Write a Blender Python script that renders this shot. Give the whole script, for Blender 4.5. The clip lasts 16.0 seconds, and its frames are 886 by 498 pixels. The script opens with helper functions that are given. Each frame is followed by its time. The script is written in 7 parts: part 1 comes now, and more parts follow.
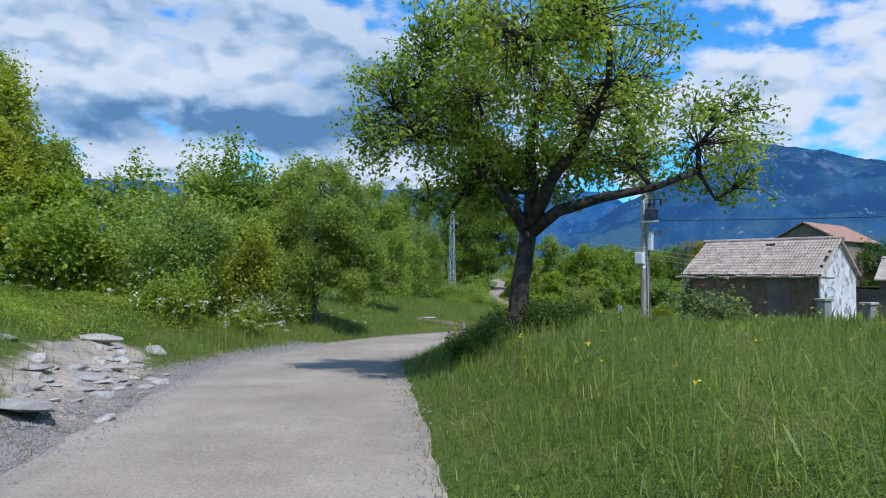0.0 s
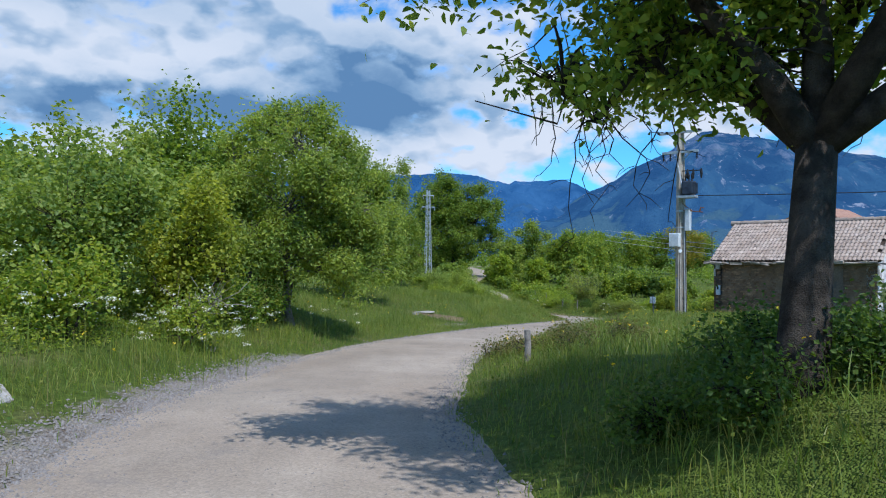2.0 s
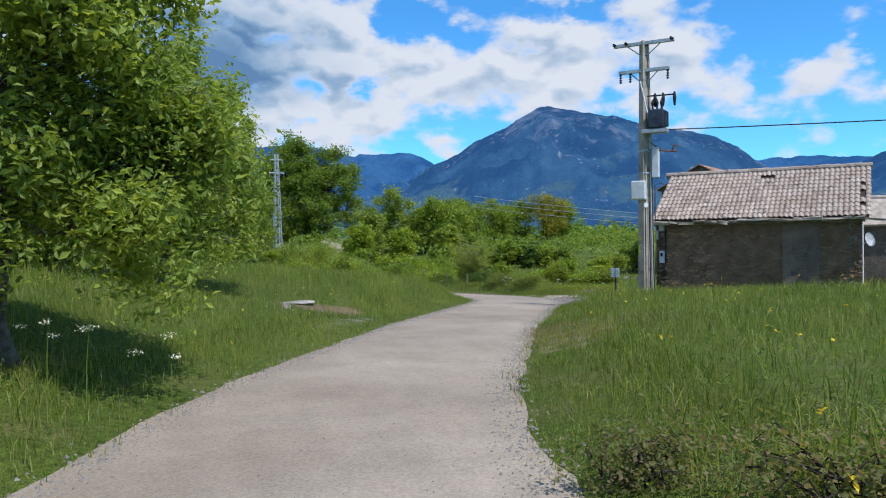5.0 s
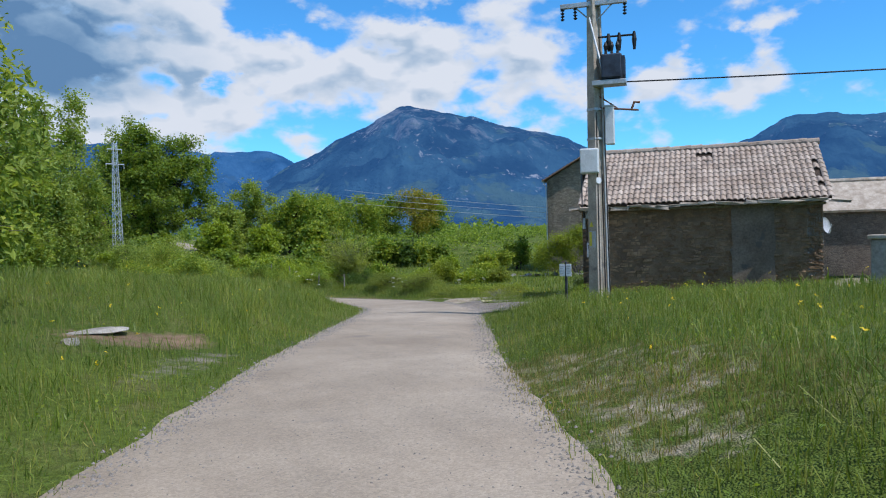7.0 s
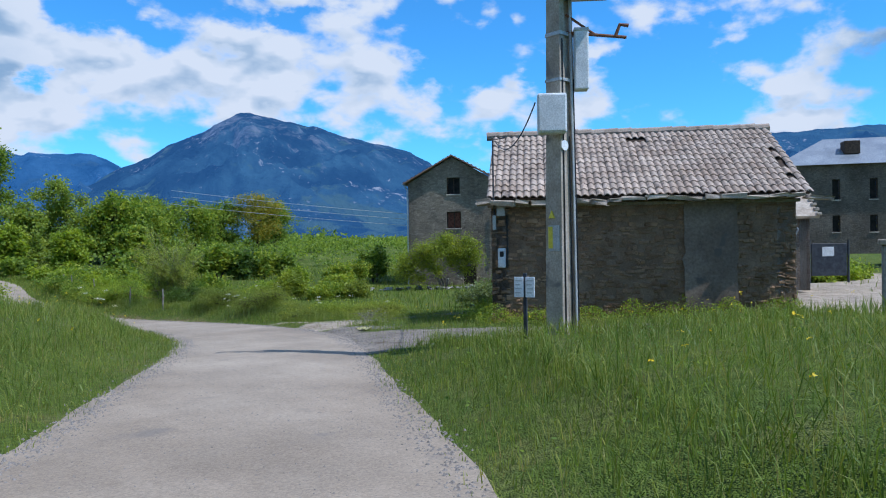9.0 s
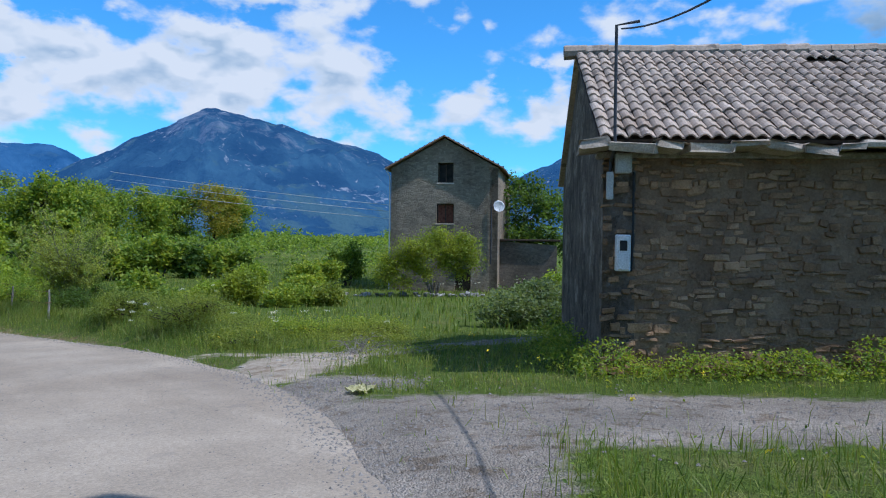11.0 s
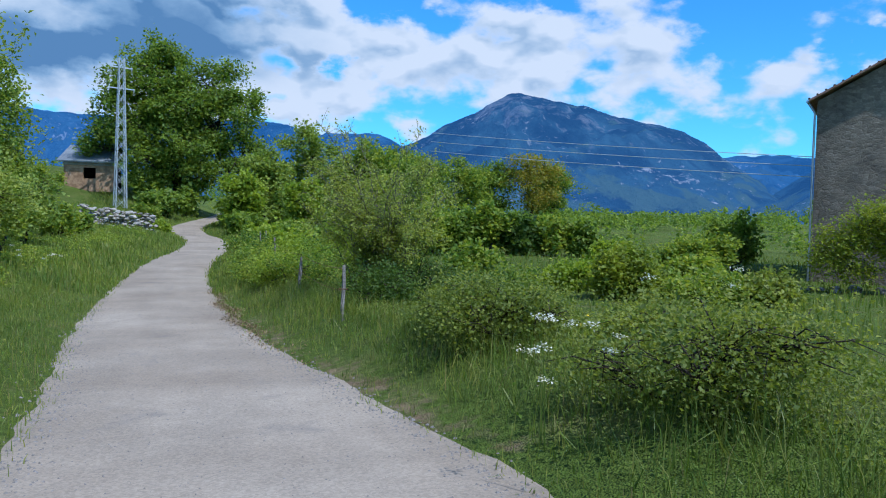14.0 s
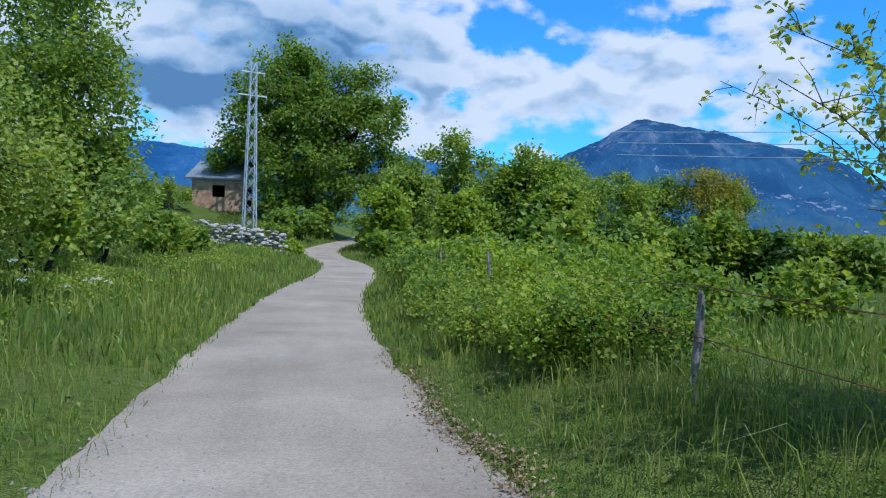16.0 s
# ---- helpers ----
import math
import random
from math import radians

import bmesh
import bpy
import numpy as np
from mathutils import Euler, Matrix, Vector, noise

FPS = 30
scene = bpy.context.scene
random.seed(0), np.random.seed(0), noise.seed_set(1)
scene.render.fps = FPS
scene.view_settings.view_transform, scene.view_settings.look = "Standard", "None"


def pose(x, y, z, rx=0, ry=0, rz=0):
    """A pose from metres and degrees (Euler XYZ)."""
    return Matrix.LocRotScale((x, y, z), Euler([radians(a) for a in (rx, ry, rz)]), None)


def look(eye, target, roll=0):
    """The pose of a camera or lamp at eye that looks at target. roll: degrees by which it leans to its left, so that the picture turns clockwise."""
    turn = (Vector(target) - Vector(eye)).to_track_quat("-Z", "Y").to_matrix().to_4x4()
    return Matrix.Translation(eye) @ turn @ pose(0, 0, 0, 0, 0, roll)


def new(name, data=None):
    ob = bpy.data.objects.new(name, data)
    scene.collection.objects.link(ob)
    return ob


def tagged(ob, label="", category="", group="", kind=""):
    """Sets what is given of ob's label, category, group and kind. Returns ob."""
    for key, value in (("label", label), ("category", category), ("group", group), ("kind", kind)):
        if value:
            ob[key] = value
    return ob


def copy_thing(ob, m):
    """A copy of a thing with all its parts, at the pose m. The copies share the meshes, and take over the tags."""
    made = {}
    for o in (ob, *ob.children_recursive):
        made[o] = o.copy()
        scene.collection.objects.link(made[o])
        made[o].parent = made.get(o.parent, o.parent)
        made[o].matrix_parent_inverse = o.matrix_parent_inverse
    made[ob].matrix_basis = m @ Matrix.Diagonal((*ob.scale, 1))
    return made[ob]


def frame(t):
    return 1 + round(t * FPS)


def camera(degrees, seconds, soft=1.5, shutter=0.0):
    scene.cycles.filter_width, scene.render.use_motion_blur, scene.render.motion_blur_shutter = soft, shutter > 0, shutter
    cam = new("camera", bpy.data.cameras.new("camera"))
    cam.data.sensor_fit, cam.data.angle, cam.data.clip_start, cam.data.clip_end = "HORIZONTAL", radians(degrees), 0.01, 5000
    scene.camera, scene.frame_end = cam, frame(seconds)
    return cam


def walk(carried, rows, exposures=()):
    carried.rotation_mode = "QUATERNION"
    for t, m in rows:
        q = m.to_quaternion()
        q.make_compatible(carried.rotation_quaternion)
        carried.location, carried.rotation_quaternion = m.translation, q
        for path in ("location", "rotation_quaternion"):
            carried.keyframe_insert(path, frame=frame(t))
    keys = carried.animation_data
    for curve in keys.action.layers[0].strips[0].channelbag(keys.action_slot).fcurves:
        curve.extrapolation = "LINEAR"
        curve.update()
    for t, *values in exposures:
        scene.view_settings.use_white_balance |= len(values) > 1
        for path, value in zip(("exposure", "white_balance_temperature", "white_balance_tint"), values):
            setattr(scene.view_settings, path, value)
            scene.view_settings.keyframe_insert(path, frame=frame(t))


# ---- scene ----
# camera and its drive
cam = camera(61.8, 16.0, soft=1.1)
PATH = [
    (0.0, 0.00, 0.00, 1.35, 92.04, -0.14, 0.01),
    (0.5, -0.35, 1.59, 1.34, 91.96, -0.20, -0.59),
    (1.0, -0.70, 3.21, 1.32, 91.70, -0.08, -1.19),
    (1.5, -1.03, 4.92, 1.29, 91.33, -0.20, -1.82),
    (2.0, -1.32, 6.59, 1.23, 91.10, -0.23, -2.55),
    (2.5, -1.58, 8.36, 1.19, 90.85, 0.23, -3.97),
    (3.0, -1.80, 10.15, 1.14, 90.52, 0.73, -5.85),
    (3.5, -1.88, 11.77, 1.10, 90.05, 0.89, -7.92),
    (4.0, -1.92, 13.43, 1.04, 89.63, 0.86, -9.98),
    (4.5, -1.90, 15.12, 0.98, 89.27, 0.83, -12.11),
    (5.0, -1.81, 16.82, 0.92, 88.98, 0.91, -14.37),
    (5.5, -1.64, 18.51, 0.85, 88.76, 1.12, -16.82),
    (6.0, -1.39, 20.16, 0.78, 88.63, 1.38, -19.51),
    (6.5, -1.08, 21.77, 0.72, 88.58, 1.52, -22.48),
    (7.0, -0.72, 23.40, 0.65, 88.69, 1.58, -24.99),
    (7.5, -0.22, 25.07, 0.57, 88.65, 1.37, -27.93),
    (8.0, 0.40, 26.74, 0.49, 88.70, 1.22, -31.39),
    (8.5, 1.10, 28.39, 0.42, 89.11, 1.18, -34.46),
    (9.0, 1.93, 30.16, 0.35, 89.39, 0.86, -37.18),
    (9.5, 2.95, 32.07, 0.28, 89.57, 0.47, -39.48),
    (10.0, 4.07, 34.08, 0.19, 89.68, 0.06, -40.85),
    (10.5, 5.23, 36.17, 0.09, 89.70, -0.36, -40.98),
    (11.0, 6.35, 38.31, -0.03, 89.66, -0.78, -39.81),
    (11.5, 7.35, 40.45, -0.16, 89.55, -1.15, -37.50),
    (12.0, 8.13, 42.59, -0.30, 89.39, -1.36, -34.44),
    (12.5, 8.69, 44.62, -0.39, 88.88, -1.97, -30.61),
    (13.0, 9.07, 46.59, -0.50, 88.57, -2.54, -26.21),
    (13.5, 9.33, 48.68, -0.63, 88.33, -2.01, -21.69),
    (14.0, 9.45, 50.84, -0.77, 87.80, -1.56, -17.05),
    (14.5, 9.42, 53.27, -0.90, 88.20, -1.50, -12.13),
    (15.0, 9.42, 55.77, -1.06, 88.66, -1.64, -8.77),
    (15.5, 9.09, 58.84, -1.20, 89.32, -1.71, -7.90),
    (16.0, 8.75, 61.91, -1.36, 89.79, -1.71, -7.68),
]
walk(cam, [(t, pose(*p)) for t, *p in PATH], [(0.0, 0.03, 5650, 12), (1.5, 0.03, 5650, 12), (3.0, 0.05, 5950, 13), (8.0, 0.0, 6050, 13), (9.0, 0.0, 5600, 12), (11.5, 0.0, 5600, 12), (13.0, 0.0, 5400, 11), (16.0, 0.0, 5300, 11)])

# ---- light ----
SUN_AZ, SUN_EL = math.atan2(0.49, -0.87), radians(57)
sun_dir = Vector((math.sin(SUN_AZ) * math.cos(SUN_EL), math.cos(SUN_AZ) * math.cos(SUN_EL), math.sin(SUN_EL)))
sun = new("sun", bpy.data.lights.new("sun", "SUN"))
sun.data.energy, sun.data.angle, sun.data.color = 4.2, radians(0.53), (1.0, 0.96, 0.90)
sun.matrix_world = look(sun_dir * 50, (0, 0, 0))
scene.view_settings.exposure = 0.0

world = bpy.data.worlds.new("sky")
scene.world = world
world.use_nodes = True


class Nodes:
    """Short hand for building a node tree."""

    def __init__(self, tree):
        self.tree = tree
        tree.nodes.clear()

    def add(self, kind, **settings):
        node = self.tree.nodes.new(kind)
        for key, value in settings.items():
            if key.startswith("in_"):
                name = key[3:].replace("_", " ")
                socket = node.inputs[int(name)] if name.isdigit() else node.inputs[name]
                if isinstance(value, bpy.types.NodeSocket):
                    self.tree.links.new(value, socket)
                else:
                    socket.default_value = value
            elif key == "operation":
                node.operation = value
            elif key == "use_clamp":
                node.use_clamp = value
            elif key == "data_type":
                node.data_type = value
            elif key == "blend_type":
                node.blend_type = value
            elif key == "feature":
                node.feature = value
            elif key == "layer_name":
                node.layer_name = value
        return node

    def math(self, op, a, b=0.5, clamp=False):
        return self.add("ShaderNodeMath", operation=op, use_clamp=clamp, in_0=a, in_1=b).outputs[0]

    def ramp(self, fac, stops, ease="LINEAR"):
        node = self.add("ShaderNodeValToRGB", in_Fac=fac)
        node.color_ramp.interpolation = ease
        band = node.color_ramp.elements
        while len(band) < len(stops):
            band.new(0.5)
        for e, (p, c) in zip(band, stops):
            e.position = p
            e.color = (*c, 1) if len(c) == 3 else c
        return node.outputs["Color"]

    def mix(self, fac, a, b, how="MIX"):
        node = self.add("ShaderNodeMix", data_type="RGBA", blend_type=how)
        for i, v in ((0, fac), (6, a), (7, b)):
            if isinstance(v, bpy.types.NodeSocket):
                self.tree.links.new(v, node.inputs[i])
            else:
                node.inputs[i].default_value = v if i == 0 else ((*v, 1) if len(v) == 3 else v)
        return node.outputs[2]

    def noise(self, vector, scale, detail=6.0, rough=0.55, out="Fac", distort=0.0):
        args = {"in_Scale": scale, "in_Detail": detail, "in_Roughness": rough, "in_Distortion": distort}
        if vector is not None:
            args["in_Vector"] = vector
        return self.add("ShaderNodeTexNoise", **args).outputs[out]


def grey(v):
    return (v, v, v)


CLOUDS = (3.1, 1.7, 0.4)
# banks of cloud and gaps between them: bearing, height, half widths (degrees), and how much more or less cloud
BANKS = [(-25, 14, 26, 10, 0.17), (-2, 12.5, 9, 6, 0.14), (6.0, 9.6, 4, 1.8, 0.10), (12, 12.3, 6, 2.2, 0.11), (22, 13, 10, 2.6, 0.13), (33, 12.0, 5, 3.0, 0.10),
         (28, 9.6, 16, 1.8, 0.06), (29, 17.6, 6, 1.2, 0.08), (42.2, 11.2, 1.9, 1.3, 0.12), (48.5, 9.9, 4.4, 1.7, 0.13), (61.5, 12.5, 4, 3.4, 0.13),
         (48.8, 13.6, 1.3, 0.8, 0.09), (64, 8, 4, 1.4, 0.10), (56, 16.8, 3, 1.0, 0.08), (110, 25, 30, 16, 0.08), (-110, 25, 40, 16, 0.12)]
GAPS = [(7.9, 11.8, 1.6, 0.9, 0.17), (12, 15.9, 2.6, 1.1, 0.15), (24, 16.5, 3.4, 0.8, 0.13), (38.6, 14.2, 2.4, 2.2, 0.14), (54, 13, 4, 2.4, 0.15),
        (36.5, 17.0, 3, 1.3, 0.10), (45.3, 13.0, 2.0, 2.2, 0.10), (59, 9.3, 2, 1.2, 0.08)]
GLOOM = [(-3.5, 13.8, 6.5, 3.0, 0.95), (-9, 11.3, 10, 1.5, 0.9), (-25, 11.0, 11, 1.6, 0.75), (-20, 19, 16, 2.5, 0.3), (69, 13, 3, 4, 0.8), (-100, 20, 40, 14, 0.6)]


def build_sky():
    n = Nodes(world.node_tree)
    sky = n.add("ShaderNodeTexSky")
    sky.sky_type, sky.sun_disc, sky.sun_elevation, sky.sun_rotation = "NISHITA", False, SUN_EL, SUN_AZ
    sky.altitude, sky.air_density, sky.dust_density, sky.ozone_density = 900.0, 1.0, 0.25, 2.2
    blue = n.mix(1.0, sky.outputs[0], (0.58, 1.38, 1.80), "MULTIPLY")
    way = n.add("ShaderNodeTexCoord").outputs["Generated"]
    sep = n.add("ShaderNodeSeparateXYZ", in_Vector=way)
    x, y, z = sep.outputs
    p = n.add("ShaderNodeMapping", in_Vector=way, in_Location=CLOUDS, in_Scale=(3.0, 3.0, 5.2)).outputs[0]
    # bearing and height in degrees, with ragged borders
    rag = n.add("ShaderNodeSeparateColor", in_Color=n.noise(p, 4.0, 6.0, 0.6, out="Color"))
    bearing = n.math("ADD", n.math("MULTIPLY", n.math("ARCTAN2", x, y), 57.2958), n.math("MULTIPLY", n.math("SUBTRACT", rag.outputs[0], 0.5), 9.0))
    height = n.math("ADD", n.math("MULTIPLY", n.math("ARCSINE", z), 57.2958), n.math("MULTIPLY", n.math("SUBTRACT", rag.outputs[1], 0.5), 4.5))

    def heaped(spots):
        total = None
        for az, el, wide, tall, much in spots:
            u = n.math("DIVIDE", n.math("SUBTRACT", bearing, az), wide)
            v = n.math("DIVIDE", n.math("SUBTRACT", height, el), tall)
            r = n.math("ADD", n.math("MULTIPLY", u, u), n.math("MULTIPLY", v, v))
            g = n.math("MULTIPLY", n.math("POWER", 2.718, n.math("MULTIPLY", r, -1.0)), much)
            total = g if total is None else n.math("ADD", total, g)
        return total

    def mass(q):
        heap = n.noise(q, 2.4, 2.0, 0.5)
        puff = n.noise(q, 6.0, 8.0, 0.50, distort=0.1)
        return n.math("ADD", n.math("MULTIPLY", heap, 0.5), n.math("MULTIPLY", puff, 0.5))

    body = mass(p)
    cover = n.math("SUBTRACT", n.math("ADD", body, heaped(BANKS)), heaped(GAPS))
    cloud = n.ramp(cover, [(0.495, grey(0)), (0.625, grey(1))], "EASE")
    thick = n.ramp(cover, [(0.55, grey(0)), (0.68, grey(1))], "EASE")
    # sunlit heads and greyer bellies: how much more cloud stands between here and the sun
    def soft(q):
        return n.math("ADD", n.math("MULTIPLY", n.noise(q, 2.4, 2.0, 0.5), 0.5), n.math("MULTIPLY", n.noise(q, 6.0, 3.0, 0.42, distort=0.1), 0.5))

    above = soft(n.add("ShaderNodeMapping", in_Vector=p, in_Location=(0.02, -0.03, 0.09)).outputs[0])
    sunless = n.add("ShaderNodeMapRange", in_0=n.math("SUBTRACT", above, soft(p)), in_1=-0.035, in_2=0.075, in_3=0.0, in_4=1.0).outputs[0]
    gloom = heaped(GLOOM)
    dark = n.math("ADD", n.math("MULTIPLY", thick, n.math("MULTIPLY", sunless, 0.46)), n.math("MULTIPLY", gloom, n.add("ShaderNodeMapRange", in_0=body, in_1=0.38, in_2=0.55, in_3=0.7, in_4=1.0).outputs[0]), True)
    tint = n.ramp(dark, [(0.0, (0.92, 0.96, 1.0)), (0.3, (0.66, 0.77, 0.88)), (0.65, (0.34, 0.51, 0.70)), (1.0, (0.16, 0.31, 0.52))])
    out = n.mix(cloud, blue, n.mix(1.0, tint, grey(7.5), "MULTIPLY"))
    bg = n.add("ShaderNodeBackground", in_Color=out, in_Strength=0.105)
    n.add("ShaderNodeOutputWorld", in_Surface=bg.outputs[0])


build_sky()


# ---- materials ----
def material(name, build):
    m = bpy.data.materials.new(name)
    m.use_nodes = True
    n = Nodes(m.node_tree)
    place = n.add("ShaderNodeNewGeometry")
    shader = build(n, place.outputs["Position"])
    n.add("ShaderNodeOutputMaterial", in_Surface=shader)
    return m


def surface(n, colour, rough=0.8, bump=None, depth=0.02, metal=0.0, spec=0.3, **more):
    args = {"in_Base_Color": colour if isinstance(colour, bpy.types.NodeSocket) else (*colour, 1), "in_Roughness": rough, "in_Metallic": metal,
            "in_Specular_IOR_Level": spec}
    args.update(more)
    if bump is not None:
        args["in_Normal"] = n.add("ShaderNodeBump", in_Height=bump, in_Distance=depth, in_Strength=1.0).outputs[0]
    return n.add("ShaderNodeBsdfPrincipled", **args).outputs[0]


def two_tone(a, b, scale, rough=0.85, depth=0.01, fine=None, spots=None, metal=0.0, spec=0.25, vary=0.0):
    """A surface mottled between two colours at one scale, with fine grain at another."""

    def build(n, at):
        f = n.noise(at, scale, 5.0)
        c = n.mix(n.ramp(f, [(0.35, grey(0)), (0.65, grey(1))]), a, b)
        g = n.noise(at, fine or scale * 14, 4.0)
        c = n.mix(1.0, c, n.ramp(g, [(0.3, grey(0.72)), (0.7, grey(1.2))]), "MULTIPLY")
        if spots:
            s = n.ramp(n.noise(at, spots[1], 3.0), [(spots[2], grey(0)), (spots[2] + 0.05, grey(1))])
            c = n.mix(s, c, spots[0])
        if vary:
            r = n.add("ShaderNodeObjectInfo").outputs["Random"]
            c = n.mix(1.0, c, n.ramp(r, [(0.0, grey(1 - vary)), (1.0, grey(1 + vary))]), "MULTIPLY")
        return surface(n, c, rough, n.math("ADD", f, n.math("MULTIPLY", g, 0.5)), depth, metal, spec)

    return build


def leafy(shades, through_part=0.48, rough=0.55):
    """Leaves: each one of a slightly different colour, with light coming through."""

    def build(n, at):
        r = n.add("ShaderNodeNewGeometry").outputs["Random Per Island"]
        k = len(shades) - 1
        c = n.ramp(r, [(i / k, s) for i, s in enumerate(shades)])
        patch = n.noise(at, 0.7, 3.0)
        c = n.mix(1.0, c, n.ramp(patch, [(0.3, (0.72, 0.78, 0.8)), (0.7, (1.32, 1.2, 1.05))]), "MULTIPLY")
        front = surface(n, c, rough, spec=0.35)
        back = n.add("ShaderNodeBsdfTranslucent", in_Color=n.mix(1.0, c, (1.5, 1.45, 0.7), "MULTIPLY")).outputs[0]
        return n.add("ShaderNodeMixShader", in_0=through_part, in_1=front, in_2=back).outputs[0]

    return build


M = {}
M["leaf_pear"] = material("leaf_pear", leafy([(0.110, 0.185, 0.028), (0.225, 0.320, 0.042), (0.380, 0.440, 0.070), (0.150, 0.235, 0.035)]))
M["leaf_ash"] = material("leaf_ash", leafy([(0.135, 0.205, 0.040), (0.275, 0.360, 0.066), (0.195, 0.270, 0.052), (0.385, 0.445, 0.088)]))
M["leaf_oak"] = material("leaf_oak", leafy([(0.085, 0.145, 0.024), (0.175, 0.260, 0.036), (0.270, 0.350, 0.052)]))
M["leaf_willow"] = material("leaf_willow", leafy([(0.150, 0.220, 0.050), (0.255, 0.335, 0.076), (0.330, 0.395, 0.090)]))
M["leaf_poplar"] = material("leaf_poplar", leafy([(0.250, 0.305, 0.036), (0.350, 0.390, 0.050), (0.205, 0.258, 0.034)]))
M["leaf_shrub"] = material("leaf_shrub", leafy([(0.115, 0.195, 0.028), (0.215, 0.305, 0.040), (0.350, 0.390, 0.050), (0.150, 0.238, 0.034)]))
M["leaf_lime"] = material("leaf_lime", leafy([(0.205, 0.290, 0.027), (0.310, 0.390, 0.036), (0.142, 0.222, 0.027)]))
M["leaf_sallow"] = material("leaf_sallow", leafy([(0.215, 0.270, 0.050), (0.300, 0.360, 0.070), (0.390, 0.430, 0.095)]))
M["leaf_dark"] = material("leaf_dark", leafy([(0.050, 0.095, 0.020), (0.085, 0.150, 0.026), (0.120, 0.190, 0.032)]))
M["leaf_grey"] = material("leaf_grey", leafy([(0.095, 0.135, 0.055), (0.150, 0.200, 0.080), (0.205, 0.250, 0.105)]))
M["leaf_orange"] = material("leaf_orange", leafy([(0.220, 0.236, 0.029), (0.320, 0.260, 0.036), (0.165, 0.217, 0.029)]))
M["leaf_olive"] = material("leaf_olive", leafy([(0.115, 0.165, 0.030), (0.200, 0.255, 0.042), (0.285, 0.325, 0.055), (0.140, 0.180, 0.045)]))
M["leaf_garden"] = material("leaf_garden", leafy([(0.205, 0.262, 0.030), (0.300, 0.352, 0.040), (0.140, 0.190, 0.028)]))
M["leaf_bramble"] = material("leaf_bramble", leafy([(0.058, 0.117, 0.020), (0.117, 0.209, 0.029), (0.215, 0.307, 0.036), (0.273, 0.290, 0.049)]))
M["leaf_dry_bramble"] = material("leaf_dry_bramble", leafy([(0.100, 0.135, 0.035), (0.175, 0.190, 0.060), (0.215, 0.165, 0.085), (0.150, 0.185, 0.045)]))
M["grass"] = material("grass", leafy([(0.085, 0.140, 0.018), (0.135, 0.205, 0.026), (0.185, 0.250, 0.034), (0.270, 0.280, 0.070), (0.115, 0.172, 0.022)], 0.3, 0.5))
M["dry_grass"] = material("dry_grass", leafy([(0.24, 0.21, 0.08), (0.30, 0.25, 0.11), (0.16, 0.16, 0.05)], 0.3))
M["petal_white"] = material("petal_white", leafy([(0.75, 0.75, 0.68), (0.8, 0.8, 0.75), (0.7, 0.7, 0.6)], 0.25))
M["petal_yellow"] = material("petal_yellow", leafy([(0.72, 0.55, 0.02), (0.8, 0.62, 0.03), (0.7, 0.5, 0.02)], 0.25))
M["bark"] = material("bark", two_tone((0.024, 0.019, 0.014), (0.080, 0.064, 0.049), 7.0, 0.95, 0.03))
M["bark_pale"] = material("bark_pale", two_tone((0.22, 0.19, 0.15), (0.42, 0.38, 0.32), 6.0, 0.9, 0.02))
M["bark_grey"] = material("bark_grey", two_tone((0.07, 0.06, 0.05), (0.2, 0.18, 0.15), 7.0, 0.95, 0.03))
M["old_wood"] = material("old_wood", two_tone((0.16, 0.14, 0.12), (0.33, 0.30, 0.26), 9.0, 0.9, 0.02, fine=60))
M["rock"] = material("rock", two_tone((0.28, 0.25, 0.21), (0.46, 0.42, 0.365), 3.0, 0.92, 0.03, spots=((0.3, 0.27, 0.2), 6.0, 0.62), vary=0.18))
M["rock_grey"] = material("rock_grey", two_tone((0.17, 0.16, 0.145), (0.33, 0.315, 0.29), 4.0, 0.92, 0.03, vary=0.3))
M["stone"] = material("stone", two_tone((0.180, 0.108, 0.060), (0.330, 0.210, 0.120), 2.6, 0.95, 0.02, vary=0.34, spots=((0.34, 0.22, 0.13), 0.9, 0.60)))
M["mortar"] = material("mortar", two_tone((0.155, 0.102, 0.063), (0.250, 0.172, 0.108), 2.0, 0.95, 0.02))
M["slab"] = material("slab", two_tone((0.33, 0.265, 0.20), (0.54, 0.455, 0.365), 3.0, 0.92, 0.02, vary=0.2))
M["tile"] = material("tile", two_tone((0.335, 0.256, 0.196), (0.455, 0.368, 0.296), 1.6, 0.85, 0.006, vary=0.16, spots=((0.20, 0.16, 0.13), 3.0, 0.60)))
M["tile_orange"] = material("tile_orange", two_tone((0.30, 0.16, 0.105), (0.43, 0.25, 0.17), 2.0, 0.85, 0.03))
M["plaster"] = material("plaster", two_tone((0.52, 0.49, 0.45), (0.72, 0.70, 0.66), 1.3, 0.9, 0.02, spots=((0.30, 0.26, 0.22), 1.4, 0.56)))
M["plaster_grey"] = material("plaster_grey", two_tone((0.22, 0.20, 0.17), (0.34, 0.31, 0.27), 0.8, 0.9, 0.02))
M["render_grey"] = material("render_grey", two_tone((0.150, 0.112, 0.082), (0.225, 0.172, 0.128), 1.1, 0.9, 0.015, spots=((0.11, 0.092, 0.075), 1.7, 0.60)))
M["concrete"] = material("concrete", two_tone((0.31, 0.262, 0.205), (0.47, 0.41, 0.335), 2.2, 0.9, 0.012, spots=((0.2, 0.18, 0.16), 1.8, 0.64)))
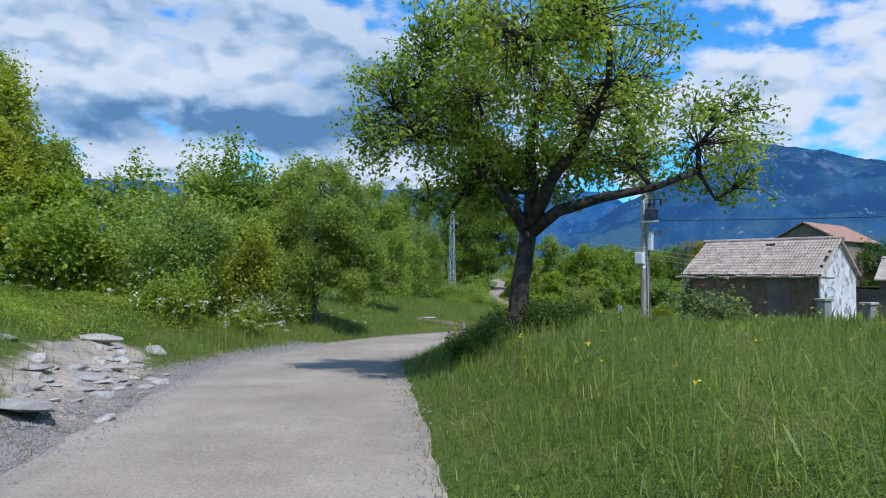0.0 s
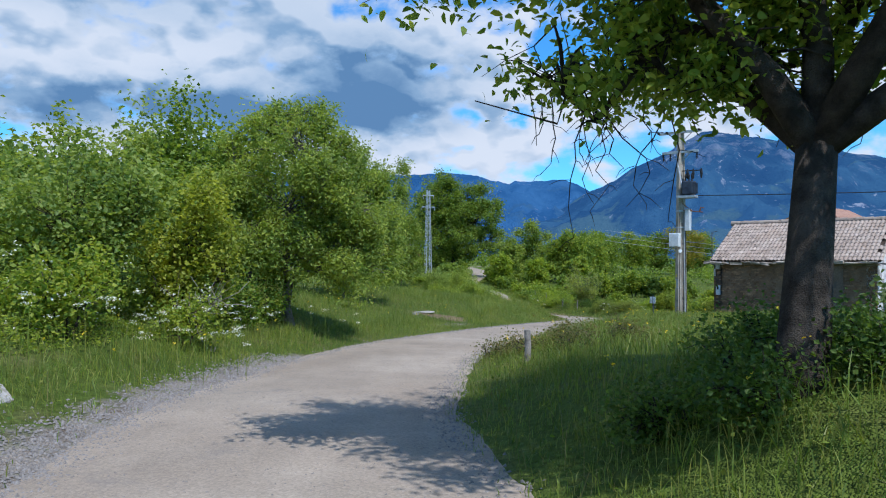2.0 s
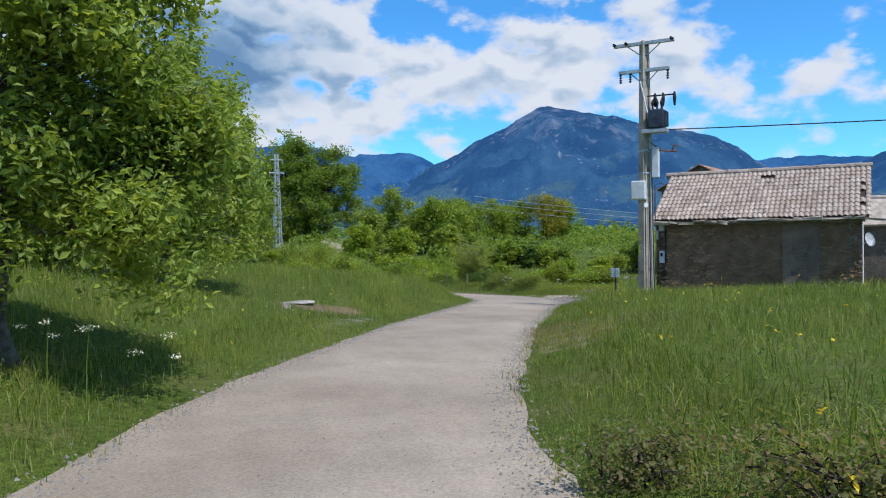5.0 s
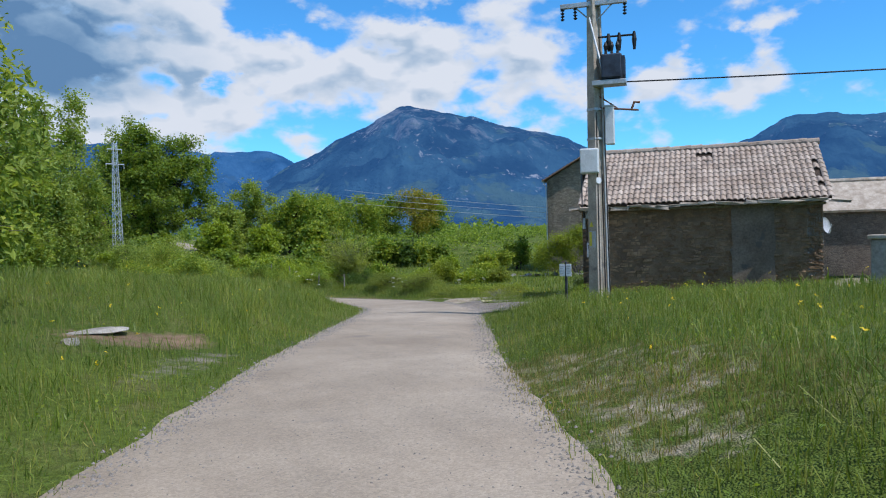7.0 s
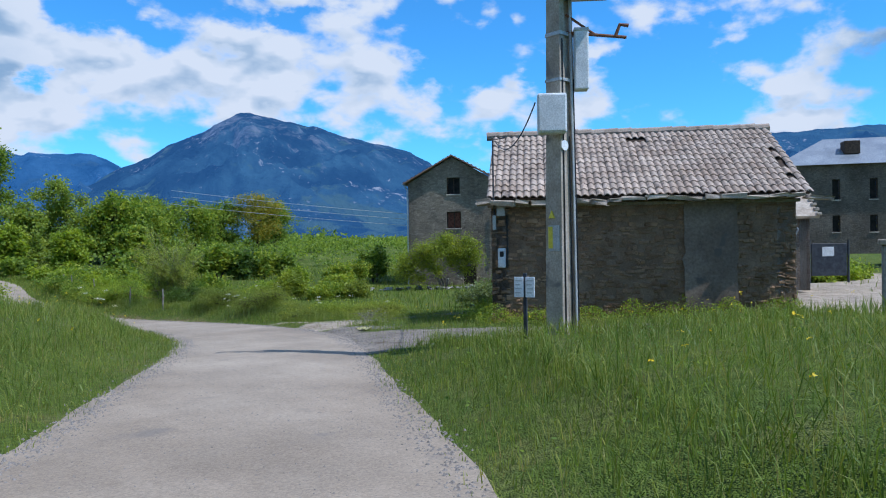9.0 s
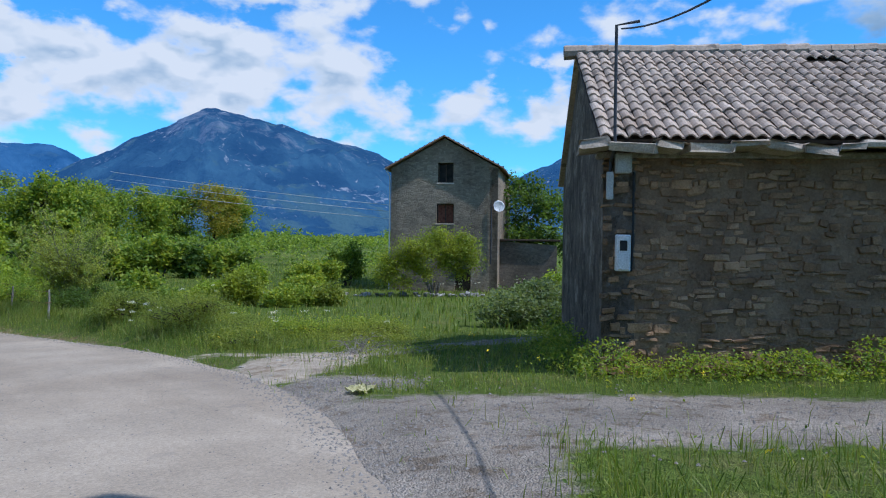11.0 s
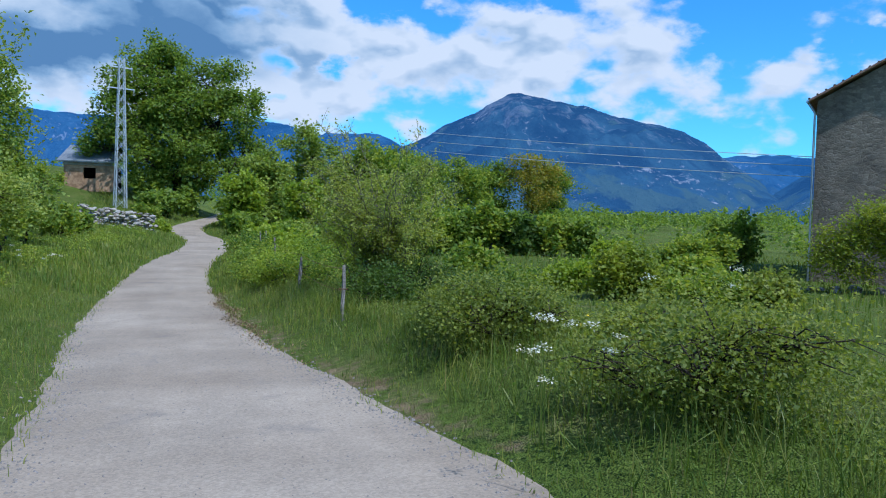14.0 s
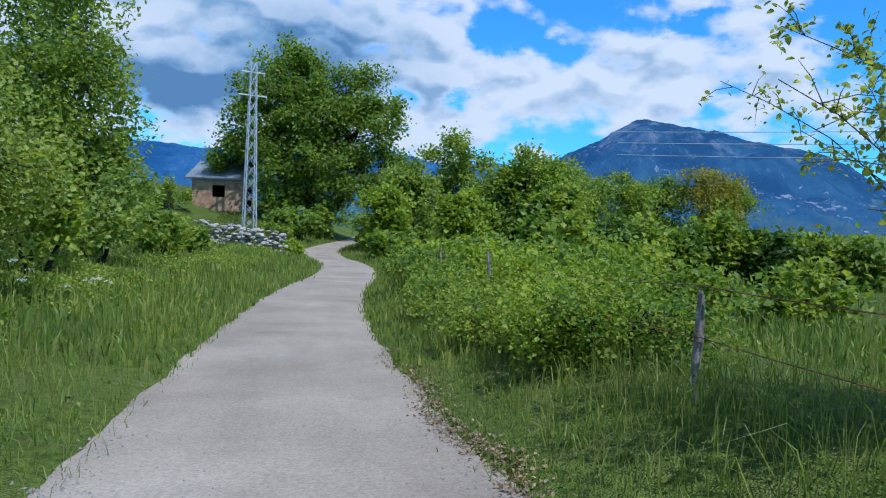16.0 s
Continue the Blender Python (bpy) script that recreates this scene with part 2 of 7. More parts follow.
M["steel"] = material("steel", two_tone((0.36, 0.38, 0.39), (0.52, 0.54, 0.55), 5.0, 0.5, 0.002, metal=0.6))
M["galvanised"] = material("galvanised", two_tone((0.46, 0.48, 0.49), (0.60, 0.62, 0.63), 5.0, 0.6, 0.002, metal=0.15))
M["dark_metal"] = material("dark_metal", two_tone((0.03, 0.033, 0.04), (0.06, 0.063, 0.07), 6.0, 0.5, 0.002))
M["rust"] = material("rust", two_tone((0.13, 0.06, 0.035), (0.24, 0.11, 0.06), 9.0, 0.85, 0.004))
M["trafo"] = material("trafo", two_tone((0.028, 0.036, 0.052), (0.05, 0.065, 0.09), 5.0, 0.6, 0.002))
M["box_white"] = material("box_white", two_tone((0.58, 0.59, 0.58), (0.70, 0.71, 0.70), 4.0, 0.5, 0.001))
M["box_grey"] = material("box_grey", two_tone((0.38, 0.39, 0.38), (0.48, 0.49, 0.48), 4.0, 0.55, 0.001))
M["black"] = material("black", two_tone((0.012, 0.012, 0.013), (0.025, 0.025, 0.026), 8.0, 0.5, 0.001))
M["yellow"] = material("yellow", two_tone((0.62, 0.52, 0.05), (0.75, 0.64, 0.08), 8.0, 0.5, 0.001))
M["white"] = material("white", two_tone((0.70, 0.71, 0.72), (0.82, 0.83, 0.84), 5.0, 0.45, 0.001))
M["dark_wood"] = material("dark_wood", two_tone((0.035, 0.024, 0.017), (0.09, 0.06, 0.04), 8.0, 0.8, 0.006))
M["curtain"] = material("curtain", two_tone((0.10, 0.035, 0.022), (0.19, 0.075, 0.045), 9.0, 0.9, 0.01))
M["void"] = material("void", two_tone((0.012, 0.011, 0.01), (0.03, 0.026, 0.022), 3.0, 0.9, 0.002))
M["metal_roof"] = material("metal_roof", two_tone((0.22, 0.245, 0.275), (0.33, 0.355, 0.38), 0.7, 0.45, 0.004, metal=0.25))


def worn_road(n, at):
    big = n.noise(at, 0.35, 4.0)
    c = n.mix(n.ramp(big, [(0.35, grey(0)), (0.65, grey(1))]), (0.292, 0.234, 0.172), (0.362, 0.298, 0.225))
    streak = n.noise(n.add("ShaderNodeMapping", in_Vector=at, in_Scale=(2.2, 0.25, 1.0)).outputs[0], 1.4, 4.0)
    c = n.mix(1.0, c, n.ramp(streak, [(0.3, grey(0.95)), (0.7, grey(1.05))]), "MULTIPLY")
    chip = n.add("ShaderNodeTexVoronoi", in_Vector=at, in_Scale=62.0)
    tone = n.add("ShaderNodeSeparateColor", in_Color=chip.outputs["Color"]).outputs[0]
    c = n.mix(1.0, c, n.ramp(tone, [(0.0, grey(0.84)), (0.5, grey(1.0)), (1.0, grey(1.17))]), "MULTIPLY")
    # patches worn down to the coarse stone, others dusty and smooth
    worn = n.ramp(n.noise(at, 0.8, 6.0, 0.6), [(0.40, grey(0.90)), (0.62, grey(1.07))])
    c = n.mix(1.0, c, worn, "MULTIPLY")
    stain = n.ramp(n.noise(at, 1.1, 5.0, 0.6), [(0.62, grey(0)), (0.74, grey(1))])
    c = n.mix(n.math("MULTIPLY", stain, 0.5), c, (0.17, 0.155, 0.14))
    return surface(n, c, 0.95, n.math("SUBTRACT", 1.0, chip.outputs["Distance"]), 0.003, spec=0.2)


M["asphalt_dry"] = material("asphalt_dry", worn_road)


def ground_soil(n, at):
    big = n.noise(at, 0.12, 5.0)
    mid = n.noise(at, 1.1, 5.0)
    c = n.mix(n.ramp(big, [(0.35, grey(0)), (0.65, grey(1))]), (0.085, 0.125, 0.02), (0.13, 0.17, 0.03))
    c = n.mix(n.ramp(mid, [(0.52, grey(0)), (0.72, grey(1))]), c, (0.16, 0.165, 0.05))
    g = n.noise(at, 14.0, 4.0)
    c = n.mix(1.0, c, n.ramp(g, [(0.3, grey(0.6)), (0.7, grey(1.25))]), "MULTIPLY")
    # bare ground: gravel, sand and earth, each laid down where it lies and broken up by tufts
    lies = n.add("ShaderNodeSeparateColor", in_Color=n.add("ShaderNodeVertexColor", layer_name="cover").outputs[0])
    chip = n.add("ShaderNodeTexVoronoi", in_Vector=at, in_Scale=58.0)
    tone = n.add("ShaderNodeSeparateColor", in_Color=chip.outputs["Color"]).outputs[0]
    crumb = n.ramp(n.noise(at, 9.0, 6.0, 0.65), [(0.3, grey(0)), (0.68, grey(1))])
    damp = n.ramp(n.noise(at, 3.3, 6.0, 0.7), [(0.36, (0.66, 0.60, 0.54)), (0.48, grey(1))])
    ragged = n.math("MULTIPLY", n.math("SUBTRACT", n.noise(at, 2.6, 6.0, 0.65), 0.5), 1.5)
    for k, (lo, hi) in enumerate((((0.225, 0.187, 0.148), (0.41, 0.352, 0.285)), ((0.42, 0.34, 0.25), (0.60, 0.50, 0.38)), ((0.22, 0.15, 0.095), (0.33, 0.225, 0.145)))):
        there = n.ramp(n.math("ADD", lies.outputs[k], ragged), [(0.36, grey(0)), (0.72, grey(1))])
        blend = n.math("ADD", n.math("MULTIPLY", tone, (0.8, 0.25, 0.4)[k]), n.math("MULTIPLY", crumb, (0.2, 0.75, 0.6)[k]))
        c = n.mix(there, c, n.mix(1.0, n.mix(1.0, n.mix(blend, lo, hi), n.ramp(mid, [(0.3, grey(0.72)), (0.7, grey(1.18))]), "MULTIPLY"), damp, "MULTIPLY"))
    return surface(n, c, 0.95, n.math("ADD", n.math("ADD", mid, g), n.math("MULTIPLY", chip.outputs["Distance"], -0.6)), 0.04, spec=0.1)


M["ground"] = material("ground", ground_soil)


def stone_wall(pale, dark, size):
    """Rubble masonry seen from afar: irregular courses, joints recessed by bump."""

    def build(n, at):
        warp = n.noise(at, 1.7, 3.0, out="Color")
        p = n.mix(0.13, at, warp, "ADD")
        p = n.mix(0.05, p, n.noise(at, 7.0, 3.0, out="Color"), "ADD")
        p = n.add("ShaderNodeMapping", in_Vector=p, in_Scale=(1.0, 1.0, 1.9)).outputs[0]
        cell = n.add("ShaderNodeTexVoronoi", in_Vector=p, in_Scale=size, feature="F1")
        edge = n.add("ShaderNodeTexVoronoi", in_Vector=p, in_Scale=size, feature="DISTANCE_TO_EDGE").outputs["Distance"]
        tone = n.add("ShaderNodeSeparateColor", in_Color=cell.outputs["Color"]).outputs[0]
        c = n.mix(tone, dark, pale)
        joint = n.ramp(edge, [(0.0, grey(0)), (0.10, grey(1))])
        # pointing that has washed out of some joints and smeared over others
        smear = n.ramp(n.noise(at, 2.3, 6.0, 0.65), [(0.40, grey(0.15)), (0.62, grey(0.85))])
        c = n.mix(n.math("MULTIPLY", n.math("SUBTRACT", 1.0, joint), 0.7), c, [0.75 * (a + b) / 2 for a, b in zip(pale, dark)])
        c = n.mix(n.math("MULTIPLY", smear, 0.75), c, [0.48 * (a + b) for a, b in zip(pale, dark)])
        stain = n.noise(at, 0.45, 6.0, 0.6)
        c = n.mix(1.0, c, n.ramp(stain, [(0.3, grey(0.62)), (0.7, grey(1.25))]), "MULTIPLY")
        grain = n.noise(at, 26.0, 4.0)
        c = n.mix(1.0, c, n.ramp(grain, [(0.3, grey(0.75)), (0.7, grey(1.2))]), "MULTIPLY")
        return surface(n, c, 0.95, n.math("ADD", n.math("MULTIPLY", joint, 0.5), n.noise(at, 12.0)), 0.025, spec=0.15)

    return build


M["tower_stone"] = material("tower_stone", stone_wall((0.36, 0.285, 0.205), (0.165, 0.130, 0.096), 4.6))
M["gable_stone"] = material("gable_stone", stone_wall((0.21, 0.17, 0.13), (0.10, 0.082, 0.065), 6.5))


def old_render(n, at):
    """Weathered render, washed by rain, with patches fallen off and paler remains; its base is also darkened for the
    gable's shade.
    """
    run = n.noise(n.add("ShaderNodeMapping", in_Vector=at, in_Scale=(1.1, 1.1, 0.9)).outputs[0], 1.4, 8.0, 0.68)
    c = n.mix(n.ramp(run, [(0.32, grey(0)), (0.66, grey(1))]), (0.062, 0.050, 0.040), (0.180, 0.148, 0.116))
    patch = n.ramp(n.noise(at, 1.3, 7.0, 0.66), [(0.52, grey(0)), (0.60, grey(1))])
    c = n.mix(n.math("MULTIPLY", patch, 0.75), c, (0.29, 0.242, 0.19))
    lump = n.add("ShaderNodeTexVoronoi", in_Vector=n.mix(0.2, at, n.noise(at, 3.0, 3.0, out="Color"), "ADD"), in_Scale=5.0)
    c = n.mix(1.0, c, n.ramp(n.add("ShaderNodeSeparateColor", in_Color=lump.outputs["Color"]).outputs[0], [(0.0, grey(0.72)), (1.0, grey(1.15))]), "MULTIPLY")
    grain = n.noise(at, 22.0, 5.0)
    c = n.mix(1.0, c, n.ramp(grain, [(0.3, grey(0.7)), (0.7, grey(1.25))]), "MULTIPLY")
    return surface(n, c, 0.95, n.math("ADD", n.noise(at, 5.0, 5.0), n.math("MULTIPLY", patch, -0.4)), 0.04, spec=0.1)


M["old_render"] = material("old_render", old_render)


def mountain_side(haze, wood, meadow, rock, amount, tree_line):
    """Wooded flanks with clearings low down, bare rock high up and on steep faces, behind haze put in as a blue glow.
    """

    def build(n, at):
        geo = n.add("ShaderNodeNewGeometry")
        tall = n.add("ShaderNodeSeparateXYZ", in_Vector=at).outputs[2]
        broad = n.noise(at, 0.0026, 6.0, 0.55)
        mid = n.noise(at, 0.009, 10.0, 0.66)
        fine = n.noise(at, 0.035, 8.0, 0.7)
        steep = n.math("SUBTRACT", 1.0, n.add("ShaderNodeSeparateXYZ", in_Vector=geo.outputs["Normal"]).outputs[2])
        # uneven woods; the broad dark and light patches also stand in for cloud shade
        c = n.mix(n.ramp(broad, [(0.44, grey(0)), (0.54, grey(1))]), wood, [v * 2.6 for v in wood])
        c = n.mix(1.0, c, n.ramp(mid, [(0.3, grey(0.6)), (0.7, grey(1.5))]), "MULTIPLY")
        # clearings on the lower slopes
        low = n.add("ShaderNodeMapRange", in_0=tall, in_1=tree_line * 0.62, in_2=tree_line * 0.25, in_3=0.0, in_4=0.14).outputs[0]
        field = n.ramp(n.math("ADD", n.noise(at, 0.006, 5.0, 0.6), low), [(0.60, grey(0)), (0.66, grey(1))])
        c = n.mix(field, c, meadow)
        # rock: scars where the flank is steep, more of it towards the top
        high = n.add("ShaderNodeMapRange", in_0=tall, in_1=tree_line * 0.6, in_2=tree_line * 1.35, in_3=0.0, in_4=0.13).outputs[0]
        bare = n.math("ADD", n.math("ADD", n.math("MULTIPLY", mid, 0.5), n.math("MULTIPLY", fine, 0.3)), n.math("ADD", n.math("MULTIPLY", steep, 0.25), high))
        c = n.mix(n.ramp(bare, [(amount, grey(0)), (amount + 0.12, grey(1))]), c, rock)
        # pale scree and cliffs in short broken streaks
        down = n.add("ShaderNodeMapping", in_Vector=at, in_Scale=(0.045, 0.045, 0.018)).outputs[0]
        streak = n.math("ADD", n.noise(down, 1.0, 7.0, 0.62, distort=0.4), n.math("MULTIPLY", n.math("SUBTRACT", n.noise(at, 0.0042, 3.0, 0.5), 0.5), 0.55))
        c = n.mix(n.ramp(streak, [(0.64, grey(0)), (0.74, grey(1))]), c, [v * 1.7 for v in rock])
        body = surface(n, c, 1.0, n.math("ADD", mid, n.math("MULTIPLY", fine, 0.4)), 40.0, spec=0.0)
        # a distant backdrop: haze between here and there, added as blue glow
        haze_glow = n.add("ShaderNodeEmission", in_Color=(*haze, 1), in_Strength=1.0).outputs[0]
        return n.add("ShaderNodeAddShader", in_0=body, in_1=haze_glow).outputs[0]

    return build


# distance haze lies in the glow and in the bluish base colours
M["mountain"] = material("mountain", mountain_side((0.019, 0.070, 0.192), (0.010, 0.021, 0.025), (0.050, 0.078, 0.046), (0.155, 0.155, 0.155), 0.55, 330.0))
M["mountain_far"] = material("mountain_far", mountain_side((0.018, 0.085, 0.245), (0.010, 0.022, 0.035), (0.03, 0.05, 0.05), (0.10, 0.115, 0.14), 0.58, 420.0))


# ---- mesh helpers ----
def mesh_of(name, verts, faces, mat, smooth=False):
    """A mesh from arrays; faces: (n, k) indices with one k."""
    verts, faces = np.asarray(verts, np.float32), np.asarray(faces, np.int32)
    me = bpy.data.meshes.new(name)
    n, k = faces.shape
    me.vertices.add(len(verts))
    me.vertices.foreach_set("co", verts.ravel())
    me.loops.add(n * k)
    me.loops.foreach_set("vertex_index", faces.ravel())
    me.polygons.add(n)
    me.polygons.foreach_set("loop_start", np.arange(0, n * k, k, dtype=np.int32))
    me.polygons.foreach_set("use_smooth", np.full(n, smooth, dtype=bool))
    me.update(calc_edges=True)
    me.validate()
    if mat:
        me.materials.append(mat)
    return me


def child(ob, parent, label=""):
    ob.parent = parent
    if label:
        ob["label"] = label
    return ob


def part(name, bm, mat, parent, label="", smooth=False):
    """Links a bmesh as one mesh object under a thing or a part."""
    me = bpy.data.meshes.new(name)
    bmesh.ops.recalc_face_normals(bm, faces=bm.faces)
    bm.to_mesh(me)
    bm.free()
    me.materials.append(mat)
    for f in me.polygons:
        f.use_smooth = smooth
    ob = new(name, me)
    if parent is not None:
        ob.parent = parent
    if label:
        ob["label"] = label
    return ob


def thing(name, at, label, category, group="", kind="", turn=0.0):
    ob = new(name)
    ob.matrix_world = pose(*at, 0, 0, turn)
    ob.empty_display_size = 0.2
    return tagged(ob, label, category, group, kind)


def add_box(bm, lo, hi, bevel=0.0, m=None):
    """A box between two corners, its edges rounded by bevel, then moved by m."""
    lo, hi = Vector(lo), Vector(hi)
    made = bmesh.ops.create_cube(bm, size=1.0, matrix=Matrix.Translation((lo + hi) / 2) @ Matrix.Diagonal((*(hi - lo), 1)))
    vs = made["verts"]
    if bevel:
        es = list({e for v in vs for e in v.link_edges})
        out = bmesh.ops.bevel(bm, geom=es, offset=bevel, segments=1, affect="EDGES", clamp_overlap=True)
        vs = list({v for f in out["faces"] for v in f.verts} | {v for v in vs if v.is_valid})
        todo, vs = list(vs), set(vs)
        while todo:
            v = todo.pop()
            for e in v.link_edges:
                o = e.other_vert(v)
                if o not in vs:
                    vs.add(o)
                    todo.append(o)
        vs = list(vs)
    if m is not None:
        bmesh.ops.transform(bm, matrix=m, verts=vs)
    return vs


def box(lo, hi, bevel=0.0, m=None):
    bm = bmesh.new()
    add_box(bm, lo, hi, bevel, m)
    return bm


def add_tube(bm, path, radii, sides=8, caps=True):
    """A tube along a path of points with a radius at each."""
    path = [Vector(p) for p in path]
    if not hasattr(radii, "__len__"):
        radii = [radii] * len(path)
    rings, side = [], None
    for i, p in enumerate(path):
        d = (path[min(i + 1, len(path) - 1)] - path[max(i - 1, 0)]).normalized()
        if side is None:
            side = d.cross(Vector((0, 0, 1)) if abs(d.z) < 0.9 else Vector((1, 0, 0))).normalized()
        side = (side - d * side.dot(d)).normalized()
        other = d.cross(side)
        rings.append([bm.verts.new(p + (side * math.cos(a) + other * math.sin(a)) * radii[i]) for a in (2 * math.pi * k / sides for k in range(sides))])
    for a, b in zip(rings, rings[1:]):
        for k in range(sides):
            bm.faces.new((a[k], a[(k + 1) % sides], b[(k + 1) % sides], b[k]))
    if caps and sides > 2:
        bm.faces.new(rings[0][::-1])
        bm.faces.new(rings[-1])


def tube(path, radii, sides=8):
    bm = bmesh.new()
    add_tube(bm, path, radii, sides)
    return bm


def sag(a, b, drop, steps=14):
    a, b = Vector(a), Vector(b)
    return [a.lerp(b, t) - Vector((0, 0, drop * 4 * t * (1 - t))) for t in (i / steps for i in range(steps + 1))]


def smooth(a, b, v):
    t = np.clip((np.asarray(v, float) - a) / (b - a), 0, 1)
    return t * t * (3 - 2 * t)


# ---- lie of the land ----
ROAD = np.array([(-0.2, -14), (-0.9, -3), (-1.6, 5.5), (-2.2, 10.7), (-2.5, 14.5), (-2.25, 17), (-1.7, 21), (-0.65, 25), (1.15, 29.3), (2.7, 33),
                 (4.4, 36.5), (5.9, 39.6), (8.0, 44), (9.2, 47.8), (9.8, 53), (9.4, 58), (8.7, 63), (8.2, 70), (8.0, 77), (8.2, 84), (8.8, 91),
                 (9.0, 97), (8.5, 103), (7.4, 109), (7.4, 115), (8.6, 122), (10.0, 130), (11.5, 142), (14, 175), (16, 230), (30, 320), (60, 480)], float)
RISE = np.array([(-15, 0.05), (0, 0), (5, -0.06), (10, -0.2), (20, -0.57), (30, -1.0), (40, -1.5), (45, -1.78), (50, -2.08), (55, -2.38), (60, -2.63),
                 (65, -2.78), (75, -2.86), (90, -2.7), (105, -2.35), (120, -1.5), (140, -0.6), (200, 0.0), (600, 0.0)], float)


def spline(pts, per=8):
    out = []
    for i in range(len(pts) - 1):
        a, b, c, d = pts[max(i - 1, 0)], pts[i], pts[i + 1], pts[min(i + 2, len(pts) - 1)]
        for t in np.arange(per) / per:
            out.append(0.5 * (2 * b + (c - a) * t + (2 * a - 5 * b + 4 * c - d) * t * t + (3 * b - a - 3 * c + d) * t ** 3))
    return np.array(out + [pts[-1]])


LINE = spline(ROAD)
STEP = np.gradient(LINE, axis=0)
STEP /= np.linalg.norm(STEP, axis=1, keepdims=True)


FINE_Y = np.arange(-15, 600, 1.0)
FINE_Z = np.convolve(np.pad(np.interp(FINE_Y, RISE[:, 0], RISE[:, 1]), 4, mode="edge"), np.ones(9) / 9, "valid")


def road_z(y):
    return np.interp(y, FINE_Y, FINE_Z)


def half_width(y):
    return np.interp(y, [-10, 5, 11, 16, 45, 48, 54, 60, 75, 100, 140], [1.5, 1.52, 1.7, 1.68, 1.78, 1.76, 1.58, 1.37, 1.22, 1.2, 1.2])


def from_road(x, y):
    """Signed distance from the road's middle (right is positive) and the road's y there."""
    x, y = np.atleast_1d(np.asarray(x, float)), np.atleast_1d(np.asarray(y, float))
    side, along = np.empty(len(x)), np.empty(len(x))
    for i in range(0, len(x), 20000):
        dx, dy = x[i:i + 20000, None] - LINE[None, :, 0], y[i:i + 20000, None] - LINE[None, :, 1]
        k = np.argmin(dx * dx + dy * dy, axis=1)
        r = np.arange(len(k))
        px, py = dx[r, k], dy[r, k]
        cross = STEP[k, 1] * px - STEP[k, 0] * py
        side[i:i + 20000] = cross
        along[i:i + 20000] = LINE[k, 1] + np.clip(STEP[k, 0] * px + STEP[k, 1] * py, -1, 1) * STEP[k, 1]
    return side, along


def bumps(x, y, size):
    """Cheap smooth unevenness."""
    return (np.sin(x / size + 1.3 * np.sin(y / size * 0.7 + 1)) + np.sin(y / size * 1.1 + 1.7 * np.sin(x / size * 0.6 + 2)) + np.sin((x + y) / size * 0.73 + 4)) / 3


def ground_z(x, y):
    x, y = np.atleast_1d(np.asarray(x, float)), np.atleast_1d(np.asarray(y, float))
    d, s = from_road(x, y)
    edge = half_width(s)
    base = road_z(s)
    out = np.maximum(np.abs(d) - edge, 0)
    verge = smooth(0.0, 1.6, out)
    # left: a bank that rises from the road, high at first and low further on
    slope = np.interp(s, [-10, 10, 26, 36, 48, 60, 100, 118, 126, 150], [0.17, 0.20, 0.19, 0.11, 0.06, 0.08, 0.11, 0.13, 0.28, 0.28])
    left = verge * 0.06 + np.minimum(slope * out, 4.6 + 0 * out) * smooth(0.2, 2.5, out)
    left = left + 0.5 * smooth(0.4, 2.4, out) * smooth(32, 39, s) * (1 - smooth(53, 62, s))
    # right: a low mound, which ends where the track leaves; then a field that lies a little lower
    mound = 0.42 * smooth(0.1, 2.2, out) * (1 - smooth(38.5, 43.5, s)) + 0.2 * smooth(2, 9, out) * (1 - smooth(40, 46, s))
    field = -0.12 * smooth(1.5, 7, out) * smooth(46, 52, s)
    lift = smooth(60, 200, out) * 1.6
    right = mound + field + lift
    # a shoulder that rises evenly from the road's edge, and a low bank under the hedge
    right = right + 0.34 * np.exp(-((x - 2.2) / 2.6) ** 2 - ((y - 11.0) / 3.6) ** 2) * smooth(0.2, 1.6, out)
    right = right + 0.34 * smooth(0.2, 1.7, out) * (1 - smooth(3.2, 5.5, out)) * smooth(52, 57, s) * (1 - smooth(80, 95, s))
    z = base + np.where(d < 0, left, right) + 0.14 * np.clip(np.abs(d) - edge, -0.7, 0.5) + 0.012 * bumps(x, y, 0.35) + 0.007 * bumps(x, y, 0.13)
    z = z + 0.05 * bumps(x, y, 1.4) * smooth(0.3, 2.0, out) + 0.12 * bumps(x, y, 6.0) * smooth(1.5, 8, out)
    far = smooth(120, 700, np.hypot(x - 10, y - 50))
    z = z * (1 - far) + far * (-1.5 + 0.8 * bumps(x, y, 160.0))
    return z


def gz(x, y):
    return float(ground_z(x, y)[0])


def stretch(lo, hi, step, reach):
    """Grid lines: even from lo to hi, then ever wider out to reach."""
    mid = list(np.arange(lo, hi + step / 2, step))
    w, a, b = step, lo, hi
    low, high = [], []
    while a > -reach:
        w *= 1.22
        a -= w
        low.append(a)
    w = step
    while b < reach:
        w *= 1.22
        b += w
        high.append(b)
    return np.array(low[::-1] + mid + high)


